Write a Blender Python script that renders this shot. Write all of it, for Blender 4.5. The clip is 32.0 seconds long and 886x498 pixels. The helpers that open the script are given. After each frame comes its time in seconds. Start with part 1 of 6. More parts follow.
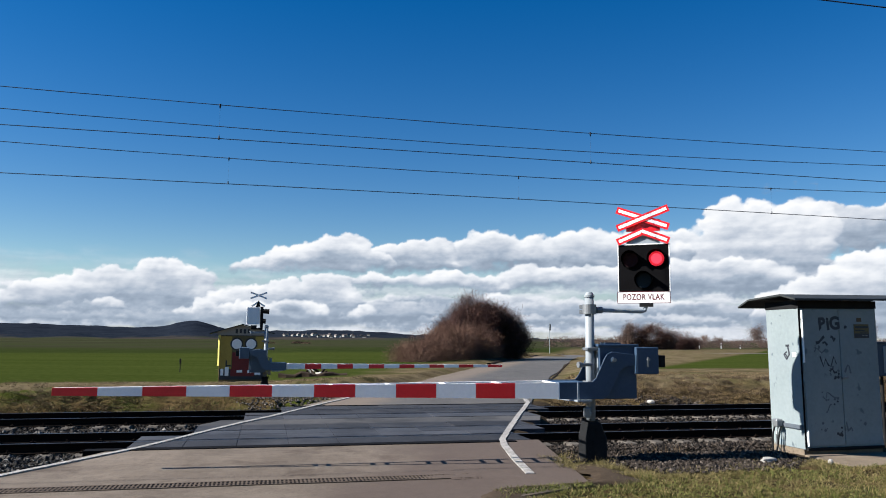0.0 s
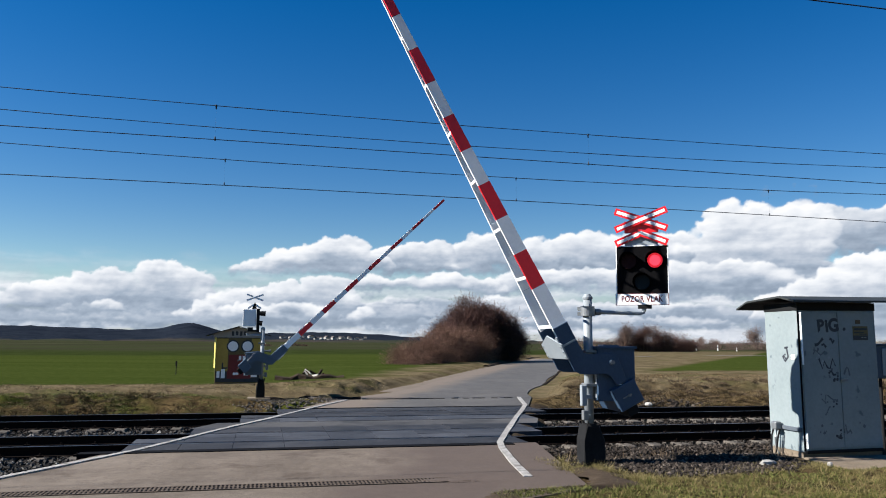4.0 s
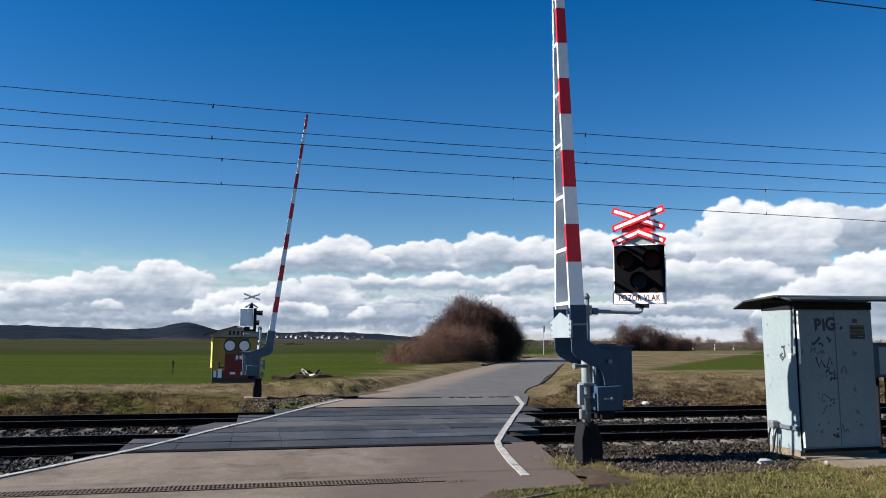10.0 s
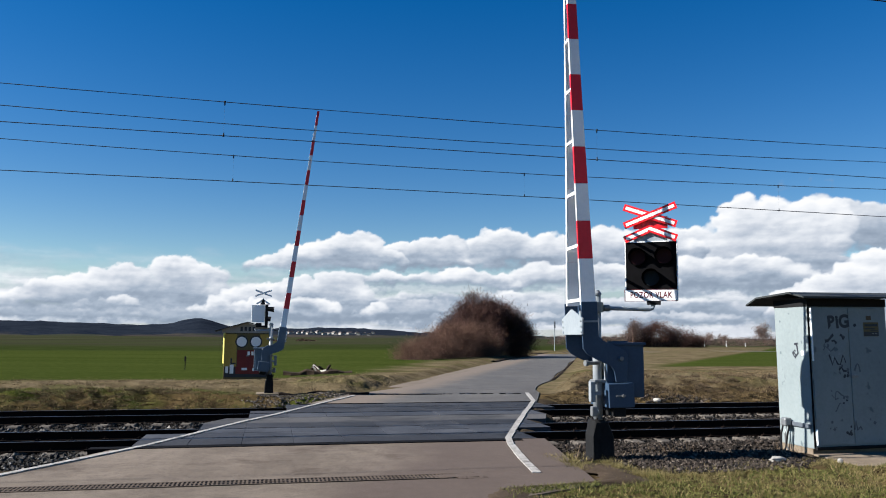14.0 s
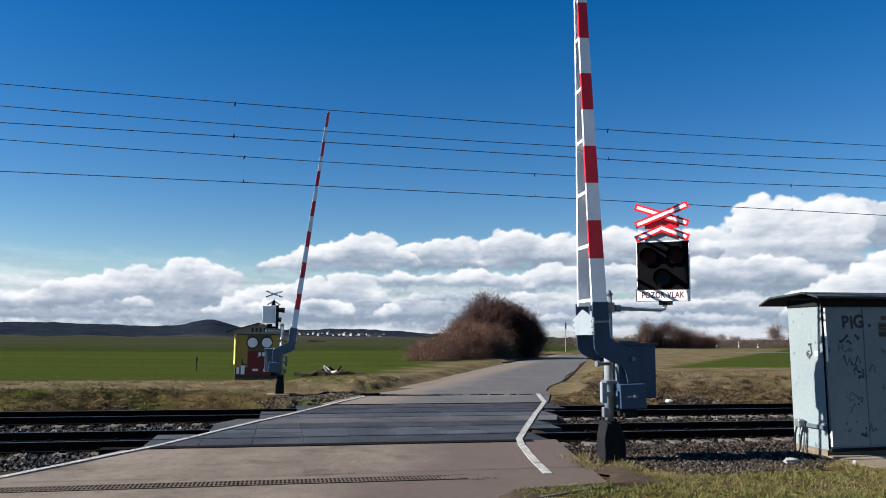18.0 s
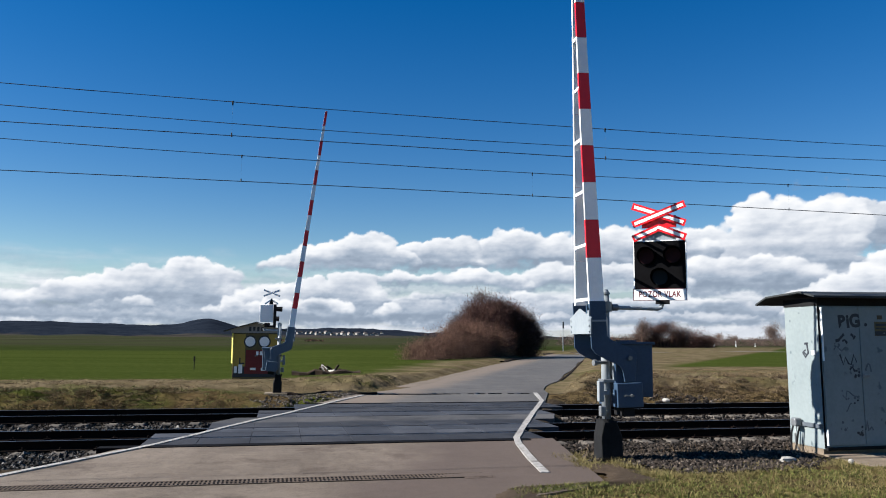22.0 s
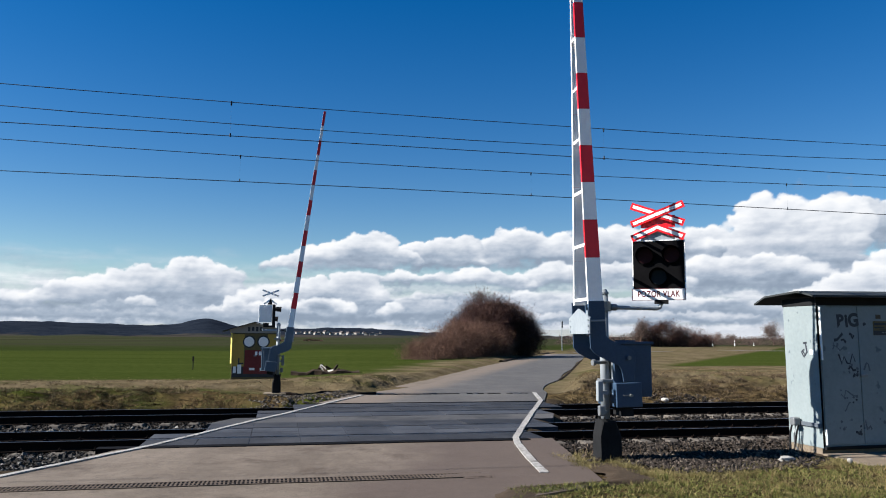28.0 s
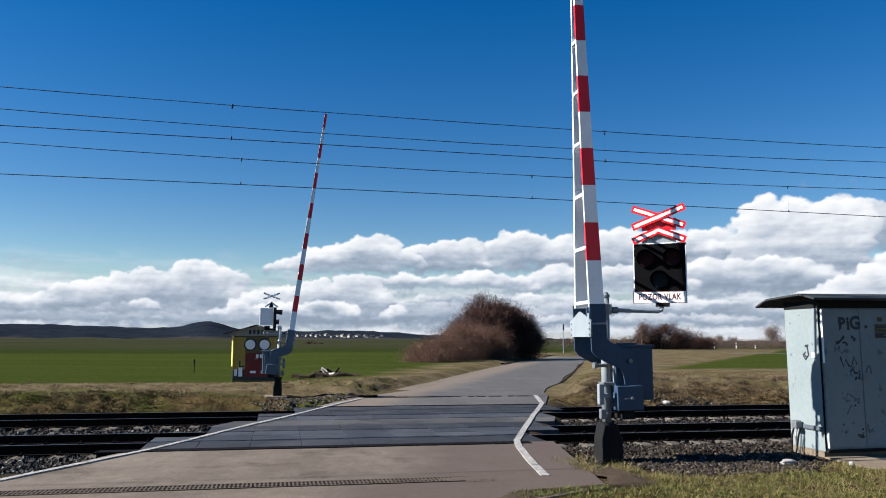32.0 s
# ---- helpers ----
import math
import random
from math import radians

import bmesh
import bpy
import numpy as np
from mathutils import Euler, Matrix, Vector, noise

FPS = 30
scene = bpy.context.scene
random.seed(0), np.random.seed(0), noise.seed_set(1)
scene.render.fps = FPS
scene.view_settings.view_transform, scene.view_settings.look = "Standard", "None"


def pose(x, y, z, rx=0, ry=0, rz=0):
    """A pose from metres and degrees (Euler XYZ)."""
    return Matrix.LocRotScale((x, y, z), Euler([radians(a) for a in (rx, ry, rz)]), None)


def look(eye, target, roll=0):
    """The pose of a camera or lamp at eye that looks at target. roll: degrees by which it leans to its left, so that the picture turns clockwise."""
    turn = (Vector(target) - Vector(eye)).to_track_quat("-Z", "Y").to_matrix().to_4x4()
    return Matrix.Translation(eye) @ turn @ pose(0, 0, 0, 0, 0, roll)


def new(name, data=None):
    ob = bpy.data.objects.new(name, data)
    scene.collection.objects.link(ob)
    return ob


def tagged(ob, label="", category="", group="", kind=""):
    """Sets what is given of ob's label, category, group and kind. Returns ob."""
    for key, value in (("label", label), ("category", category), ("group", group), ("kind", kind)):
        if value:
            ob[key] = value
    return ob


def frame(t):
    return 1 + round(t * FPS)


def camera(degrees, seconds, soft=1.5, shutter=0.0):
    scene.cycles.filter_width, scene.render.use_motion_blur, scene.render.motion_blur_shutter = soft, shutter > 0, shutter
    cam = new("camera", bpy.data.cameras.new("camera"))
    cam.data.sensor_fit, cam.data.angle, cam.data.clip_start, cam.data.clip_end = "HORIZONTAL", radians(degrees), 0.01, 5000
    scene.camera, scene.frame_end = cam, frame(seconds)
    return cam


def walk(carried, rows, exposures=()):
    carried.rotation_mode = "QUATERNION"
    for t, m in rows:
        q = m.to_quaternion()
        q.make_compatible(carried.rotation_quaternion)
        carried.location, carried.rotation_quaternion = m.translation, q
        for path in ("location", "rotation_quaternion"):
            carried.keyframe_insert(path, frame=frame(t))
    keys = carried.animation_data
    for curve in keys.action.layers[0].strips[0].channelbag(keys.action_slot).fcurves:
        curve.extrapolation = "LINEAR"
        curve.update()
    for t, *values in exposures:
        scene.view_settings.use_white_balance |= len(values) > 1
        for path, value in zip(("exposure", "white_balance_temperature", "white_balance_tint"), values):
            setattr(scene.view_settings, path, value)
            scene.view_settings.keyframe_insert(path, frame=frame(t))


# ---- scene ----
cam = camera(60.0, 32.0, soft=1.0)
EYE = 1.85
CAMERA_ROWS = (
    (0, pose(0.015, -0.085, EYE + 0.004, 96.779, -0.408, 0.102)),
    (0.5, pose(0.013, -0.073, EYE + 0.013, 96.835, -0.365, -0.032)),
    (1, pose(0.018, -0.086, EYE + 0.013, 96.714, -0.377, -0.108)),
    (1.5, pose(0.032, -0.092, EYE + 0.016, 96.759, -0.328, 0.01)),
    (2, pose(0.045, -0.106, EYE + 0.012, 96.74, -0.447, 0.117)),
    (2.5, pose(-0.019, -0.035, EYE + 0.008, 96.796, -0.449, -0.168)),
    (3, pose(-0.003, -0.021, EYE + 0.012, 96.843, -0.418, -0.229)),
    (3.5, pose(0.01, -0.004, EYE + 0, 96.907, -0.386, -0.107)),
    (5.5, pose(-0.006, -0.028, EYE + 0.01, 96.978, -0.45, -0.36)),
    (6, pose(-0.006, -0.001, EYE + 0.002, 96.889, -0.377, -0.453)),
    (6.5, pose(-0.004, 0.031, EYE + 0.003, 96.909, -0.401, -0.365)),
    (7, pose(0.002, 0.012, EYE + 0.009, 96.858, -0.353, -0.233)),
    (7.5, pose(-0.001, -0.019, EYE + 0.003, 96.903, -0.355, -0.168)),
    (8, pose(-0.008, 0.011, EYE + 0.004, 96.836, -0.38, -0.061)),
    (8.5, pose(0.004, 0.016, EYE + 0.004, 96.901, -0.381, 0.042)),
    (9, pose(0, -0, EYE + 0, 96.908, -0.387, -0.091)),
    (9.5, pose(-0.009, -0.011, EYE + 0, 96.905, -0.384, -0.249)),
    (10, pose(0.002, 0.007, EYE + 0, 96.9, -0.355, -0.349)),
    (10.5, pose(0.002, 0.017, EYE + 0.006, 96.934, -0.291, -0.505)),
    (11, pose(-0.004, 0.005, EYE + 0.001, 96.908, -0.399, -0.472)),
    (11.5, pose(-0.003, 0.007, EYE + 0.002, 96.89, -0.444, -0.347)),
    (12, pose(-0.004, -0.026, EYE + 0.003, 96.878, -0.462, -0.424)),
    (12.5, pose(-0.001, -0.011, EYE + 0.01, 96.848, -0.452, -0.261)),
    (13, pose(-0.001, -0.008, EYE + 0.011, 96.833, -0.407, 0.171)),
    (13.5, pose(-0.004, 0.009, EYE + 0.002, 96.564, -0.55, 0.432)),
    (14, pose(-0.007, -0.002, EYE + 0.012, 96.601, -0.433, 0.435)),
    (14.5, pose(-0.005, 0.007, EYE + 0.011, 96.6, -0.451, 0.899)),
    (16.5, pose(0.002, 0.006, EYE + 0.004, 96.705, -0.388, 1.312)),
    (17, pose(-0.005, 0.031, EYE + -0.005, 96.688, -0.453, 1.377)),
    (17.5, pose(-0.008, 0.006, EYE + 0.007, 96.655, -0.542, 1.232)),
    (18, pose(0, 0.042, EYE + 0.001, 96.68, -0.42, 1.231)),
    (18.5, pose(-0.001, 0.028, EYE + 0.003, 96.646, -0.567, 1.196)),
    (19, pose(-0.002, 0.004, EYE + 0.006, 96.652, -0.547, 1.152)),
    (19.5, pose(-0, -0.02, EYE + -0, 96.719, -0.487, 1.184)),
    (20, pose(-0.003, 0.035, EYE + 0.004, 96.454, -0.486, 1.191)),
    (20.5, pose(0.004, 0.022, EYE + 0.006, 96.569, -0.466, 1.242)),
    (21, pose(-0, 0.034, EYE + 0.01, 96.482, -0.464, 0.95)),
    (21.5, pose(-0.002, 0.026, EYE + -0.002, 96.558, -0.487, 1.007)),
    (22, pose(0.003, 0.021, EYE + -0.003, 96.622, -0.451, 1.059)),
    (22.5, pose(0.001, 0.028, EYE + 0.003, 96.712, -0.354, 0.903)),
    (23, pose(-0.007, -0.019, EYE + 0.01, 96.586, -0.288, 1.177)),
    (23.5, pose(-0.001, 0.01, EYE + 0.007, 96.582, -0.344, 1.32)),
    (24, pose(-0.005, 0.002, EYE + 0.003, 96.638, -0.274, 1.145)),
    (24.5, pose(-0.001, 0.027, EYE + 0.007, 96.576, -0.33, 1.153)),
    (25, pose(0.001, -0.002, EYE + 0.007, 96.575, -0.351, 1.134)),
    (25.5, pose(-0.004, 0.03, EYE + 0.006, 96.582, -0.338, 1.135)),
    (27.5, pose(-0.001, 0.003, EYE + 0.002, 96.633, -0.264, 1.06)),
    (28, pose(0.002, 0.018, EYE + 0.005, 96.592, -0.355, 0.981)),
    (28.5, pose(0.007, 0, EYE + 0.001, 96.717, -0.361, 1.016)),
    (29, pose(0.003, 0.03, EYE + 0.003, 96.633, -0.363, 0.998)),
    (29.5, pose(0.004, -0.003, EYE + 0.009, 96.644, -0.329, 1.083)),
    (30, pose(-0.005, 0.019, EYE + 0.003, 96.648, -0.328, 1.003)),
    (30.5, pose(-0.009, -0.04, EYE + 0.006, 96.614, -0.275, 0.966)),
    (31, pose(0.006, 0.018, EYE + 0.004, 96.706, -0.314, 0.973)),
    (31.5, pose(-0.004, 0.015, EYE + 0.006, 96.722, -0.358, 1.011)),
    (32, pose(0.006, 0.024, EYE + 0.013, 96.782, -0.318, 1.073)),
)
walk(cam, CAMERA_ROWS)
# ---- light ----
SUN_FROM = 189.0   # degrees, counter-clockwise from +x, of the sun's place over the ground
SUN_HIGH = 34.0
world = bpy.data.worlds.new("sky")
scene.world = world
world.use_nodes = True
wn = world.node_tree.nodes
wl = world.node_tree.links
sky = wn.new("ShaderNodeTexSky")
sky.sky_type = "NISHITA"
sky.sun_disc = False
sky.sun_elevation = radians(SUN_HIGH)
sky.sun_rotation = radians(90.0 - SUN_FROM)
sky.air_density = 1.0
sky.dust_density = 0.0
sky.ozone_density = 2.0
deep = wn.new("ShaderNodeHueSaturation")
deep.inputs["Saturation"].default_value = 1.5
deep.inputs["Hue"].default_value = 0.51
wl.new(sky.outputs[0], deep.inputs["Color"])
wn["Background"].inputs[1].default_value = 0.0412
wl.new(deep.outputs[0], wn["Background"].inputs[0])

sun_data = bpy.data.lights.new("sun", "SUN")
sun_data.energy = 5.0
sun_data.angle = radians(0.53)
sun_data.color = (1.0, 0.95, 0.88)
sun = new("sun", sun_data)
sun_dir = Vector((math.cos(radians(SUN_FROM)) * math.cos(radians(SUN_HIGH)),
                  math.sin(radians(SUN_FROM)) * math.cos(radians(SUN_HIGH)), math.sin(radians(SUN_HIGH))))
sun.matrix_world = look(sun_dir * 60, (0, 0, 0))
scene.view_settings.exposure = 1.4
# ---- tools ----
TURN = 13.0                                  # the track's turn against the x axis
CT, ST = math.cos(radians(TURN)), math.sin(radians(TURN))


def tp(s, q, z=0.0):
    """World place from metres along the track, across it, and up."""
    return Vector((s * CT - q * ST, s * ST + q * CT, z))


def tpose(s, q, z=0.0, turn=0.0):
    p = tp(s, q, z)
    return pose(p.x, p.y, p.z, 0, 0, TURN + turn)


def mesh_of(bm, name, materials, smooth=False):
    me = bpy.data.meshes.new(name)
    bmesh.ops.recalc_face_normals(bm, faces=bm.faces[:])
    bm.to_mesh(me)
    bm.free()
    for m in (materials if isinstance(materials, (list, tuple)) else [materials]):
        me.materials.append(m)
    if smooth:
        me.polygons.foreach_set("use_smooth", [True] * len(me.polygons))
    return me


def part(name, bm, material, parent=None, label="", m=None, smooth=False):
    """Links a bmesh (or a shared mesh) as one object under a thing or a part."""
    me = bm if isinstance(bm, bpy.types.Mesh) else mesh_of(bm, name, material, smooth)
    ob = new(name, me)
    if parent is not None:
        ob.parent = parent
    if m is not None:
        ob.matrix_basis = m
    if label:
        ob["label"] = label
    return ob


def thing(name, m, label, category, group="", kind=""):
    ob = new(name)
    ob.empty_display_size = 0.2
    ob.matrix_basis = m
    return tagged(ob, label, category, group, kind)


def box(bm, x0, x1, y0, y1, z0, z1, bevel=0.0, m=None):
    vs = [bm.verts.new((x, y, z)) for z in (z0, z1) for x, y in ((x0, y0), (x1, y0), (x1, y1), (x0, y1))]
    fs = [bm.faces.new([vs[i] for i in f]) for f in
          ((3, 2, 1, 0), (4, 5, 6, 7), (0, 1, 5, 4), (1, 2, 6, 5), (2, 3, 7, 6), (3, 0, 4, 7))]
    if bevel > 0:
        es = list({e for f in fs for e in f.edges})
        r = bmesh.ops.bevel(bm, geom=es, offset=bevel, segments=2, affect="EDGES", profile=0.5)
        vs = list({v for f in r["faces"] for v in f.verts} | {v for v in vs if v.is_valid})
    if m is not None:
        bmesh.ops.transform(bm, matrix=m, verts=[v for v in vs if v.is_valid])
    return vs


def tube(bm, a, b, r0, r1=None, n=12, caps=True):
    a, b = Vector(a), Vector(b)
    r1 = r0 if r1 is None else r1
    q = (b - a).to_track_quat("Z", "Y")
    rings = []
    for p, r in ((a, r0), (b, r1)):
        rings.append([bm.verts.new(p + q @ Vector((r * math.cos(2 * math.pi * i / n), r * math.sin(2 * math.pi * i / n), 0)))
                      for i in range(n)])
    for i in range(n):
        bm.faces.new((rings[0][i], rings[0][(i + 1) % n], rings[1][(i + 1) % n], rings[1][i]))
    if caps:
        bm.faces.new(rings[0][::-1])
        bm.faces.new(rings[1])


def prism(bm, pts, y0, y1, bevel=0.0):
    """A plate from an outline in x and z, between two depths."""
    a = [bm.verts.new((x, y0, z)) for x, z in pts]
    b = [bm.verts.new((x, y1, z)) for x, z in pts]
    fs = [bm.faces.new(a), bm.faces.new(b[::-1])]
    n = len(pts)
    for i in range(n):
        fs.append(bm.faces.new((a[i], b[i], b[(i + 1) % n], a[(i + 1) % n])))
    if bevel > 0:
        es = list({e for f in fs[:2] for e in f.edges})
        bmesh.ops.bevel(bm, geom=es, offset=bevel, segments=1, affect="EDGES")


def sweep(bm, pts, r, n=8):
    """A bent pipe along points."""
    pts = [Vector(p) for p in pts]
    rings = []
    for i, p in enumerate(pts):
        d = (pts[min(i + 1, len(pts) - 1)] - pts[max(i - 1, 0)]).normalized()
        q = d.to_track_quat("Z", "Y")
        rings.append([bm.verts.new(p + q @ Vector((r * math.cos(2 * math.pi * k / n), r * math.sin(2 * math.pi * k / n), 0)))
                      for k in range(n)])
    for u, v in zip(rings, rings[1:]):
        # match the nearest vertex, so that the pipe does not twist
        k0 = min(range(n), key=lambda k: (v[k].co - u[0].co).length)
        for k in range(n):
            bm.faces.new((u[k], u[(k + 1) % n], v[(k + 1 + k0) % n], v[(k + k0) % n]))
    bm.faces.new(rings[0][::-1])
    bm.faces.new(rings[-1])


def value_noise(x, y, seed=0):
    """Smooth noise from 0 to 1 on numpy arrays."""
    xi, yi = np.floor(x).astype(np.int64), np.floor(y).astype(np.int64)
    fx, fy = x - xi, y - yi
    fx, fy = fx * fx * fx * (fx * (fx * 6 - 15) + 10), fy * fy * fy * (fy * (fy * 6 - 15) + 10)

    def h(i, j):
        n = (i * 374761393 + j * 668265263 + seed * 144665) & 0x7FFFFFFF
        n = ((n ^ (n >> 13)) * 1274126177) & 0x7FFFFFFF
        return ((n ^ (n >> 16)) & 0xFFFF) / 65535.0
    a, b, c, d = h(xi, yi), h(xi + 1, yi), h(xi, yi + 1), h(xi + 1, yi + 1)
    return (a * (1 - fx) + b * fx) * (1 - fy) + (c * (1 - fx) + d * fx) * fy


def fbm(x, y, octaves=4, seed=0, gain=0.5):
    v, amp, tot = 0.0, 1.0, 0.0
    for o in range(octaves):
        v = v + amp * value_noise(x * 2 ** o + 17.3 * o, y * 2 ** o - 9.1 * o, seed + o)
        tot += amp
        amp *= gain
    return v / tot
# ---- materials ----
class Nodes:
    def __init__(self, name):
        self.mat = bpy.data.materials.new(name)
        self.mat.use_nodes = True
        self.t = self.mat.node_tree
        self.bsdf = self.t.nodes["Principled BSDF"]

    def add(self, kind, **values):
        n = self.t.nodes.new(kind)
        for k, v in values.items():
            n.inputs[k].default_value = v
        return n

    def link(self, a, b):
        self.t.links.new(a, b)

    def coords(self, scale=1.0, world_space=False):
        m = self.add("ShaderNodeMapping")
        m.inputs["Scale"].default_value = (scale, scale, scale) if not isinstance(scale, tuple) else scale
        if world_space:
            self.link(self.add("ShaderNodeNewGeometry").outputs["Position"], m.inputs["Vector"])
        else:
            self.link(self.add("ShaderNodeTexCoord").outputs["Object"], m.inputs["Vector"])
        return m.outputs[0]

    def noise(self, vec, scale, detail=4.0, rough=0.55):
        n = self.add("ShaderNodeTexNoise", Scale=scale, Detail=detail, Roughness=rough)
        self.link(vec, n.inputs["Vector"])
        return n.outputs["Fac"]

    def ramp(self, fac, *stops):
        r = self.add("ShaderNodeValToRGB")
        e = r.color_ramp.elements
        while len(e) < len(stops):
            e.new(0.5)
        for el, (p, c) in zip(e, stops):
            el.position = p
            el.color = (*c, 1.0) if not isinstance(c, float) else (c, c, c, 1.0)
        self.link(fac, r.inputs[0])
        return r.outputs[0]

    def mix(self, fac, a, b, mode="MIX"):
        m = self.add("ShaderNodeMix")
        m.data_type, m.blend_type = "RGBA", mode
        for sock, v in ((m.inputs["Factor"], fac), (m.inputs[6], a), (m.inputs[7], b)):
            if isinstance(v, (int, float)):
                sock.default_value = v
            elif isinstance(v, tuple):
                sock.default_value = (*v, 1.0)
            else:
                self.link(v, sock)
        return m.outputs[2]

    def bump(self, height, strength=0.3, distance=0.01):
        b = self.add("ShaderNodeBump", Strength=strength, Distance=distance)
        self.link(height, b.inputs["Height"])
        self.link(b.outputs[0], self.bsdf.inputs["Normal"])

    def random(self):
        return self.add("ShaderNodeObjectInfo").outputs["Random"]

    def color(self, c):
        if isinstance(c, tuple):
            self.bsdf.inputs["Base Color"].default_value = (*c, 1.0)
        else:
            self.link(c, self.bsdf.inputs["Base Color"])

    def finish(self, rough=0.6, metal=0.0, spec=0.5):
        for k, v in (("Roughness", rough), ("Metallic", metal), ("Specular IOR Level", spec)):
            if isinstance(v, (int, float)):
                self.bsdf.inputs[k].default_value = v
            else:
                self.link(v, self.bsdf.inputs[k])
        return self.mat


def two_scale(name, dark, light, large=0.6, fine=14.0, rough=0.7, metal=0.0, bump=0.2, dist=0.01, spec=0.4,
              world_space=False, speck=None):
    """A surface whose colour varies at a large and at a fine scale, with fine relief."""
    n = Nodes(name)
    v = n.coords(1.0, world_space)
    big = n.noise(v, large, 5.0, 0.6)
    small = n.noise(v, fine, 6.0, 0.65)
    f = n.mix(0.45, big, small)
    c = n.ramp(f, (0.32, dark), (0.68, light))
    if speck:
        s = n.ramp(n.noise(v, speck[0], 2.0), (speck[1], 0.0), (speck[1] + 0.06, 1.0))
        c = n.mix(s, c, speck[2])
    n.color(c)
    n.bump(small, bump, dist)
    return n.finish(rough, metal, spec)


M = {}
def worn_asphalt(name, dark, mid, light, stain, stain_at, gloss=0.88, pieces=False, dust=None):
    """Old asphalt: grit, driven streaks, stains and fine cracks."""
    n = Nodes(name)
    v = n.coords(1.0, True)
    streak = n.noise(n.coords((1.3, 0.22, 1.0), True), 1.1, 6.0, 0.65)
    big, small = n.noise(v, 0.55, 6.0, 0.65), n.mix(0.45, n.noise(v, 30.0, 6.0, 0.75), n.noise(v, 7.0, 6.0, 0.75))
    c = n.ramp(n.mix(0.42, n.mix(0.55, streak, big), small), (0.33, dark), (0.5, mid), (0.67, light))
    worn = n.ramp(n.noise(v, 0.3, 5.0, 0.7), (0.5, 0.0), (0.66, 1.0))
    c = n.mix(n.mix(0.55, (0, 0, 0), worn), c, light)
    spot = n.ramp(n.noise(v, 0.75, 6.0, 0.7), (stain_at, 0.0), (stain_at + 0.1, 1.0))
    c = n.mix(n.mix(0.7, (0, 0, 0), spot), c, stain)
    drip = n.ramp(n.noise(v, 3.5, 3.0, 0.6), (0.66, 0.0), (0.72, 1.0))
    c = n.mix(n.mix(0.4, (0, 0, 0), drip), c, stain)
    crack = n.ramp(n.noise(v, 1.6, 8.0, 0.75), (0.487, 0.0), (0.5, 1.0), (0.513, 0.0))
    c = n.mix(n.mix(0.6, (0, 0, 0), crack), c, dark)
    if dust:
        way, reach, colour = dust
        d = n.add("ShaderNodeVectorMath")
        d.operation = "DOT_PRODUCT"
        d.inputs[1].default_value = (way[0], way[1], 0.0)
        n.link(v, d.inputs[0])
        r = n.add("ShaderNodeMapRange")
        r.interpolation_type = "SMOOTHSTEP"
        r.inputs["From Min"].default_value, r.inputs["From Max"].default_value = reach
        n.link(d.outputs["Value"], r.inputs["Value"])
        drift = n.mix(0.5, r.outputs[0], n.noise(v, 0.7, 6.0, 0.7))
        c = n.mix(n.mix(0.85, (0, 0, 0), n.ramp(drift, (0.34, 0.0), (0.6, 1.0))), c, n.ramp(small, (0.3, tuple(k * 0.75 for k in colour)), (0.7, tuple(k * 1.2 for k in colour))))
    if pieces:
        c = n.mix(1.0, c, n.ramp(n.random(), (0.0, (0.75, 0.76, 0.78)), (1.0, (1.2, 1.19, 1.18))), "MULTIPLY")
    n.color(c)
    n.bump(small, 0.6, 0.008)
    return n.finish(gloss, 0.0, 0.25)


M["asphalt"] = worn_asphalt("asphalt", (0.04262, 0.03342, 0.02595), (0.09903, 0.07971, 0.06243), (0.1742, 0.1442, 0.1164), (0.04513, 0.03211, 0.02314), 0.54, dust=((0.981, -0.193), (-4.6, -1.6), (0.06518, 0.04851, 0.04069)))
M["asphalt_far"] = worn_asphalt("asphalt_far", (0.03856, 0.03778, 0.03813), (0.0635, 0.06182, 0.06125), (0.09752, 0.09273, 0.08783), (0.02948, 0.02862, 0.03005), 0.57, dust=((1.0, -0.2), (-5.3, -8.0), (0.1338, 0.1076, 0.08551)))
M["deck_asphalt"] = worn_asphalt("deck_asphalt", (0.02509, 0.02658, 0.03), (0.04641, 0.04683, 0.0498), (0.08279, 0.07973, 0.07916), (0.01756, 0.01898, 0.02171), 0.52)
def worn_paint():
    n = Nodes("line_paint")
    v = n.coords(1.0, True)
    c = n.ramp(n.noise(v, 9.0, 6.0, 0.7), (0.35, (0.17, 0.163, 0.153)), (0.65, (0.34, 0.33, 0.315)))
    wear = n.ramp(n.noise(v, 5.5, 8.0, 0.75), (0.53, 0.0), (0.61, 1.0))
    n.color(n.mix(n.mix(0.8, (0, 0, 0), wear), c, (0.075, 0.065, 0.056)))
    n.bump(n.noise(v, 25.0), 0.3, 0.003)
    return n.finish(0.7, 0.0, 0.3)


M["line_paint"] = worn_paint()
M["panel"] = worn_asphalt("panel", (0.009075, 0.0101, 0.01305), (0.01936, 0.02094, 0.02548), (0.05082, 0.05174, 0.05593), (0.00726, 0.008378, 0.01094), 0.5, 0.75, True)
M["panel_pale"] = worn_asphalt("panel_pale", (0.01392, 0.01602, 0.02113), (0.03025, 0.03388, 0.04226), (0.06413, 0.06776, 0.07707), (0.01089, 0.01294, 0.0174), 0.53, 0.75, True)
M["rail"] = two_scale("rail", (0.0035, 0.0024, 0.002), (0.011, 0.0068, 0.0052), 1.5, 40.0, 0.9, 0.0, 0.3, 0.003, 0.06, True)
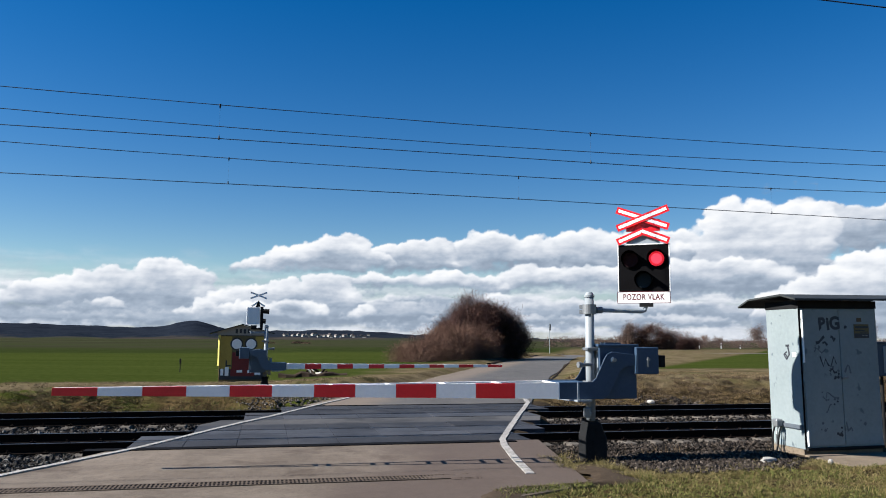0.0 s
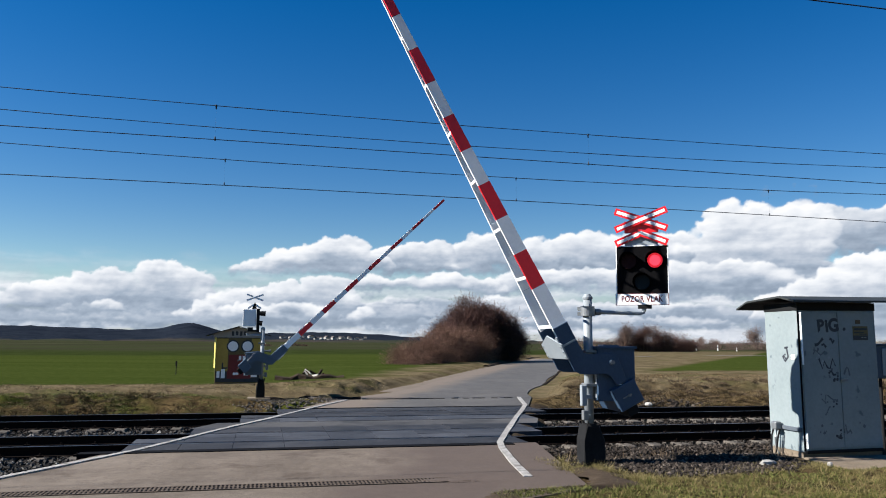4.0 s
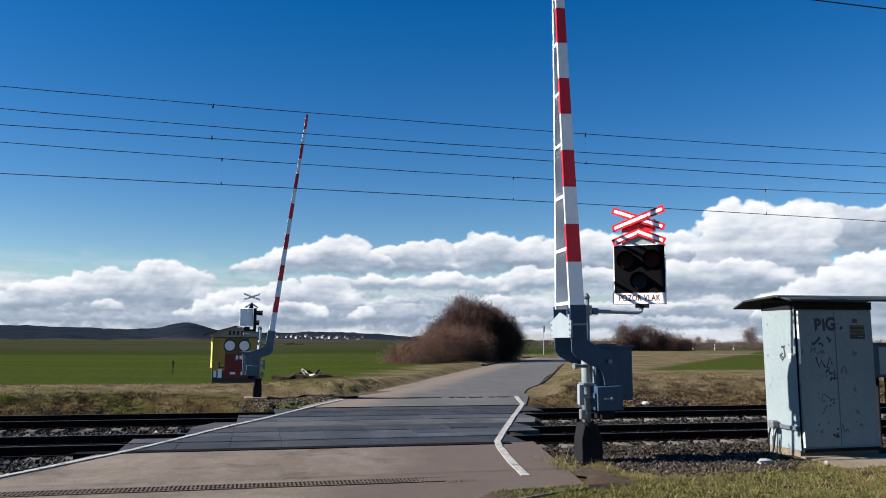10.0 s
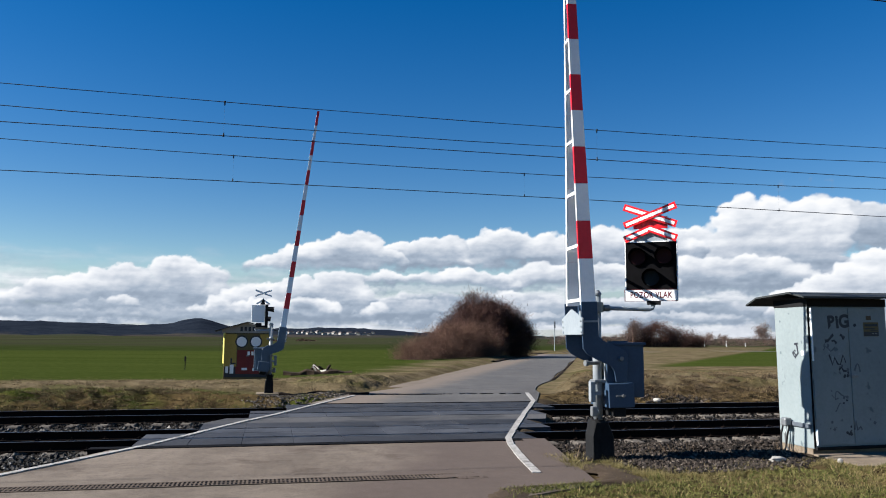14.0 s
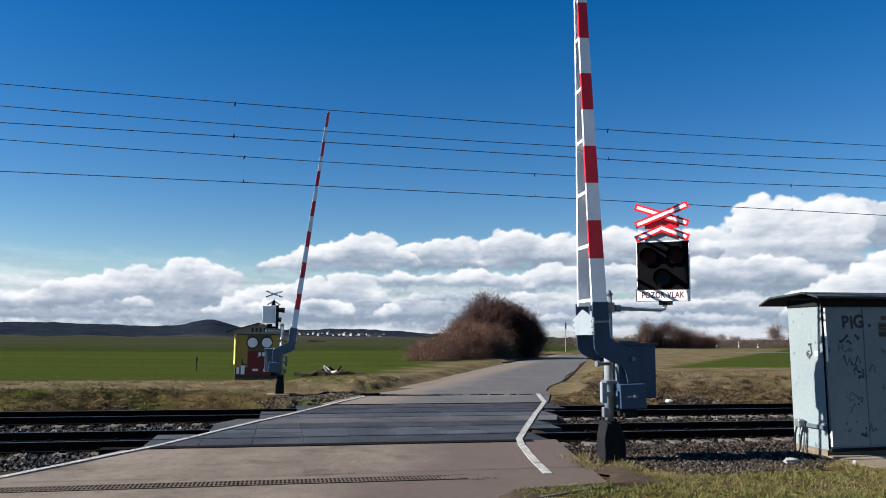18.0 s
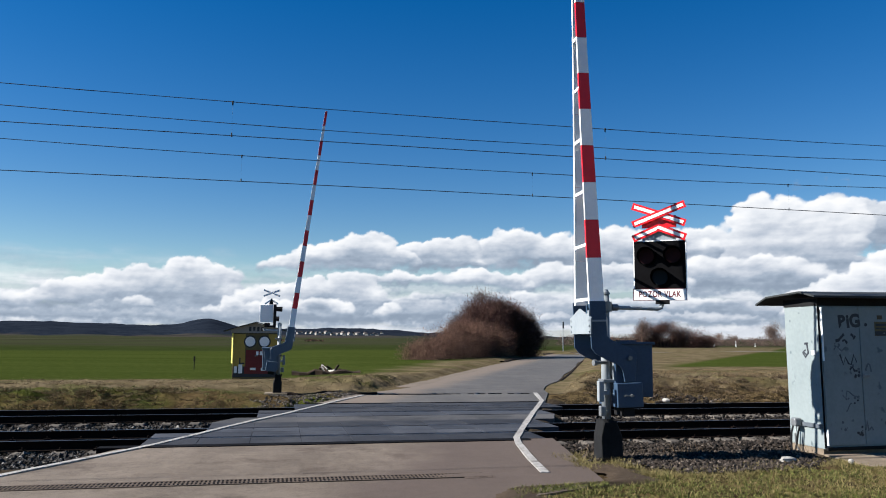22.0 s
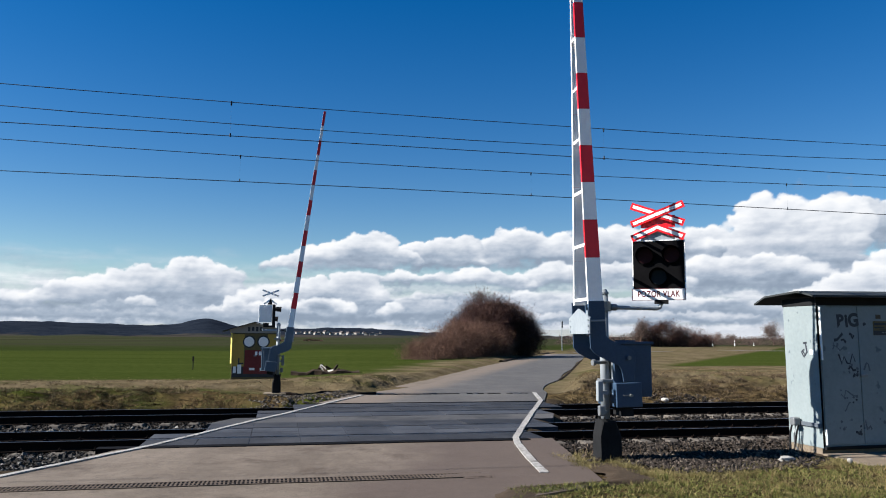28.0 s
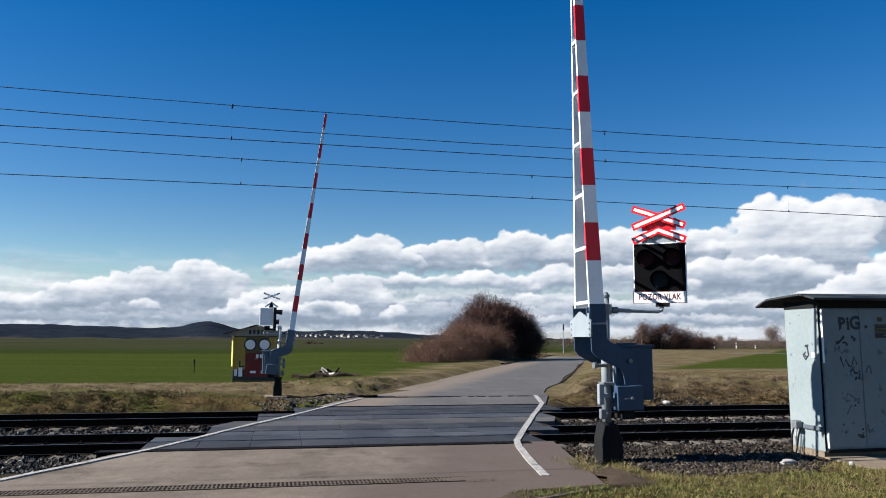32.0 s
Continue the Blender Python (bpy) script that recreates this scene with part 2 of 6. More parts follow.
M["rail_top"] = two_scale("rail_top", (0.09, 0.086, 0.082), (0.17, 0.165, 0.16), 1.5, 60.0, 0.4, 1.0, 0.1, 0.001, 0.5, True)
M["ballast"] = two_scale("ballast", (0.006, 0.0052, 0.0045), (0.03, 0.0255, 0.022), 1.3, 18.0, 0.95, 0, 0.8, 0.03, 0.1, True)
M["stone"] = two_scale("stone", (0.0308, 0.0283, 0.0271), (0.123, 0.114, 0.105), 4.0, 30.0, 0.9, 0, 0.4, 0.01, 0.2, True)
M["concrete"] = two_scale("concrete", (0.105, 0.083, 0.06), (0.2, 0.163, 0.123), 1.5, 24.0, 0.9, 0, 0.4, 0.008, 0.2, True)
M["sleeper"] = two_scale("sleeper", (0.03, 0.027, 0.024), (0.12, 0.107, 0.094), 2.0, 24.0, 0.9, 0, 0.4, 0.008, 0.15, True)
M["grey_paint"] = two_scale("grey_paint", (0.18, 0.212, 0.24), (0.265, 0.3, 0.33), 1.7, 22.0, 0.42, 0.0, 0.08, 0.002, 0.5)
M["post_paint"] = two_scale("post_paint", (0.165, 0.19, 0.21), (0.235, 0.262, 0.284), 1.7, 22.0, 0.45, 0.0, 0.08, 0.002, 0.4)
M["blue_grey"] = two_scale("blue_grey", (0.022, 0.045, 0.083), (0.037, 0.069, 0.12), 1.7, 22.0, 0.45, 0.0, 0.08, 0.002, 0.3)
M["pale_blue"] = two_scale("pale_blue", (0.052, 0.08, 0.115), (0.075, 0.112, 0.155), 1.7, 22.0, 0.45, 0.0, 0.08, 0.002, 0.4)
M["galvanised"] = two_scale("galvanised", (0.135, 0.148, 0.16), (0.209, 0.221, 0.234), 3.0, 30.0, 0.45, 0.5, 0.1, 0.002, 0.5)
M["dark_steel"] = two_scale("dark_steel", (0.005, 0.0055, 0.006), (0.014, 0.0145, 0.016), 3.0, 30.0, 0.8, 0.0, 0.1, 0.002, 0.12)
M["black"] = two_scale("black", (0.0025, 0.0025, 0.003), (0.005, 0.005, 0.006), 3.0, 30.0, 0.85, 0, 0.05, 0.001, 0.05)
M["white_paint"] = two_scale("white_paint", (0.72, 0.73, 0.74), (0.86, 0.86, 0.86), 1.2, 18.0, 0.45, 0, 0.05, 0.002, 0.5)
M["red_paint"] = two_scale("red_paint", (0.56, 0.004, 0.01), (0.72, 0.008, 0.016), 1.5, 20.0, 0.4, 0, 0.05, 0.002, 0.5)
M["cabinet_paint"] = two_scale("cabinet_paint", (0.152, 0.188, 0.2), (0.213, 0.25, 0.26), 1.1, 16.0, 0.6, 0, 0.08, 0.003, 0.3, speck=(5.0, 0.66, (0.095, 0.122, 0.137)))
M["roof_sheet"] = two_scale("roof_sheet", (0.017, 0.02, 0.021), (0.036, 0.041, 0.042), 1.5, 20.0, 0.65, 0.1, 0.2, 0.003, 0.3)
M["wire"] = two_scale("wire", (0.008, 0.014, 0.024), (0.018, 0.028, 0.042), 2.0, 30.0, 0.7, 0.2)
M["earth"] = two_scale("earth", (0.024, 0.0175, 0.0118), (0.068, 0.05, 0.035), 1.5, 14.0, 0.95, 0, 0.6, 0.03, 0.1, True)


def hill_cover():
    """Fields on the lower slopes, dark woods above."""
    n = Nodes("hill")
    v = n.coords(1.0, True)
    wood = n.ramp(n.mix(0.5, n.noise(v, 0.014, 5.0), n.noise(v, 0.08, 5.0)), (0.35, (0.006, 0.009, 0.0155)), (0.65, (0.016, 0.021, 0.03)))
    field = n.ramp(n.noise(n.coords((0.004, 0.004, 0.12), True), 1.0, 4.0), (0.38, (0.022, 0.022, 0.02)), (0.5, (0.037, 0.033, 0.03)), (0.62, (0.026, 0.03, 0.021)))
    xyz = n.add("ShaderNodeSeparateXYZ")
    n.link(v, xyz.inputs[0])
    r = n.add("ShaderNodeMapRange")
    r.inputs["From Min"].default_value, r.inputs["From Max"].default_value = 0.0, 46.0
    n.link(xyz.outputs["Z"], r.inputs["Value"])
    edge = n.mix(0.4, r.outputs[0], n.noise(n.coords((0.006, 0.006, 0.05), True), 1.0, 5.0))
    n.color(n.mix(n.ramp(edge, (0.25, 0.0), (0.3, 1.0)), field, wood))
    return n.finish(1.0, 0.0, 0.0)


M["hill"] = hill_cover()
M["twig"] = two_scale("twig", (0.0615, 0.0369, 0.0277), (0.141, 0.0861, 0.0615), 0.5, 12.0, 0.9, 0, 0.1, 0.01, 0.1)


def island(name, stops, rough=0.9, large=None, bump=0.0, spec=0.2):
    """Colour that differs from piece to piece of a joined mesh, and softly from place to place."""
    n = Nodes(name)
    r = n.add("ShaderNodeNewGeometry").outputs["Random Per Island"]
    if large:
        r = n.mix(0.5, r, n.noise(n.coords(1.0, True), large, 3.0))
    n.color(n.ramp(r, *stops))
    if bump:
        n.bump(n.noise(n.coords(1.0, True), 40.0), bump, 0.01)
    return n.finish(rough, 0.0, spec)


M["stones"] = island("stones", ((0.0, (0.009, 0.0075, 0.0065)), (0.55, (0.024, 0.0188, 0.0152)), (0.86, (0.046, 0.0365, 0.03)), (1.0, (0.11, 0.092, 0.077))), 0.9, None, 0.4)
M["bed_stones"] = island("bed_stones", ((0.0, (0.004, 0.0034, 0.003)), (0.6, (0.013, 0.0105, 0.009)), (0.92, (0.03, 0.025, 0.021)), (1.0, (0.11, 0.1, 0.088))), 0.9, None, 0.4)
M["pale_stones"] = island("pale_stones", ((0.0, (0.007, 0.007, 0.007)), (0.65, (0.035, 0.033, 0.031)), (0.9, (0.09, 0.086, 0.08)), (1.0, (0.22, 0.21, 0.195))), 0.9, None, 0.4)
M["grass_mixed"] = island("grass_mixed", ((0.3, (0.0296, 0.04, 0.00609)), (0.45, (0.0653, 0.0766, 0.013)), (0.55, (0.122, 0.1, 0.0348)), (0.72, (0.2, 0.157, 0.074))), 0.8, 1.1)
M["grass_dry"] = island("grass_dry", ((0.28, (0.034, 0.022, 0.011)), (0.43, (0.085, 0.058, 0.029)), (0.56, (0.15, 0.11, 0.058)), (0.74, (0.24, 0.185, 0.105))), 0.8, 0.8)
M["tuft"] = island("tuft", ((0.3, (0.038, 0.028, 0.011)), (0.44, (0.076, 0.054, 0.025)), (0.55, (0.122, 0.086, 0.043)), (0.72, (0.19, 0.138, 0.075))), 0.85, 1.3)
M["weed"] = island("weed", ((0.0, (0.0277, 0.0185, 0.0111)), (0.6, (0.08, 0.0554, 0.0338)), (1.0, (0.154, 0.117, 0.0738))), 0.9)
M["twigs"] = island("twigs", ((0.15, (0.032, 0.017, 0.013)), (0.45, (0.082, 0.045, 0.033)), (0.62, (0.14, 0.08, 0.058)), (0.85, (0.24, 0.15, 0.105))), 0.9, 0.45)
M["twigs_dark"] = island("twigs_dark", ((0.1, (0.013, 0.007, 0.0065)), (0.45, (0.042, 0.021, 0.018)), (0.65, (0.084, 0.043, 0.035)), (0.9, (0.16, 0.088, 0.068))), 0.9, 0.45)
M["twigs_far"] = island("twigs_far", ((0.1, (0.045, 0.033, 0.031)), (0.5, (0.1, 0.07, 0.06)), (0.9, (0.17, 0.12, 0.1))), 0.9, 0.1)
M["graffiti"] = two_scale("graffiti", (0.012, 0.014, 0.02), (0.03, 0.033, 0.045), 3.0, 30.0, 0.5)
M["pale_scuff"] = two_scale("pale_scuff", (0.2, 0.235, 0.25), (0.27, 0.305, 0.315), 3.0, 30.0, 0.6)
M["graffiti_faint"] = two_scale("graffiti_faint", (0.0554, 0.0677, 0.0861), (0.0984, 0.117, 0.135), 3.0, 30.0, 0.5)
M["yellow_paint"] = two_scale("yellow_paint", (0.26, 0.17, 0.028), (0.4, 0.28, 0.05), 1.5, 18.0, 0.6)
M["olive_paint"] = two_scale("olive_paint", (0.07, 0.055, 0.018), (0.13, 0.1, 0.034), 2.5, 18.0, 0.6)
M["maroon_paint"] = two_scale("maroon_paint", (0.0984, 0.00738, 0.00738), (0.185, 0.0185, 0.0185), 1.5, 18.0, 0.6)
M["sand"] = worn_asphalt("sand", (0.078, 0.063, 0.05), (0.115, 0.092, 0.073), (0.145, 0.118, 0.095), (0.08, 0.065, 0.052), 0.56, 0.95)
M["pale_wall"] = two_scale("pale_wall", (0.221, 0.215, 0.203), (0.308, 0.295, 0.277), 0.1, 2.0, 0.9)
M["roof_tile"] = two_scale("roof_tile", (0.06, 0.05, 0.05), (0.11, 0.09, 0.085), 0.1, 2.0, 0.9)
M["soil"] = two_scale("soil", (0.0123, 0.00861, 0.00615), (0.0431, 0.0308, 0.0215), 1.0, 15.0, 0.95, 0, 0.6, 0.03, 0.1, True)
M["grass_green"] = island("grass_green", ((0.2, (0.03, 0.037, 0.008)), (0.5, (0.074, 0.084, 0.018)), (0.8, (0.165, 0.165, 0.052))), 0.8, 1.5)
M["grass_straw"] = island("grass_straw", ((0.2, (0.062, 0.053, 0.018)), (0.5, (0.125, 0.105, 0.04)), (0.8, (0.22, 0.18, 0.085))), 0.8, 1.5)
M["rust"] = two_scale("rust", (0.04, 0.03, 0.023), (0.1, 0.079, 0.062), 3.0, 40.0, 0.9, 0, 0.4, 0.004, 0.15, True)
M["dark_earth"] = two_scale("dark_earth", (0.005, 0.0038, 0.003), (0.017, 0.0125, 0.0095), 1.0, 15.0, 0.95, 0, 0.6, 0.03, 0.1, True)
M["stones_grey"] = island("stones_grey", ((0.0, (0.02, 0.018, 0.016)), (0.6, (0.06, 0.052, 0.045)), (1.0, (0.15, 0.133, 0.118))), 0.9, None, 0.4)
M["strip_yellow"] = two_scale("strip_yellow", (0.4, 0.34, 0.07), (0.55, 0.47, 0.12), 4.0, 30.0, 0.6)
# ---- ground ----
NEAR_Q, FAR_Q = 15.7, 20.2          # the two tracks, across


def road_edges(q):
    """Left and right edge of the roadway, along the track, at a distance across it."""
    left = -3.35 + (q - 11.54) * 0.4466
    right = np.where(q > 14.69, 4.62 + (q - 14.69) * 0.382, np.where(q > 9.4, 3.8 + (q - 10.5) * 0.196, np.where(q > 9.0, 3.58 - (9.4 - q) * 3.15, 2.32 - (9.0 - q) * 0.4466)))
    return left, right


def smooth(a, b, x):
    u = np.clip((x - a) / (b - a), 0, 1)
    return u * u * (3 - 2 * u)


ROAD_MID = np.array([(-17.6, -55.0), (-9.3, -20.0), (-6.2, -7.6), (-3.2, 8.0), (-1.75, 15.0), (0.2, 26.0), (1.55, 33.0), (3.3, 42.0), (6.6, 60.0), (9.0, 72.0), (13.6, 92.0),
                     (24.0, 112.0), (44.0, 128.0), (75.0, 138.0), (120.0, 144.0)])


def road_distance(x, y):
    d = np.full(np.shape(x), 1e9)
    for a, b in zip(ROAD_MID, ROAD_MID[1:]):
        e = b - a
        u = np.clip(((x - a[0]) * e[0] + (y - a[1]) * e[1]) / (e @ e), 0, 1)
        d = np.minimum(d, np.hypot(x - a[0] - u * e[0], y - a[1] - u * e[1]))
    return d


def ground_height(x, y):
    s, q = x * CT + y * ST, -x * ST + y * CT
    z = np.full(np.shape(x), -0.03)
    right = smooth(-2, 6, s)
    z = z - 0.45 * smooth(11.9 - 0.25 * right, 13.4, q)
    z = z + (0.62 + 0.25 * right) * smooth(22.6, 25.0 + 1.5 * right, q)
    z = z - 0.2 * smooth(28, 36, q)
    lumps = (fbm(s * 1.1, q * 1.1, 3, 5) - 0.5) * 0.16
    clumps = np.abs(fbm(s * 1.7, q * 1.7, 4, 15) - 0.5) * 2.0
    z = z + (0.12 - (0.3 + 0.2 * right) * clumps) * smooth(22.6, 23.6, q) * (1 - smooth(31, 36, q))
    z = z + lumps * smooth(22.5, 24, q) * (1 - smooth(28, 35, q)) + lumps * 0.35 * (1 - smooth(10, 12, q))
    level = np.exp(-((s - 0.4) / 2.2) ** 2 - ((q - 25.7) / 1.5) ** 2)
    z = z * (1 - level) - 0.06 * level
    road = 1 - smooth(3.0, 4.2, road_distance(x, y))
    return z * (1 - road) + (-0.03) * road


def grid_axis(lo, hi, fine_lo, fine_hi, step, growth=1.2):
    a = list(np.arange(fine_lo, fine_hi + 1e-6, step))
    d = step
    while a[-1] < hi:
        d *= growth
        a.append(a[-1] + d)
    d, b = step, [fine_lo]
    while b[-1] > lo:
        d *= growth
        b.append(b[-1] - d)
    return np.array(b[:0:-1] + a)


def sheet(name, xs, ys, zf, material, uv=None):
    X, Y = np.meshgrid(xs, ys)
    Z = zf(X, Y)
    v = np.stack([X, Y, Z], -1).reshape(-1, 3)
    nx, ny = len(xs), len(ys)
    i = (np.arange(ny - 1)[:, None] * nx + np.arange(nx - 1)[None, :]).ravel()
    f = np.stack([i, i + 1, i + nx + 1, i + nx], -1)
    me = bpy.data.meshes.new(name)
    me.from_pydata(v.tolist(), [], f.tolist())
    me.polygons.foreach_set("use_smooth", [True] * len(me.polygons))
    me.materials.append(material)
    return new(name, me)


g = Nodes("ground_cover")
pos = g.coords(1.0, True)
att = g.add("ShaderNodeSeparateXYZ")
turned = g.add("ShaderNodeVectorRotate")
turned.rotation_type = "Z_AXIS"
turned.inputs["Angle"].default_value = radians(-TURN)
g.link(pos, turned.inputs["Vector"])
g.link(turned.outputs[0], att.inputs[0])
across = att.outputs["Y"]
wob = g.noise(pos, 0.35, 4.0)
wide = g.noise(pos, 0.05, 3.0)
dry = g.ramp(g.mix(0.5, g.noise(pos, 3.0, 5.0, 0.7), wob), (0.3, (0.036, 0.0245, 0.0112)), (0.5, (0.078, 0.056, 0.027)), (0.72, (0.14, 0.109, 0.058)))
green = g.ramp(g.mix(0.5, g.noise(pos, 6.0, 5.0, 0.7), wob), (0.3, (0.016, 0.0209, 0.00431)), (0.7, (0.0523, 0.0615, 0.0123)))
crop = g.ramp(g.mix(0.6, g.noise(g.coords((0.02, 0.3, 1.0), True), 1.0, 4.0), g.noise(pos, 2.5, 4.0)), (0.3, (0.0175, 0.0265, 0.0055)), (0.7, (0.041, 0.053, 0.0135)))
along = att.outputs["X"]


def math_node(op, a, b):
    n = g.add("ShaderNodeMath")
    n.operation = op
    for sock, v in zip(n.inputs, (a, b)):
        if isinstance(v, (int, float)):
            sock.default_value = v
        else:
            g.link(v, sock)
    return n.outputs[0]


def band(value, lo, hi):
    n = g.add("ShaderNodeMapRange")
    n.interpolation_type = "SMOOTHSTEP"
    n.inputs["From Min"].default_value, n.inputs["From Max"].default_value = lo, hi
    g.link(value, n.inputs["Value"])
    return n.outputs[0]


uneven = math_node("ADD", across, math_node("MULTIPLY", math_node("SUBTRACT", wob, 0.5), 9.0))
bare = g.mix(g.ramp(g.noise(pos, 1.3, 5.0, 0.7), (0.5, 0.0), (0.62, 1.0)), dry, (0.026, 0.018, 0.0105))
# which side of the far road a place lies on
past_road = math_node("SUBTRACT", along, math_node("ADD", math_node("MULTIPLY", across, 0.44), -5.0))
right_side = band(past_road, -2.0, 2.0)
left_side = math_node("SUBTRACT", 1.0, right_side)
clear_left = band(math_node("ADD", math_node("MULTIPLY", past_road, -1.0), math_node("MULTIPLY", math_node("SUBTRACT", wob, 0.5), 5.0)), 5.0, 8.5)
clods = g.ramp(g.mix(0.5, g.noise(pos, 2.2, 5.0, 0.7), g.noise(pos, 7.0, 4.0, 0.7)), (0.47, 0.0), (0.56, 1.0))
rough_bank = g.mix(clods, dry, (0.02, 0.0145, 0.009))
mixed = g.mix(right_side, g.mix(g.ramp(wob, (0.42, 0.0), (0.6, 1.0)), bare, green), rough_bank)
ragged = math_node("ADD", across, math_node("MULTIPLY", math_node("SUBTRACT", g.noise(pos, 0.9, 5.0, 0.7), 0.5), 5.0))
# bank, straw behind it, then the crop
straw = g.ramp(g.mix(0.55, g.noise(pos, 4.0, 6.0, 0.75), g.noise(pos, 0.6, 4.0)), (0.32, (0.044, 0.0345, 0.019)), (0.5, (0.088, 0.07, 0.042)), (0.68, (0.145, 0.118, 0.076)))
c = g.mix(band(ragged, 24.6, 26.2), mixed, g.mix(g.ramp(wob, (0.5, 0.0), (0.66, 1.0)), straw, g.mix(0.5, green, straw)))
c = g.mix(math_node("MULTIPLY", clear_left, band(ragged, 33.0, 37.5)), c, crop)
far_crop = g.ramp(g.noise(pos, 0.3, 4.0), (0.3, (0.014, 0.022, 0.0065)), (0.7, (0.026, 0.034, 0.011)))
c = g.mix(math_node("MULTIPLY", left_side, band(uneven, 96.0, 112.0)), c, far_crop)
# right of the road the crop is a wedge with grass before and behind it
wedge = math_node("MULTIPLY", band(ragged, 43.0, 45.0), band(math_node("SUBTRACT", past_road, math_node("MULTIPLY", across, 0.36)), -8.0, -6.0))
c = g.mix(math_node("MULTIPLY", right_side, wedge), c, crop)
far_strips = g.ramp(g.noise(g.coords((0.0016, 0.017, 0.615), True), 1.0, 3.0), (0.3, (0.015, 0.02, 0.0095)), (0.45, (0.029, 0.03, 0.018)), (0.55, (0.022, 0.029, 0.0115)), (0.7, (0.05, 0.046, 0.034)))
c = g.mix(band(math_node("ADD", across, math_node("MULTIPLY", wide, 60.0)), 150.0, 230.0), c, far_strips)
soil_edge = math_node("MULTIPLY", band(across, 10.1, 11.0), band(math_node("SUBTRACT", 23.6, across), 0.0, 0.8))
c = g.mix(soil_edge, c, g.ramp(g.noise(pos, 5.0, 5.0, 0.7), (0.3, (0.0185, 0.0141, 0.00984)), (0.7, (0.0615, 0.0492, 0.0357))))
g.color(c)
g.bump(g.noise(pos, 9.0, 6.0, 0.7), 0.8, 0.06)
M["ground"] = g.finish(0.95, 0, 0.0)

xs = grid_axis(-3500, 3500, -24, 28, 0.16)
ys = grid_axis(-400, 4200, 6, 40, 0.16)
ground = tagged(sheet("ground", xs, ys, ground_height, M["ground"]), "dry grass verges and green winter crop on flat land", "ground", kind="structure")
# ---- road and railway ----
def strip(name, lefts, rights, z, material, cols=10, crown=0.0, seed=3):
    """A road surface between two rows of edge points."""
    lefts, rights = np.array(lefts), np.array(rights)
    u = np.linspace(0, 1, cols + 1)
    P = lefts[:, None, :] * (1 - u)[None, :, None] + rights[:, None, :] * u[None, :, None]
    Z = z + crown * (1 - (2 * u - 1) ** 2)[None, :] + (fbm(P[..., 0] * 0.9, P[..., 1] * 0.9, 3, seed) - 0.5) * 0.012
    v = np.concatenate([P, Z[..., None]], -1).reshape(-1, 3).tolist()
    n = len(v)
    v += [(x, y, zz - 0.25) for x, y, zz in v]
    f, w = [], cols + 1
    for i in range(len(lefts) - 1):
        for j in range(cols):
            a = i * w + j
            f.append((a, a + 1, a + w + 1, a + w))
        for a, b in ((i * w, i * w + w), (i * w + cols + w, i * w + cols)):
            f.append((a, b, b + n, a + n))
    for i in (0, len(lefts) - 1):
        for j in range(cols):
            a = i * w + j
            f.append((a, a + n, a + 1 + n, a + 1) if i == 0 else (a, a + 1, a + 1 + n, a + n))
    me = bpy.data.meshes.new(name)
    me.from_pydata(v, [], f)
    me.materials.append(material)
    return new(name, me)


def edge_points(qs, out_left, out_right):
    ls, rs = [], []
    for q in qs:
        a, b = road_edges(np.array(float(q)))
        ls.append(tp(float(a) - out_left, q)[:2])
        rs.append(tp(float(b) + out_right, q)[:2])
    return ls, rs


DECK0, DECK1 = 14.02, 21.95
ls, rs = edge_points(np.concatenate([np.linspace(-55, -6, 30), np.linspace(-5.5, DECK0 - 0.03, 58)]), 0.14, 0.6)
road = tagged(strip("road", ls, rs, 0.0, M["asphalt"], 14), "worn pale brown asphalt road before the railway", "road", kind="structure")

ls, rs = edge_points(np.linspace(DECK1 + 0.03, 25.6, 12), 0.35, 0.35)
mids = [Vector(p) for p in ROAD_MID[5:]]
centres = []
for i in range(len(mids) - 1):
    p0, p1, p2, p3 = mids[max(i - 1, 0)], mids[i], mids[i + 1], mids[min(i + 2, len(mids) - 1)]
    for k in range(8):
        u = k / 8
        centres.append(0.5 * (2 * p1 + (p2 - p0) * u + (2 * p0 - 5 * p1 + 4 * p2 - p3) * u * u + (3 * p1 - p0 - 3 * p2 + p3) * u ** 3))
for i in range(4, len(centres) - 1):
    d = (centres[i + 1] - centres[i - 1]).normalized()
    nrm = Vector((-d.y, d.x))
    w = 2.35 + 0.35 * min(1, i / 24) + 0.1 * math.sin(i * 0.7)
    ls.append(centres[i] + nrm * w)
    rs.append(centres[i] - nrm * w)
tagged(strip("road", ls, rs, 0.0, M["asphalt_far"], 10, 0.0, 8), "grey asphalt road beyond the railway bending away", "road", kind="structure")


def painted_line(name, pts, width, gap=0.0):
    bm = bmesh.new()
    pts = [Vector((p[0], p[1])) for p in pts]
    for a, b in zip(pts, pts[1:]):
        d = (b - a).normalized()
        nrm = Vector((-d.y, d.x)) * width / 2
        count = max(1, int((b - a).length / 0.8))
        for k in range(count):
            p, q = a.lerp(b, k / count), a.lerp(b, (k + 1) / count + 0.001 - gap)
            vs = []
            for c in (p + nrm, p - nrm, q - nrm, q + nrm):
                j = Vector((random.uniform(-0.008, 0.008), random.uniform(-0.008, 0.008)))
                vs.append(bm.verts.new((c.x + j.x, c.y + j.y, 0.019)))
            bm.faces.new(vs)
    r = bmesh.ops.extrude_face_region(bm, geom=bm.faces[:])
    bmesh.ops.translate(bm, vec=(0, 0, -0.022), verts=[v for v in r["geom"] if isinstance(v, bmesh.types.BMVert)])
    return tagged(part(name, bm, M["line_paint"]), "worn white painted road edge line", "road marking", kind="structure")


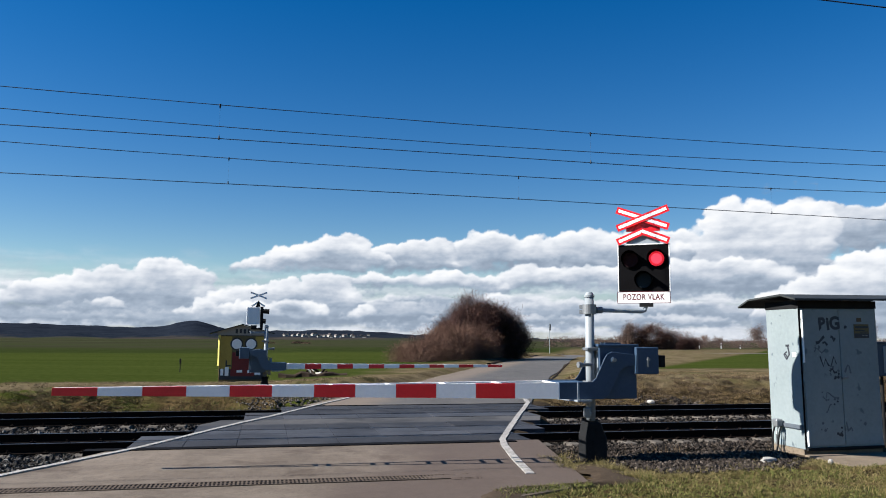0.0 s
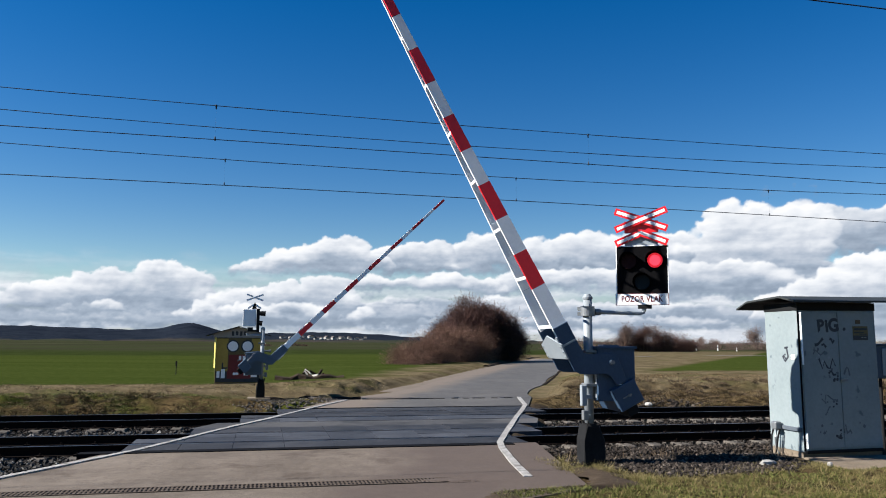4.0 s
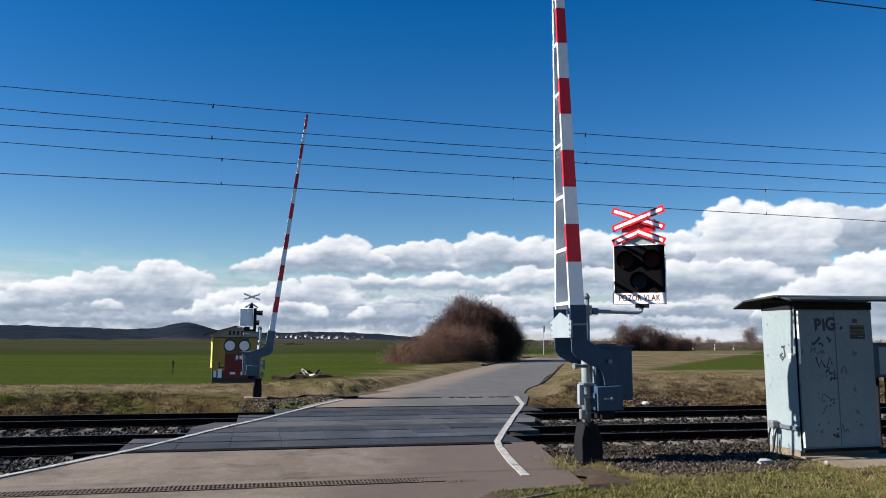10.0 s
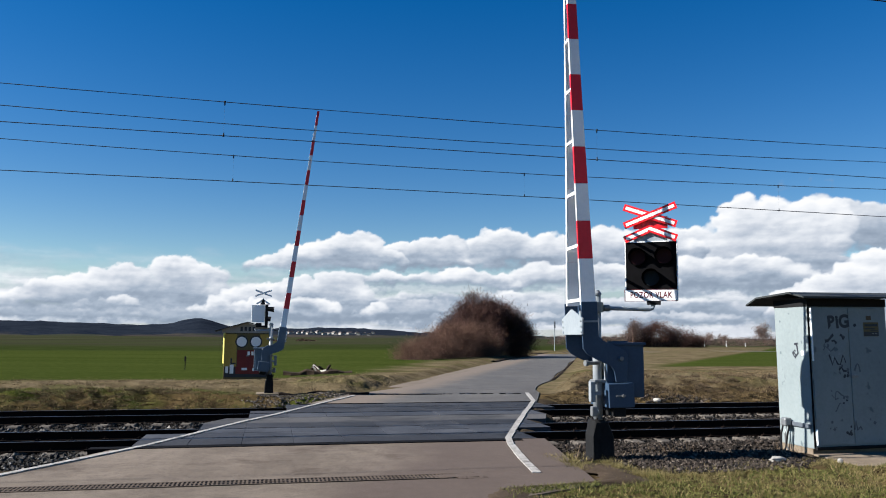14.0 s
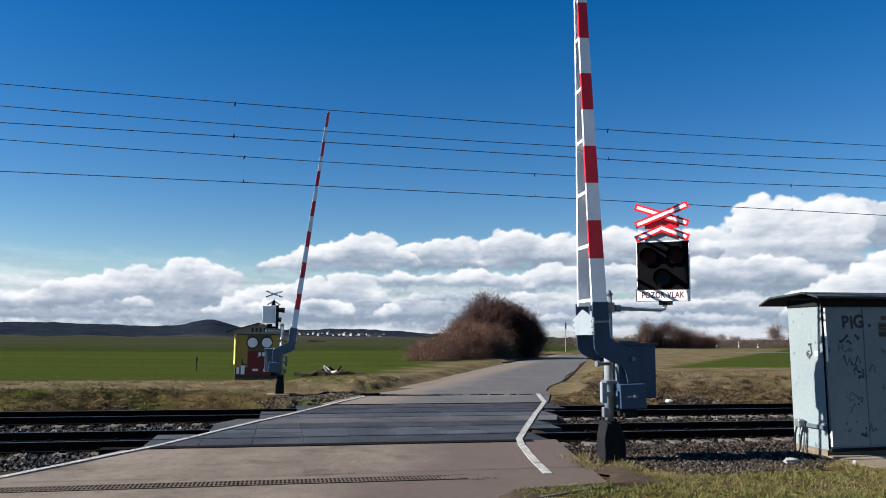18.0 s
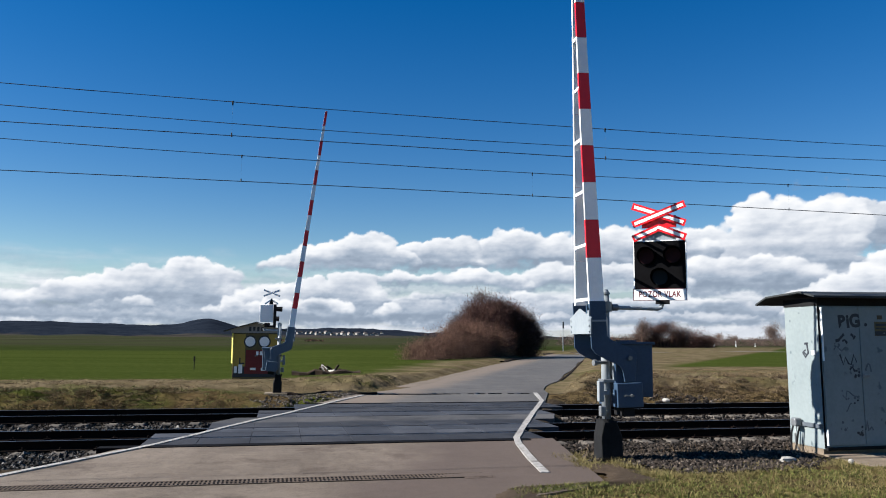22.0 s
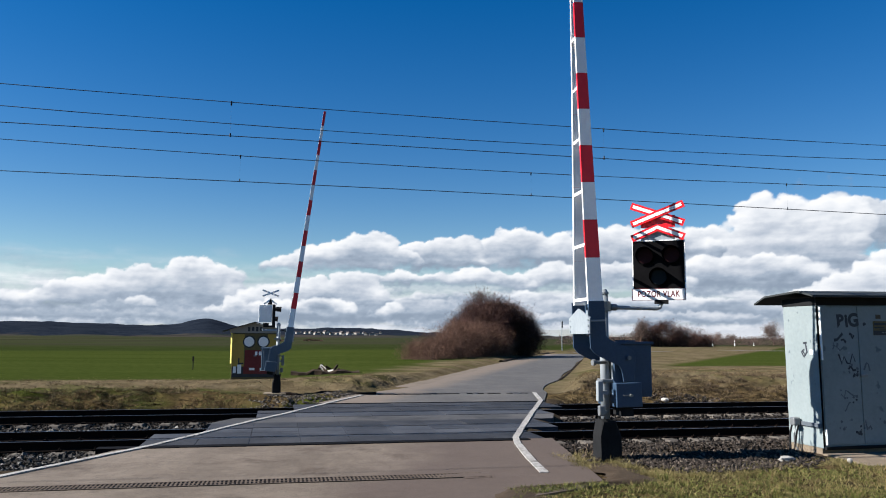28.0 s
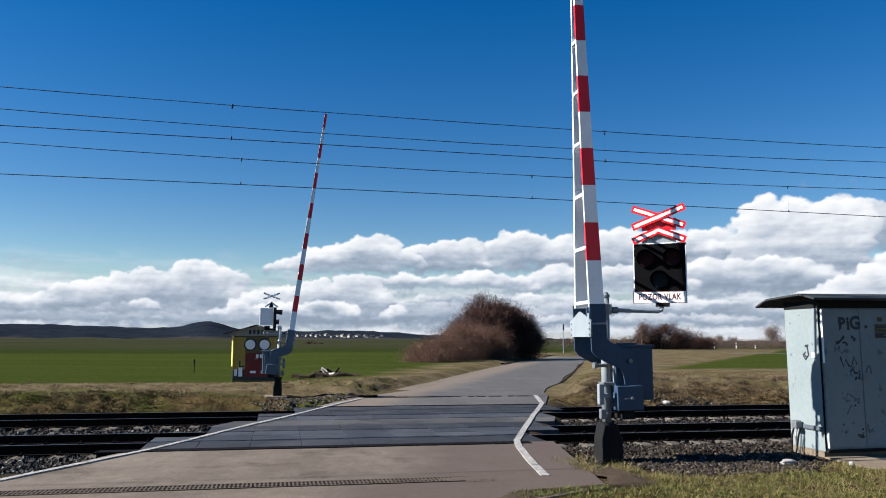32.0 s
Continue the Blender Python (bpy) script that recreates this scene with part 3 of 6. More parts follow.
painted_line("edge_line", [(-7.1, 5.2), (-6.0, 10.2), (-5.14, 13.3), (-4.92, 14.59), (-4.7, 15.96), (-4.46, 17.27), (-4.15, 18.67), (-3.75, 21), (-3.43, 22.9), (-3.01, 24.94)], 0.115)
painted_line("edge_line", [(1.23, 10.97), (1.16, 12.05), (1.1, 13.79), (1.12, 14.71), (1.43, 16.67), (1.87, 19.39), (2.55, 23.41), (2.68, 26.75)], 0.125)

# deck of panels between and beside the rails
deck = thing("crossing_deck", Matrix.Identity(4), "dark rubber crossing panels between the rails", "crossing deck", kind="structure")


def bevel_block(w, d, h, b=0.012):
    bm = bmesh.new()
    box(bm, -w / 2, w / 2, -d / 2, d / 2, -h, 0)
    top = [e for e in bm.edges if all(v.co.z > -0.001 for v in e.verts)]
    bmesh.ops.bevel(bm, geom=top, offset=b, segments=1, affect="EDGES")
    return bm


GAUGE = 0.75
rows_of_panels = []
for cq in (NEAR_Q, FAR_Q):
    rows_of_panels += [(cq - GAUGE - 0.93, cq - GAUGE - 0.06), (cq - GAUGE + 0.1, cq - 0.01), (cq + 0.01, cq + GAUGE - 0.1), (cq + GAUGE + 0.06, cq + GAUGE + 0.93)]
panel_meshes = {}
for row_no, (lo, hi) in enumerate(rows_of_panels):
    pale = row_no in (1, 2, 4)
    w = (round(hi - lo, 3), pale)
    if w not in panel_meshes:
        panel_meshes[w] = mesh_of(bevel_block(0.895, w[0], 0.14, 0.003), "panel", M["panel_pale" if pale else "panel"])
    mid = (lo + hi) / 2
    a, b = road_edges(np.array(mid))
    s = math.floor((float(a) - 0.45) / 0.9) * 0.9 + 0.45
    while s < float(b) - 0.1:
        part("panel", panel_meshes[w], None, deck, m=tpose(s + 0.45, mid, 0.002 + random.uniform(-0.003, 0.003)))
        s += 0.9
# rubber seals beside the rails and the steel beam with its shadow gap at the deck's edge
for cq in (NEAR_Q, FAR_Q):
    for rq in (cq - GAUGE, cq + GAUGE):
        a, b = road_edges(np.array(rq))
        inner = 1 if rq < cq else -1
        for lo, hi, z in ((-0.058 * inner, -0.038 * inner, -0.002), (0.038 * inner, 0.098 * inner, -0.012)):
            bm = bmesh.new()
            box(bm, float(a) - 0.35, float(b) + 0.3, rq + min(lo, hi), rq + max(lo, hi), -0.15, z)
            bmesh.ops.transform(bm, matrix=pose(0, 0, 0, 0, 0, TURN), verts=bm.verts[:])
            part("rail_seal", bm, M["black"], deck)
# the near beam's black is widened to stand in for the shadow gap
for q0, q1, z in ((13.74, 14.0, 0.013), (21.97, 22.06, 0.011)):
    a, b = road_edges(np.array(q0))
    bm = bmesh.new()
    box(bm, float(a) - 0.5, float(b) + 0.15, q0, q1, -0.2, z, 0.004)
    bmesh.ops.transform(bm, matrix=pose(0, 0, 0, 0, 0, TURN), verts=bm.verts[:])
    part("edge_beam", bm, M["black"], deck, "black edge beam and shadow gap of the deck")
# asphalt between the tracks and under the panels
lo, hi = NEAR_Q + GAUGE + 0.95, FAR_Q - GAUGE - 0.95
ls, rs = edge_points(np.linspace(lo, hi, 6), 0.7, 0.7)
tagged(strip("road", ls, rs, -0.004, M["deck_asphalt"], 8, 0, 11), "dark asphalt strip between the two tracks", "road", kind="structure")
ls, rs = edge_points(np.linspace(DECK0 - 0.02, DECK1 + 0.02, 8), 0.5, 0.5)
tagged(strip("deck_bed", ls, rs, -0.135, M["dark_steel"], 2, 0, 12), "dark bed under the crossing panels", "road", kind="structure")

# rails and sleepers
RAIL_OUT = ((-0.07, -0.172), (0.07, -0.172), (0.07, -0.16), (0.012, -0.135), (0.009, -0.045), (0.036, -0.034), (0.036, -0.004), (0.028, 0.0),
            (-0.028, 0.0), (-0.036, -0.004), (-0.036, -0.034), (-0.009, -0.045), (-0.012, -0.135), (-0.07, -0.16))


def rail_mesh(s0, s1):
    bm = bmesh.new()
    a = [bm.verts.new((s0, y, z)) for y, z in RAIL_OUT]
    b = [bm.verts.new((s1, y, z)) for y, z in RAIL_OUT]
    n = len(RAIL_OUT)
    for i in range(n):
        f = bm.faces.new((a[i], a[(i + 1) % n], b[(i + 1) % n], b[i]))
        if i == 7:
            f.material_index = 1
    bm.faces.new(a[::-1])
    bm.faces.new(b)
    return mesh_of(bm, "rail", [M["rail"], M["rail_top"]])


rail_me = rail_mesh(-260, 420)
bm = bmesh.new()
box(bm, -0.13, 0.13, -1.25, 1.25, -0.2, 0.0)
bmesh.ops.bevel(bm, geom=[e for e in bm.edges if all(v.co.z > -0.01 for v in e.verts)], offset=0.025, segments=1, affect="EDGES")
sleeper_me = mesh_of(bm, "sleeper", M["sleeper"])
bm = bmesh.new()
for y in (-0.11, 0.11):
    box(bm, -0.05, 0.05, y - 0.035, y + 0.035, 0, 0.035)
    tube(bm, (0, y, 0.03), (0, y, 0.07), 0.016, n=6)
clip_me = mesh_of(bm, "rail_clip", M["rail"])
for cq, nm in ((NEAR_Q, "near"), (FAR_Q, "far")):
    track = thing("railway_track", tpose(0, cq), "rusty steel rails on concrete sleepers in dark ballast", "railway track", "double railway line", "structure")
    for y in (-GAUGE, GAUGE):
        part("rail", rail_me, None, track, m=pose(0, y, 0))
    s = -22.0
    while s < 34:
        sl = part("sleeper", sleeper_me, None, track, m=pose(s + random.uniform(-0.02, 0.02), random.uniform(-0.02, 0.02), -0.172, 0, 0, random.uniform(-0.6, 0.6)))
        for y in (-GAUGE, GAUGE):
            part("rail_clip", clip_me, None, sl, m=pose(0, y, 0))
        s += 0.61

# ballast bed, its top just under the sleepers' tops
bed_s = np.concatenate([np.arange(-300, -30, 6.0), np.arange(-30, 40, 0.22), np.arange(40, 420, 6.0)])
bed_q = np.linspace(12.9, 23.4, 48)
S, Q = np.meshgrid(bed_s, bed_q)
zb = -0.25 - 0.27 * (1 - smooth(12.9, 14.3, Q)) - 0.36 * smooth(21.8, 23.3, Q) + (fbm(S * 4.2, Q * 4.2, 3, 21) - 0.5) * 0.09
la, ra = road_edges(Q)
zb = np.where((S > la - 0.6) & (S < ra + 0.6), np.minimum(zb, -0.3), zb)
v = np.stack([S * CT - Q * ST, S * ST + Q * CT, zb], -1).reshape(-1, 3)
nx = len(bed_s)
i = (np.arange(len(bed_q) - 1)[:, None] * nx + np.arange(nx - 1)[None, :]).ravel()
me = bpy.data.meshes.new("ballast_bed")
me.from_pydata(v.tolist(), [], np.stack([i, i + 1, i + nx + 1, i + nx], -1).tolist())
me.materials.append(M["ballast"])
tagged(new("ballast_bed", me), "dark crushed stone ballast under the tracks", "ballast", kind="stuff")


# overhead wires
def overhead(name, label):
    return thing(name, Matrix.Identity(4), label, "overhead line", "overhead lines of the railway")


def wire(name, parent, q, a, b, r, sag=0.0):
    """A wire through two points (along, height), sagging between them."""
    (s0, z0), (s1, z1) = a, b
    bm = bmesh.new()
    sweep(bm, [tp(float(s), q, z0 + (z1 - z0) * (s - s0) / (s1 - s0) + sag * (s - s0) * (s - s1)) for s in np.arange(-60, 100, 4.0)], r, 6)
    return part(name, bm, M["wire"], parent, smooth=True)


near_line = overhead("overhead_line", "dark contact and messenger wires over the track")
wire("contact_wire", near_line, NEAR_Q, (-4.55, 5.88), (14.2, 5.835), 0.0085)
wire("messenger_wire", near_line, NEAR_Q, (-4.55, 6.62), (14.2, 6.58), 0.0085, 0.0008)
wire("stay_wire", near_line, NEAR_Q + 0.12, (-4.55, 6.214), (14.2, 6.25), 0.0085, 0.0013)
far_line = overhead("overhead_line", "dark contact and messenger wires over the far track")
wire("contact_wire", far_line, FAR_Q, (-5.85, 5.83), (18.3, 5.74), 0.0105, -0.00024)
wire("messenger_wire", far_line, FAR_Q, (-5.85, 6.59), (18.3, 6.6), 0.0105, 0.0009)
feeder = overhead("feeder_line", "single dark feeder wire high above the verge")
wire("feeder_wire", feeder, 11.8, (-5.0, 8.35), (14.0, 8.29), 0.012, 0.0004)
for line, q, spots in ((near_line, NEAR_Q, ((-1.07, 5.872, 6.57), (7.0, 5.852, 6.53))), (far_line, FAR_Q, ((-1.1, 5.848, 6.51), (6.8, 5.82, 6.46), (14.9, 5.77, 6.536)))):
    for s, z, top in spots:
        bm = bmesh.new()
        tube(bm, (0, 0, 0), (0, 0, top - z), 0.0011, n=5)
        for z0, z1 in ((-0.02, 0.06), (top - z - 0.07, top - z + 0.02)):
            tube(bm, (0, 0, z0), (0, 0, z1), 0.02 if z0 < 0 else 0.012, 0.012 if z0 < 0 else 0.022, n=6)
        part("dropper", bm, M["wire"], line, m=tpose(s, q, z))

# sandy shoulder left of the far road, and the broken kerbs
sh_l, sh_r = [], []
sr = random.Random(33)
for i in range(4, 30):
    for half in (0.0, 0.25, 0.5, 0.75):
        c0 = centres[i].lerp(centres[i + 1], half)
        d = (centres[i + 1] - centres[i - 1]).normalized()
        nrm = Vector((-d.y, d.x))
        u = (i + half - 4) / 26
        wob = 0.3 * math.sin((i + half) * 0.45) + 0.08 * math.sin((i + half) * 1.1)
        sh_l.append(c0 + nrm * (3.2 + 0.2 * u + wob * 0.6 + sr.uniform(-0.12, 0.12)))
        sh_r.append(c0 + nrm * (1.8 + 0.35 * min(1, (i + half) / 24)))
tagged(strip("shoulder", sh_l, sh_r, -0.013, M["sand"], 8, 0.0, 15), "pale sandy shoulder beside the far road", "road shoulder", kind="structure")


def rough_ridge(name, pts, w, h, mat, label, category, seed):
    """A low uneven ridge along a line on the ground."""
    rng = random.Random(seed)
    bm = bmesh.new()
    rows_ = []
    fine = []
    for a, b in zip(pts, pts[1:]):
        a, b = Vector(a), Vector(b)
        n = max(2, int((b - a).length / 0.35))
        fine += [a.lerp(b, k / n) for k in range(n)]
    fine.append(Vector(pts[-1]))
    for i, p in enumerate(fine):
        d = (fine[min(i + 1, len(fine) - 1)] - fine[max(i - 1, 0)]).normalized()
        nrm = Vector((-d.y, d.x, 0))
        hh = h * rng.uniform(0.45, 1.15)
        ww = w * rng.uniform(0.7, 1.2)
        rows_.append([bm.verts.new(p + nrm * ww * u + Vector((0, 0, hh * v - 0.06))) for u, v in ((-0.5, 0), (-0.4, 0.75), (0.0, 1.0), (0.35, 0.8), (0.5, 0))])
    for a, b in zip(rows_, rows_[1:]):
        for k in range(4):
            bm.faces.new((a[k], a[k + 1], b[k + 1], b[k]))
    return tagged(part(name, bm, mat), label, category, kind="structure")


rough_ridge("kerb", [tp(-0.3, 25.85, 0.0), tp(3.2, 25.45, 0.0)], 0.2, 0.15, M["dark_earth"], "dark broken kerb at the edge of the far verge", "kerb", 3)
joint = thing("road_joint", Matrix.Identity(4), "dark broken joint across the road", "road joint", kind="structure")
jr = random.Random(21)
js = 2.7
while js < 8.4:
    ln = jr.uniform(0.35, 0.9) if js < 5 else jr.uniform(0.15, 0.45)
    bm = bmesh.new()
    jw = 0.11 if js < 5 else 0.07
    box(bm, 0, ln, -jw * jr.uniform(0.7, 1.2), jw * jr.uniform(0.7, 1.2), -0.05, 0.014, 0.004)
    part("joint_piece", bm, M["black"], joint, m=tpose(js, 25.28 + jr.uniform(-0.03, 0.03), 0, jr.uniform(-1.5, 1.5)))
    js += ln + (jr.uniform(0.0, 0.1) if js < 5 else jr.uniform(0.08, 0.3))
edge_r = []
for i in range(11, 30):
    d = (centres[i + 1] - centres[i - 1]).normalized()
    nrm = Vector((-d.y, d.x))
    p = centres[i] - nrm * (2.45 + 0.35 * min(1, i / 24))
    edge_r.append((p.x, p.y, 0.0))
rough_ridge("verge_edge", edge_r, 0.15, 0.1, M["soil"], "dark raised earth edge of the roadside verge", "verge", 5)
edge_l = []
for i in range(24, 46):
    d = (centres[i + 1] - centres[i - 1]).normalized()
    nrm = Vector((-d.y, d.x))
    p = centres[i] + nrm * 3.15
    edge_l.append((p.x, p.y, 0.0))
rough_ridge("verge_edge", edge_l, 0.4, 0.2, M["soil"], "dark raised earth edge of the roadside verge", "verge", 6)

# drain across the road
drain = thing("drain_channel", tpose(-4.9, 10.4, 0.0), "rusty slotted drain grate across the asphalt", "drain", kind="structure")
for y in (-0.145, 0.145):
    bm = bmesh.new()
    box(bm, 0.0, 7.7, y - 0.012, y + 0.012, -0.08, 0.0125)
    part("grate_edge", bm, M["rust"], drain)
bm = bmesh.new()
box(bm, 0.0, 7.7, -0.133, 0.133, 0.0065, 0.0075)
part("gutter", bm, M["black"], drain)
bm = bmesh.new()
box(bm, 0.0, 7.7, -0.012, 0.012, 0.0, 0.0118)
part("grate_rib", bm, M["rust"], drain)
bm = bmesh.new()
box(bm, -0.0125, 0.0125, -0.134, 0.134, 0.0, 0.0125)
bar_me = mesh_of(bm, "grate_bar", M["rust"])
for k in range(144):
    part("grate_bar", bar_me, None, drain, m=pose(0.03 + k * 0.0532, 0, 0, 0, 0, random.uniform(-1.5, 1.5)))
# silt has washed over the end of the grate
sr = random.Random(44)
bm = bmesh.new()
prev = None
for k in range(26):
    x = 7.05 + k * 0.03
    w = 0.05 + 0.16 * min(1.0, k / 14) + sr.uniform(-0.03, 0.03)
    row = [bm.verts.new((x, u * w + sr.uniform(-0.015, 0.015), z)) for u, z in ((-1.0, 0.004), (-0.55, 0.0155), (0.3, 0.0165), (1.0, 0.004))]
    if prev:
        for a, b, c, d in zip(prev, prev[1:], row[1:], row):
            bm.faces.new((a, b, c, d))
    prev = row
part("silt", bm, M["asphalt"], drain, "brown silt over the grate's end")

# earth washed over the edge of the asphalt
def verge_line(q):
    """Where the near asphalt ends and the grass begins, along the track."""
    return 2.75 + (q - 8.9) * 0.45 + (1.5 - (q - 9.5) * 0.3) * smooth(9.4, 9.75, q)


fr = random.Random(12)
bm = bmesh.new()
prev = None
for k in range(110):
    q = 5.0 + k * 0.055
    e = float(verge_line(np.array(q))) + 0.1
    w = 0.1 * fr.random() + 0.08 * math.sin(q * 5.1) * math.sin(q * 2.9)
    row = [bm.verts.new(tp(e + o, q, z)) for o, z in ((-0.3 - w, -0.006), (-0.15 - w, 0.0135), (0.0, 0.0145), (0.14, 0.004), (0.5 + w, -0.05))]
    if prev:
        for a, b, c, d in zip(prev, prev[1:], row[1:], row):
            bm.faces.new((a, b, c, d))
    prev = row
tagged(part("verge_soil", bm, M["earth"]), "brown earth washed over the edge of the asphalt", "soil", kind="structure")
# ---- barriers and signal ----
STRIPE = ("white_stripe", "red_stripe")


def crossing_barrier(m, label, seg, count, first, group, tall=2.68, top=1.84, paint="blue_grey", pivot=(0.302, 0.0, 1.55), reach=0.045, size=1.0, slim=1.0, foot=0.8, thick=0.075, shift=0.0, box_size=1.0):
    """A boom barrier: its boom points along the thing's own -x; the arm turns about its own y."""
    b = thing("crossing_barrier", m, label, "crossing barrier", group)
    bm = bmesh.new()
    prism(bm, [(x * foot, z) for x, z in ((-0.2, -0.35), (0.27, -0.35), (0.25, 0.3), (0.13, 0.54), (-0.14, 0.54), (-0.19, 0.3))], -0.23 * foot, 0.23 * foot, 0.02)
    part("foundation", bm, M["dark_steel"], b, "black painted foundation block")
    bm = bmesh.new()
    tube(bm, (0, 0, 0.4), (0, 0, tall), thick, n=24)
    part("post", bm, M["post_paint"], b, "pale grey painted tubular post", smooth=True)
    bm = bmesh.new()
    tube(bm, (0, 0, tall), (0, 0, tall + 0.03), thick + 0.013, n=24)
    tube(bm, (0, 0, tall + 0.03), (0, 0, tall + 0.08), thick + 0.007, thick * 0.7, n=24)
    part("post_cap", bm, M["post_paint"], b)
    bm = bmesh.new()
    tube(bm, (0, 0, 0.5), (0, 0, 0.56), 0.12, n=20)
    for k in range(6):
        a = k * math.pi / 3
        tube(bm, (0.105 * math.cos(a), 0.105 * math.sin(a), 0.55), (0.105 * math.cos(a), 0.105 * math.sin(a), 0.59), 0.014, n=6)
    part("flange", bm, M["dark_steel"], b)
    x0, x1, deep = 0.1 - shift, 0.1 - shift + 0.65 * box_size, 0.86 * box_size
    bm = bmesh.new()
    box(bm, x0, x1, -0.16, 0.34, top - deep, top, 0.015)
    body = part("drive_housing", bm, M[paint], b, "blue-grey painted steel drive housing")
    bm = bmesh.new()
    box(bm, x0 - 0.03, x1 + 0.03, -0.19, 0.37, top - 0.01, top + 0.035, 0.01)
    box(bm, x0 + 0.12, x0 + 0.4 * box_size, -0.1, 0.1, top + 0.032, top + 0.06)
    part("housing_lid", bm, M[paint], body)
    bm = bmesh.new()
    box(bm, x0 + 0.06, x1 - 0.06, 0.34, 0.355, top - deep + 0.08, top - 0.06, 0.006)
    part("housing_door", bm, M[paint], body)
    # paler sheet over the housing's side: its sunlit tone put into the paint
    bm = bmesh.new()
    box(bm, x0 - 0.012, x0 + 0.002, -0.12, 0.3, top - deep + 0.05, top - 0.05, 0.004)
    part("side_plate", bm, M["post_paint"], body, "pale grey plate that gives the housing's side its sunlit tone")
    for z in (1.15, 1.7):
        bm = bmesh.new()
        box(bm, -0.09, 0.14, -0.12, 0.12, z, z + 0.05, 0.008)
        for y in (-0.1, 0.1):
            tube(bm, (-0.1, y, z + 0.025), (0.1, y, z + 0.025), 0.012, n=6)
        part("post_clamp", bm, M["galvanised"], b)
    # fittings beside the post
    bm = bmesh.new()
    tube(bm, (-0.27, -0.16, 1.47), (-0.02, -0.1, 1.47), 0.03, n=12)
    tube(bm, (-0.27, -0.16, 1.47), (-0.22, -0.15, 1.47), 0.05, n=12)
    part("stop_buffer", bm, M["galvanised"], b)
    bm = bmesh.new()
    box(bm, -0.21, -0.12, -0.24, -0.14, 0.85, 1.18, 0.012)
    box(bm, -0.13, -0.02, -0.2, -0.06, 0.96, 1.02)
    part("junction_box", bm, M["post_paint"], b)
    bm = bmesh.new()
    box(bm, -0.18, -0.08, -0.22, -0.12, 0.62, 0.78, 0.015)
    box(bm, -0.1, -0.02, -0.16, -0.06, 0.66, 0.7)
    part("terminal_box", bm, M["galvanised"], b)

    # the arm, about the pivot
    shrink = Matrix.Diagonal((size, 1.0, size, 1.0))
    bm = bmesh.new()
    cheek = [(-0.93, -0.36), (-0.36, -0.36), (-0.29, -0.28), (-0.15, 0.03), (-0.1, 0.1), (-0.02, 0.135), (0.38, 0.09),
             (0.38, -0.09), (0.2, -0.11), (0.12, -0.16), (0.0, -0.42), (-0.08, -0.56), (-0.17, -0.63), (-0.93, -0.63)]
    for y0, y1 in ((-0.26, -0.235), (0.58, 0.605)):
        prism(bm, cheek, y0, y1, 0.004)
    box(bm, -0.9, -0.36, -0.235, 0.58, -0.4, -0.37)
    tube(bm, (0, -0.3, 0), (0, 0.63, 0), 0.045, n=16)
    bmesh.ops.transform(bm, matrix=shrink, verts=bm.verts[:])
    arm = part("arm", bm, M[paint], b, "blue-grey steel arm bracket on both sides of the post")
    for x, z in ((0, 0),):
        bm = bmesh.new()
        tube(bm, (x, -0.325, z), (x, -0.262, z), 0.035, n=6)
        part("bolt", bm, M["galvanised"], arm)
    bm = bmesh.new()
    pts = [(-0.66, -0.36), (-0.4, -0.33), (-0.4, 0.66), (-0.66, 0.69), (-0.82, 0.18)]
    lo = [bm.verts.new((x, y, -0.66)) for x, y in pts]
    hi = [bm.verts.new((x, y, -0.635)) for x, y in pts]
    bm.faces.new(lo[::-1])
    bm.faces.new(hi)
    for k in range(5):
        bm.faces.new((lo[k], lo[(k + 1) % 5], hi[(k + 1) % 5], hi[k]))
    for x in (-0.62, -0.53, -0.44):
        for y in (-0.29, 0.62):
            tube(bm, (x, y, -0.675), (x, y, -0.655), 0.018, n=6)
    bmesh.ops.transform(bm, matrix=shrink, verts=bm.verts[:])
    part("cover_plate", bm, M["grey_paint"], arm, "light grey pointed cover plate with bolts")
    bm = bmesh.new()
    box(bm, -0.625, -0.595, -0.275, -0.26, -0.63, -0.36)
    box(bm, -0.78, -0.6, -0.275, -0.2, -0.655, -0.632)
    bmesh.ops.transform(bm, matrix=shrink, verts=bm.verts[:])
    part("stiffener", bm, M["grey_paint"], arm, "light grey stiffening strip")
    bm = bmesh.new()
    box(bm, 0.4 * size, 0.4 * size + 0.39 * box_size, -0.27, 0.6, -0.23 * box_size, 0.21 * box_size, 0.012)
    cw = part("counterweight", bm, M[paint], arm)
    bm = bmesh.new()
    tube(bm, (0.6, -0.31, 0.01), (0.6, -0.27, 0.01), 0.025, n=6)
    box(bm, 0.59, 0.61, -0.285, -0.27, -0.11, 0.05)
    part("bolt", bm, M["galvanised"], cw)
    bm = bmesh.new()
    box(bm, 0.4 * size + 0.39 * box_size, 0.4 * size + 0.54 * box_size, -0.2, 0.2, -0.12, 0.08, 0.012)
    part("weight_end", bm, M["dark_steel"], cw)

    # the boom: two striped side channels with ties between them
    total = first + seg * count
    root, low = -0.93 * size + reach, -0.495 * size

    def width(d):
        return slim * (0.255 + (0.115 - 0.255) * d / total)

    def middle(x):
        return 0.07 + 0.08 * max(0.0, 1 - (root - x) / total)

    def depth(d):
        return 0.03 + 0.325 * max(0.0, 1 - d / total) ** 1.6
    d = 0.0
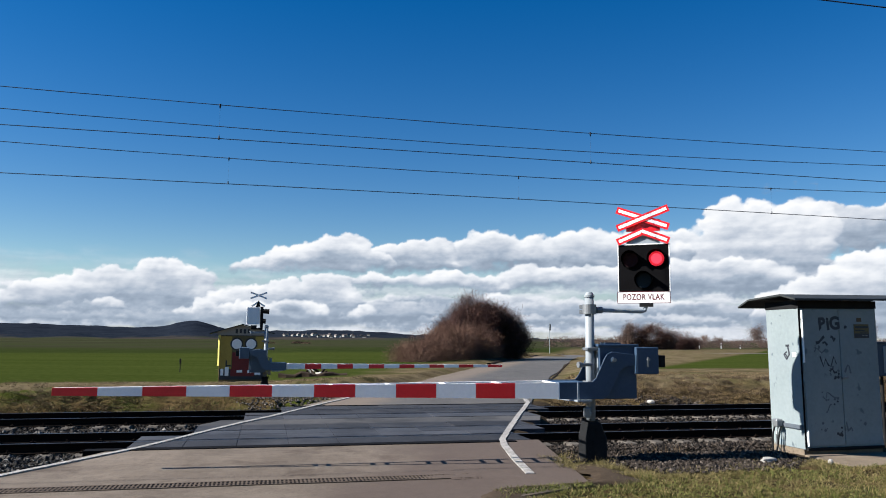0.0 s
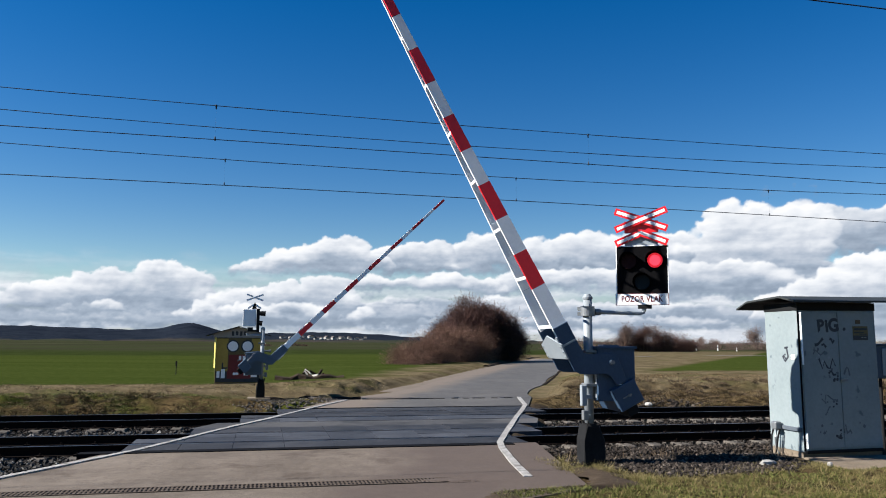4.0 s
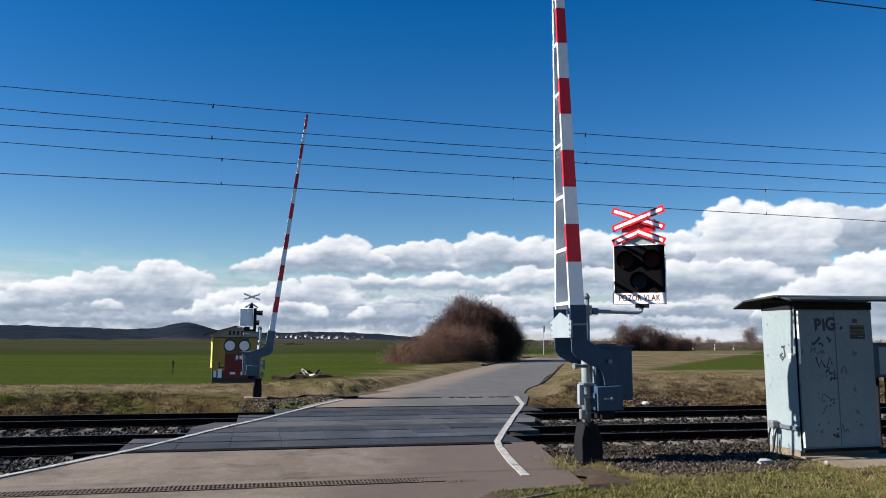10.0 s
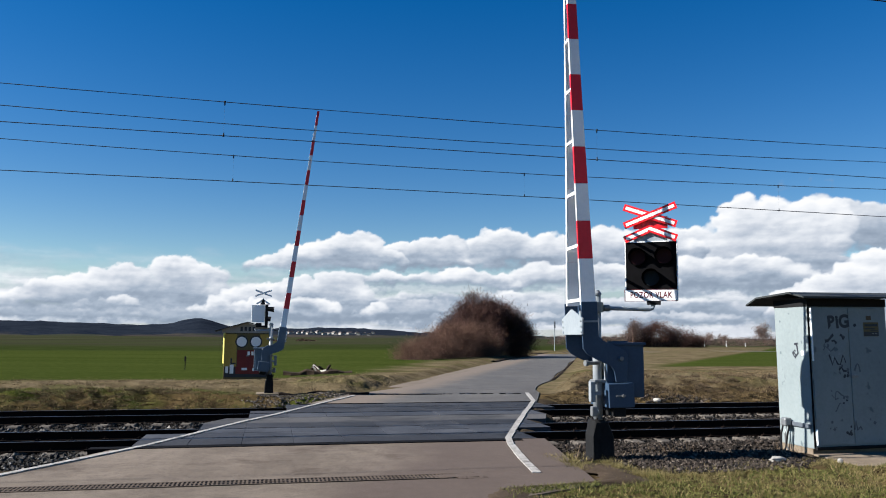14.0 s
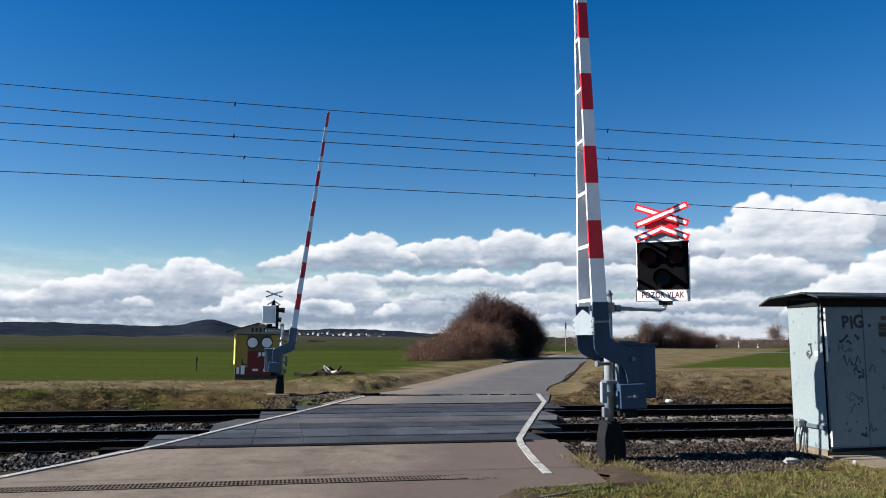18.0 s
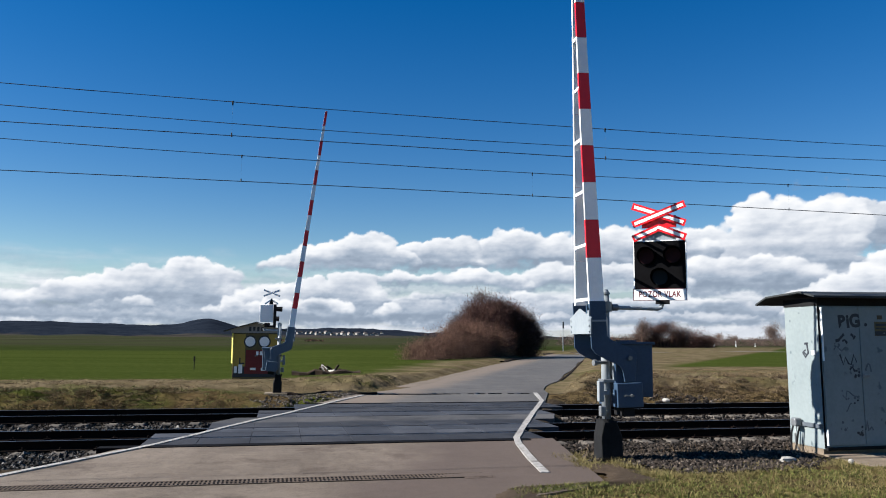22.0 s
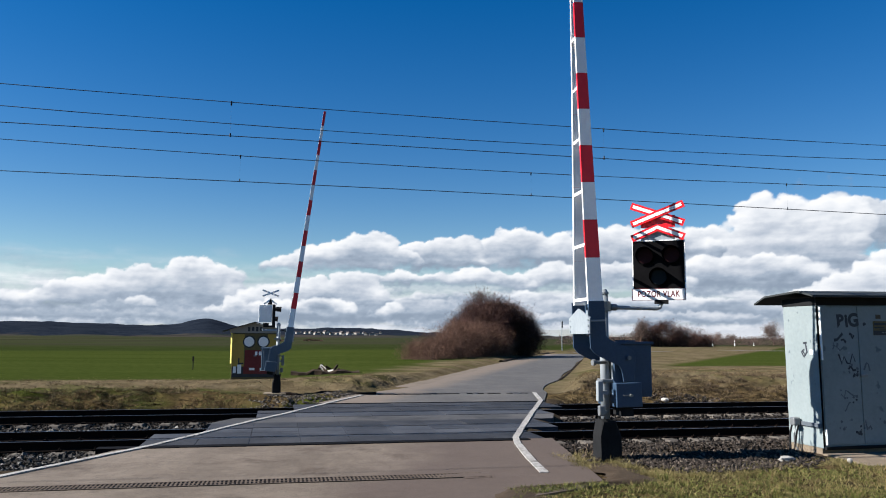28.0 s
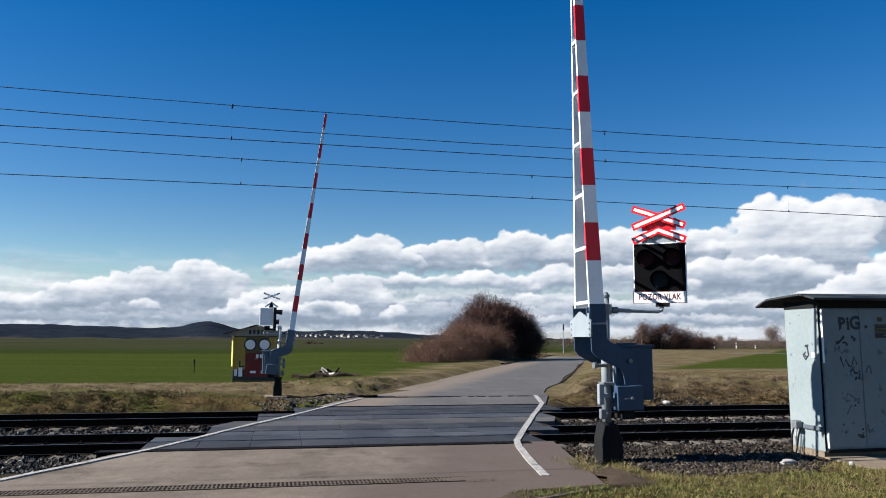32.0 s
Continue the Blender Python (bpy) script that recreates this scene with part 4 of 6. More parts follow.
    for k in range(count + 1):
        ln = first if k == 0 else seg
        red = k % 2 == 1
        a0, a1, c0, c1 = width(d) / 2, width(d + ln) / 2, depth(d), depth(d + ln)
        x0, x1 = root - d, root - d - ln + 0.003
        for side in (-1, 1):
            bm = bmesh.new()
            # a shallow channel, its flanges inwards
            prof = ((0.022, -1), (0.022, 1), (-0.03, 1), (-0.03, 0.86), (0.0, 0.86), (0.0, -0.86), (-0.03, -0.86), (-0.03, -1))
            ends = [[bm.verts.new((x, middle(x) + side * (c + y), low + z * a)) for y, z in prof] for x, a, c in ((x0, a0, c0), (x1, a1, c1))]
            for i in range(8):
                f = bm.faces.new((ends[0][i], ends[0][(i + 1) % 8], ends[1][(i + 1) % 8], ends[1][i]))
                f.material_index = 0 if i == 0 or (side < 0 and i in (1, 7)) else 1
            bm.faces.new(ends[0][::-1])
            bm.faces.new(ends[1])
            part(STRIPE[red], bm, [M["red_paint"] if red else M["white_paint"], M["white_paint"]], arm)
        d += ln
    # ties
    tie = 0.08
    while tie < total - 1.5:
        x, c, a = root - tie, depth(tie), width(tie) / 2
        for z0 in (low - a, low + a - 0.02):
            bm = bmesh.new()
            box(bm, x - 0.025, x + 0.025, middle(x) - c, middle(x) + c, z0, z0 + 0.02)
            part("tie", bm, M["white_paint"], arm)
        tie += 0.9
    arm.matrix_basis = pose(*pivot)
    return b, arm, pivot


near_barrier, near_arm, NEAR_PIVOT = crossing_barrier(tpose(5.043, 11.436, 0.08, -3.0) @ Matrix.Diagonal((0.957, 0.957, 0.957, 1)), "grey crossing barrier with a red and white striped boom", 0.637, 11, 0.76, "barriers of the crossing", 2.59, 1.775)
far_barrier, far_arm, FAR_PIVOT = crossing_barrier(tpose(0.0, 26.0, 0.06, 180.6), "grey crossing barrier beyond the tracks, seen from its back", 0.526, 13, 0.6, "barriers of the crossing", 2.17, 1.4, "pale_blue",
                                                   (0.164, 0.0, 1.349), 0.0, 0.883, 0.68, 0.62, 0.06, 0.1, 0.8)
bm = bmesh.new()
box(bm, -0.3, 0.42, -0.32, 0.32, -0.3, -0.02, 0.02)
part("foot_slab", bm, M["concrete"], far_barrier, "earth-stained foot slab")


def text_mesh(body, size, depth, bold=0.0, spread=1.0):
    cu = bpy.data.curves.new("lettering", "FONT")
    cu.body, cu.size, cu.extrude = body, size, depth
    cu.offset, cu.space_character = bold, spread
    cu.align_x, cu.align_y = "CENTER", "CENTER"
    ob = bpy.data.objects.new("lettering", cu)
    scene.collection.objects.link(ob)
    bpy.context.view_layer.update()
    me = bpy.data.meshes.new_from_object(ob)
    bpy.data.objects.remove(ob)
    bpy.data.curves.remove(cu)
    return me


def glow(name, color, strength):
    n = Nodes(name)
    n.color(color)
    n.bsdf.inputs["Emission Color"].default_value = (*color, 1.0)
    n.bsdf.inputs["Emission Strength"].default_value = strength
    return n.finish(0.3)


M["red_lens"] = two_scale("red_lens", (0.014, 0.004, 0.005), (0.026, 0.007, 0.009), 8.0, 60.0, 0.6, spec=0.1)
M["red_glow"] = glow("red_glow", (1.0, 0.04, 0.07), 0.7)
M["red_rim"] = glow("red_rim", (0.7, 0.01, 0.025), 0.3)
M["letter_red"] = two_scale("letter_red", (0.075, 0.012, 0.016), (0.12, 0.022, 0.028), 4.0, 40.0, 0.6, spec=0.2)
M["blue_lens"] = two_scale("blue_lens", (0.006, 0.012, 0.018), (0.012, 0.022, 0.03), 8.0, 60.0, 0.6, spec=0.1)


def bar(bm, a, b, w, y0, y1, tip=0.0):
    """A straight slat between two points in x and z."""
    a, b = Vector(a), Vector(b)
    d = (b - a).normalized()
    n = Vector((-d.y, d.x)) * w / 2
    prism(bm, [tuple(a + n), tuple(a - n * 0.999), tuple(b - n), tuple(b + n)], y0, y1)


def crossing_signal(m, post):
    s = thing("crossing_signal", m, "black crossing signal with red lamps and warning cross", "crossing signal")
    bm = bmesh.new()
    box(bm, -0.42, 0.42, -0.02, 0.03, 2.75, 3.56, 0.008)
    board = part("backboard", bm, M["black"], s)
    bm = bmesh.new()
    for x0, x1, z0, z1 in ((-0.43, -0.415, 2.75, 3.565), (0.415, 0.43, 2.75, 3.565), (-0.415, 0.415, 3.555, 3.57)):
        box(bm, x0, x1, -0.026, 0.034, z0, z1)
    part("rim", bm, M["white_paint"], board, "thin white reflective rim")
    bm = bmesh.new()
    box(bm, -0.44, 0.42, -0.035, 0.0, 2.565, 2.755, 0.004)
    plate = part("word_plate", bm, M["white_paint"], s, "white plate with dark red lettering")
    bm = bmesh.new()
    for x0, x1, z0, z1 in ((-0.445, 0.425, 2.56, 2.567), (-0.445, -0.438, 2.567, 2.755), (0.418, 0.425, 2.567, 2.755), (-0.445, 0.425, 2.751, 2.758)):
        box(bm, x0, x1, -0.04, 0.0, z0, z1)
    part("plate_border", bm, M["letter_red"], plate)
    me = text_mesh("POZOR VLAK", 0.14, 0.0008, 0.003, 1.12)
    me.materials.append(M["letter_red"])
    xs_ = [v.co.x for v in me.vertices]
    part("lettering", me, None, plate, "dark red capital letters", pose(-0.012, -0.0365, 2.66, 90, 0, 0) @ Matrix.Diagonal((0.68 / (max(xs_) - min(xs_)), 1.0, 1, 1)))
    shutters = []
    for x, z, lens in ((-0.215, 3.3, "red_lens"), (0.215, 3.31, "red_lens"), (0.0, 2.945, "blue_lens")):
        bm = bmesh.new()
        n = 28
        tube(bm, (x, -0.05, z), (x, -0.02, z), 0.15, n=n, caps=False)
        tube(bm, (x, -0.05, z), (x, -0.02, z), 0.128, n=n, caps=False)
        # hood over the upper half
        prev = None
        for k in range(n // 2 + 3):
            a = math.pi * (k - 1) / (n // 2)
            p = [bm.verts.new((x + 0.15 * math.cos(a), y, z + 0.15 * math.sin(a))) for y in (-0.05, -0.15 - 0.05 * math.sin(a))]
            if prev:
                bm.faces.new((prev[0], prev[1], p[1], p[0]))
            prev = p
        lamp = part("lamp", bm, M["black"], s, "hooded signal lamp")
        bm = bmesh.new()
        tube(bm, (x, -0.03, z), (x, -0.022, z), 0.127, n=n)
        glow_disc = part("bulb" if lens == "red_lens" else "lens", bm, M["red_rim"] if lens == "red_lens" else M["blue_lens"], lamp)
        if lens == "red_lens":
            bm = bmesh.new()
            tube(bm, (x, -0.034, z), (x, -0.03, z), 0.085, 0.09, n=n)
            part("bulb_core", bm, M["red_glow"], lamp)
            bm = bmesh.new()
            tube(bm, (0, -0.045, 0), (0, -0.036, 0), 0.1275, n=n)
            sh = part("shutter", bm, M["red_lens"], lamp, "dark red disc that covers and frees the lamp")
            sh.matrix_basis = pose(x, 0, z)
            shutters.append((sh, x, z))
    bm = bmesh.new()
    prism(bm, [(-0.36, 2.86), (-0.26, 2.77), (0.26, 2.77), (0.36, 2.86), (0.36, 3.4), (0.24, 3.55), (-0.24, 3.55), (-0.36, 3.4)], 0.03, 0.27, 0.008)
    part("lamp_box", bm, M["black"], s, "dark lamp box with cut corners behind the board")
    # gable plate and warning cross
    bm = bmesh.new()
    prism(bm, [(-0.28, 3.57), (0.27, 3.57), (0.27, 3.68), (0.0, 3.86), (-0.28, 3.68)], 0.0, 0.03)
    part("back_plate", bm, M["grey_paint"], s)
    bm = bmesh.new()
    box(bm, -0.28, 0.28, 0.005, 0.03, 3.79, 3.99)
    part("red_plate", bm, M["red_paint"], s)
    ends = (((-0.43, 4.17), (0.43, 3.845)), ((-0.43, 3.845), (0.43, 4.17)), ((-0.43, 3.605), (0.015, 3.79)), ((0.43, 3.605), (-0.015, 3.79)))
    for k, (a, b) in enumerate(ends):
        y = -0.03 - 0.014 * (k % 2)
        bm = bmesh.new()
        bar(bm, a, b, 0.12, y - 0.012, y)
        slat = part("cross_slat", bm, M["red_paint"], s, "red slat with a white middle")
        av, bv = Vector(a), Vector(b)
        d = (bv - av).normalized()
        bm = bmesh.new()
        bar(bm, av + d * 0.035, bv - d * (0.035 if k < 2 else 0.0), 0.052, y - 0.0155, y - 0.0118)
        part("white_strip", bm, M["white_paint"], slat)
    # pipe to the barrier's post
    px, py = post.x, post.y
    bm = bmesh.new()
    sweep(bm, [(px, py, 2.43), (px * 0.5, py * 0.5, 2.425), (px * 0.06, py * 0.06, 2.42), (0.0, 0.0, 2.44), (0.02, 0.0, 2.5), (0.02, 0.0, 2.58)], 0.035, 10)
    part("support_pipe", bm, M["grey_paint"], s)
    bm = bmesh.new()
    tube(bm, (px, py, 2.36), (px, py, 2.52), 0.115, n=20)
    for z in (2.4, 2.48):
        box(bm, px - 0.16, px - 0.1, py - 0.04, py + 0.04, z - 0.03, z + 0.03)
    tube(bm, (px * 0.88, py * 0.88, 2.43), (px * 0.78, py * 0.78, 2.43), 0.055, n=12)
    part("pipe_clamp", bm, M["galvanised"], s)
    bm = bmesh.new()
    box(bm, -0.08, 0.14, -0.05, 0.05, 2.5, 2.565)
    part("sign_foot", bm, M["dark_steel"], s)
    return s, shutters


sign_at = tp(6.03, 11.466)
signal_pose = Matrix.Translation(sign_at) @ pose(0, 0, -0.006, 0, 0, -20) @ Matrix.Diagonal((0.971, 0.971, 0.971, 1))
near_signal, near_shutters = crossing_signal(signal_pose, signal_pose.inverted() @ tp(5.043, 11.436))
# ---- cabinets ----
def relay_cabinet(m, label, w, d, h, paint, group="equipment cabinets", gable=False):
    """Two-door cabinet: origin at its front left foot, front towards -y."""
    c = thing("equipment_cabinet", m, label, "equipment cabinet", group)
    bm = bmesh.new()
    box(bm, 0, w, 0, d, 0.1, h - 0.11, 0.012)
    part("body", bm, paint, c)
    bm = bmesh.new()
    box(bm, 0.0, w, 0.03, d - 0.03, -0.3, 0.1)
    part("plinth", bm, M["concrete"], c)
    for k in (0, 1):
        x0, x1 = (0.05, w / 2 - 0.006) if k == 0 else (w / 2 + 0.006, w - 0.05)
        bm = bmesh.new()
        box(bm, x0, x1, -0.02, 0.004, 0.16, h - 0.14, 0.006)
        door = part("door", bm, paint, c)
        if k == 0:
            bm = bmesh.new()
            tube(bm, (x1 + 0.02, -0.05, h * 0.5), (x1 + 0.02, -0.018, h * 0.5), 0.03, n=10)
            box(bm, x1 - 0.02, x1 + 0.12, -0.06, -0.03, h * 0.5 - 0.02, h * 0.5 + 0.02, 0.005)
            part("handle", bm, M["galvanised"], door, "bare metal door handle")
        for z in (0.35, h * 0.5, h - 0.4):
            bm = bmesh.new()
            hx = x0 - 0.012 if k == 0 else x1 + 0.012
            tube(bm, (hx, -0.015, z - 0.06), (hx, -0.015, z + 0.06), 0.012, n=8)
            part("hinge", bm, paint, door)
    # roof with a low ridge, overhanging; the gable towards the front or the sides
    bm = bmesh.new()
    if gable:
        o = 0.42
        roof_line, ends_at = [(-o, h - 0.04), (w / 2, h + 0.36), (w + o, h - 0.04)], (-0.25, d + 0.2)
        at = lambda run, across_: (across_, run)
    else:
        o = 0.22
        roof_line, ends_at = [(-0.22, h + 0.02), (0.17, h + 0.11), (d + 0.2, h + 0.06), (d + 0.52, h - 0.06)], (-o, w + o + 0.5)
        at = lambda run, across_: (run, across_)
    lo = [[bm.verts.new((*at(x, y), z)) for y, z in roof_line] for x in ends_at]
    hi = [[bm.verts.new((*at(x, y), z + 0.03)) for y, z in roof_line] for x in ends_at]
    for k in range(len(roof_line) - 1):
        bm.faces.new((hi[0][k], hi[1][k], hi[1][k + 1], hi[0][k + 1]))
        bm.faces.new((lo[0][k], lo[0][k + 1], lo[1][k + 1], lo[1][k]))
        for r in (0, 1):
            bm.faces.new((lo[r][k], lo[r][k + 1], hi[r][k + 1], hi[r][k]))
    for k in (0, len(roof_line) - 1):
        bm.faces.new((lo[0][k], lo[1][k], hi[1][k], hi[0][k]))
    if gable:
        front_board = bmesh.new()
        prism(front_board, [(-0.1, h - 0.1), (w + 0.1, h - 0.1), (w + 0.1, h + 0.06), (w / 2, h + 0.34), (-0.1, h + 0.06)], -0.04, 0.0)
        board = part("gable_board", front_board, M["pale_wall"], c, "grey gable board with dark unreadable strokes")
        for k in range(4):
            stroke = bmesh.new()
            box(stroke, w / 2 - 0.3 + 0.17 * k, w / 2 - 0.2 + 0.17 * k, -0.045, -0.04, h - 0.02 + 0.02 * (k % 2), h + 0.17)
            part("paint_stroke", stroke, M["graffiti"], board)
    part("roof", bm, M["roof_sheet"], c, "dark sheet metal roof with overhang")
    bm = bmesh.new()
    box(bm, -0.004, w + 0.004, -0.012, d + 0.004, h - 0.112, h + 0.02)
    part("roof_frame", bm, M["dark_steel"], c)
    return c


CAB_W = 1.56
cabinet = relay_cabinet(tpose(8.88, 11.4, -0.03) @ pose(0, 0, 0, 0, -0.6, 0), "pale grey-green steel cabinet with scrawled graffiti", CAB_W, 0.87, 2.58, M["cabinet_paint"])


def scrawl(m, strokes, w, mat, parent, name="graffiti"):
    """Painted strokes on a flat face, each a ribbon through x, z points; the face looks along -y."""
    for st in strokes:
        pts = [Vector(p) for p in st]
        bm = bmesh.new()
        rows_ = []
        for k, p in enumerate(pts):
            d = (pts[min(k + 1, len(pts) - 1)] - pts[max(k - 1, 0)]).normalized()
            n = Vector((-d.y, d.x)) * w * random.uniform(0.4, 0.7)
            e = d * w * 0.3 * ((k == len(pts) - 1) - (k == 0))
            y = -0.0012 * random.uniform(0.8, 1.6)
            rows_.append([bm.verts.new((q.x, yy, q.y)) for q, yy in ((p + e + n, 0.0005), (p + e + n * 0.9, y), (p + e - n * 0.9, y), (p + e - n, 0.0005))])
        for a, b in zip(rows_, rows_[1:]):
            for k in range(3):
                bm.faces.new((a[k], a[k + 1], b[k + 1], b[k]))
        part(name, bm, mat, parent, m=m)


def squiggle(rng, x, z, w, h, n):
    return [(x + w * (k / n) + rng.uniform(-0.2, 0.2) * w / n, z + rng.uniform(0, h)) for k in range(n + 1)]


doors = [o for o in cabinet.children if o.name.startswith("door")]
gr = random.Random(4)
w_half = CAB_W / 2
front = pose(0, -0.0205, 0) @ Matrix.Diagonal((CAB_W / 1.78, 1, 1.06, 1))
tag = text_mesh("BiG", 0.3, 0.0006, 0.013)
tag.materials.append(M["graffiti"])
tx = [v.co.x for v in tag.vertices]
part("lettering", tag, None, doors[0], "black sprayed letters", pose(0.585, -0.0215, 2.2, 90, -4, 0) @ Matrix.Diagonal((0.42 / (max(tx) - min(tx)), 1.0, 1, 1)))
scrawl(front, [squiggle(gr, 0.36, 1.76, 0.16, 0.14, 3), squiggle(gr, 0.5, 1.72, 0.1, 0.24, 2), squiggle(gr, 0.7, 1.78, 0.08, 0.1, 3)], 0.04, M["graffiti"], doors[0])
scrawl(front, [squiggle(gr, 0.42, 1.38, 0.36, 0.2, 6), squiggle(gr, 0.62, 1.24, 0.16, 0.14, 3)], 0.03, M["graffiti"], doors[0])
scrawl(front, [squiggle(gr, 0.44, 0.86, 0.3, 0.2, 6), squiggle(gr, 0.3, 1.6, 0.25, 0.12, 5), squiggle(gr, 0.5, 0.6, 0.12, 0.2, 4)], 0.02, M["graffiti_faint"], doors[0])
scrawl(front, [squiggle(gr, 0.98, 1.26, 0.12, 0.16, 4), squiggle(gr, 0.9, 0.36, 0.16, 0.16, 5)], 0.03, M["graffiti_faint"], doors[1])
bl = random.Random(9)
for cx, cz, n, spread, mat, door in ((0.34, 1.82, 5, 0.1, "graffiti_faint", 0), (0.36, 1.66, 6, 0.14, "pale_scuff", 0), (0.6, 1.4, 7, 0.16, "graffiti_faint", 0), (0.72, 1.3, 4, 0.08, "graffiti", 0), (0.55, 0.96, 5, 0.14, "graffiti_faint", 0),
                                     (0.36, 0.42, 4, 0.08, "graffiti_faint", 0), (0.68, 0.36, 6, 0.06, "graffiti", 0), (0.6, 0.9, 3, 0.12, "graffiti", 0), (1.2, 0.5, 4, 0.08, "graffiti_faint", 1), (0.92, 2.16, 2, 0.04, "graffiti", 1)):
    for k in range(n):
        x, z, r = cx + bl.gauss(0, spread * 0.6), cz + bl.gauss(0, spread * 0.45), bl.uniform(0.01, 0.035)
        x = min(max(x, 0.09), w_half - 0.06) if door == 0 else min(max(x, w_half + 0.08), CAB_W - 0.1)
        bm = bmesh.new()
        m = 9
        prism(bm, [(x + r * bl.uniform(0.6, 1.2) * math.cos(2 * math.pi * j / m), z + r * bl.uniform(0.6, 1.3) * math.sin(2 * math.pi * j / m)) for j in range(m)], -0.0009 - 0.00005 * k, 0.0)
        part("paint_blot", bm, M[mat], doors[door], m=pose(0, -0.0205, 0))
# notice plates: lines of small unreadable print
bm = bmesh.new()
box(bm, 1.08, 1.38, -0.026, -0.02, 1.96, 2.2, 0.001)
note = part("notice_plate", bm, M["olive_paint"], doors[1], "dirty notice plate with dark unreadable lines")
for k, (x0, x1, z0, z1) in enumerate(((1.1, 1.36, 2.13, 2.17), (1.1, 1.3, 2.08, 2.1), (1.085, 1.375, 1.965, 2.04), (1.2, 1.36, 2.055, 2.07))):
    bm = bmesh.new()
    box(bm, x0, x1, -0.0285, -0.026, z0, z1)
    part("print_line", bm, M["graffiti"], note)
for x, z in ((1.24, 2.0), (1.3, 2.0)):
    bm = bmesh.new()
    box(bm, x, x + 0.04, -0.03, -0.0285, z, z + 0.012)
    part("print_mark", bm, M["pale_wall"], note)
bm = bmesh.new()
box(bm, 1.14, 1.24, -0.025, -0.02, 2.24, 2.31, 0.001)
part("notice_plate", bm, M["weed"], doors[1], "small faded olive plate")
# side face: scrawl, white square, strip for the pipe's shadow with a small box, cables
side = pose(-0.002, 0, 0, 0, 0, -90)
scrawl(side, [[(-0.36, 1.83), (-0.28, 1.84)], [(-0.31, 1.83), (-0.28, 1.68), (-0.36, 1.6)], [(-0.42, 1.68), (-0.38, 1.62)], [(-0.35, 1.72), (-0.4, 1.7), (-0.34, 1.64)]], 0.03, M["graffiti"], cabinet)
bm = bmesh.new()
box(bm, -0.006, -0.001, 0.1, 0.2, 1.64, 1.72)
part("sticker", bm, M["white_paint"], cabinet, "small white square sticker")
# shadow band of the signal's support pipe, modelled as a thin dark strip
bm = bmesh.new()
box(bm, -0.03, 0.0, 0.02, 0.74, 0.43, 0.5, 0.006)
part("cable_duct", bm, M["graffiti_faint"], cabinet, "dark horizontal strip standing in for the support pipe's shadow")
bm = bmesh.new()
box(bm, -0.16, -0.03, 0.5, 0.64, 0.42, 0.56, 0.025)
part("cable_box", bm, M["galvanised"], cabinet)
for k, (x, y) in enumerate(((-0.1, 0.54), (-0.13, 0.6), (-0.08, 0.5))):
    bm = bmesh.new()
    sweep(bm, [(x, y, 0.44), (x - 0.03, y + 0.02, 0.3), (x - 0.02 * k, y + 0.05, 0.12), (x - 0.1 * (k - 0.5), y, -0.1)], 0.016, 6)
    part("cable", bm, M["dark_steel"] if k else M["galvanised"], cabinet)
bm = bmesh.new()
box(bm, 0.0, 0.03, -0.006, 0.002, 0.12, 2.46)
part("corner_gap", bm, M["black"], cabinet, "dark gap beside the door frame")
# sunlit door edge painted white, left out where the signal's shadow crosses
for z0, z1 in ((1.55, 2.44), (0.16, 0.42)):
    bm = bmesh.new()
    box(bm, 0.034, 0.05, -0.055, -0.018, z0, z1, 0.003)
    part("door_strip", bm, M["white_paint"], cabinet, "narrow white strip for the sunlit edge of the door")
bm = bmesh.new()
box(bm, 0.02, CAB_W - 0.02, -0.05, 0.0, 0.08, 0.13, 0.006)
part("sill", bm, M["dark_steel"], cabinet)

# concrete slab before the cabinet
bm = bmesh.new()
box(bm, -0.1, 2.6, -1.1, -0.03, -0.12, 0.0, 0.015)
slab = tagged(part("concrete_slab", bm, M["concrete"], m=tpose(8.88, 11.4, 0.0) @ pose(0.05, 0.0, 0.0, 1.5, 0, 0)), "weathered tan concrete slab before the cabinet", "concrete slab")

# a smaller grey cabinet further along the line
c2 = thing("trackside_box", tpose(11.5, 12.64, 0.0), "small blue-grey trackside box on a stand", "trackside box", "equipment cabinets")
bm = bmesh.new()
box(bm, 0, 0.6, 0, 0.4, 1.22, 1.86, 0.02)
part("body", bm, M["blue_grey"], c2)
bm = bmesh.new()
box(bm, -0.03, 0.63, -0.04, 0.44, 1.85, 1.89, 0.01)
part("lid", bm, M["blue_grey"], c2)
bm = bmesh.new()
box(bm, 0.16, 0.56, -0.012, 0.004, 1.28, 1.8, 0.004)
part("door", bm, M["grey_paint"], c2)
for x in (0.3, 0.5):
    bm = bmesh.new()
    tube(bm, (x, 0.22, -0.6), (x, 0.22, 1.24), 0.03, n=12)
    part("leg", bm, M["dark_steel"], c2)
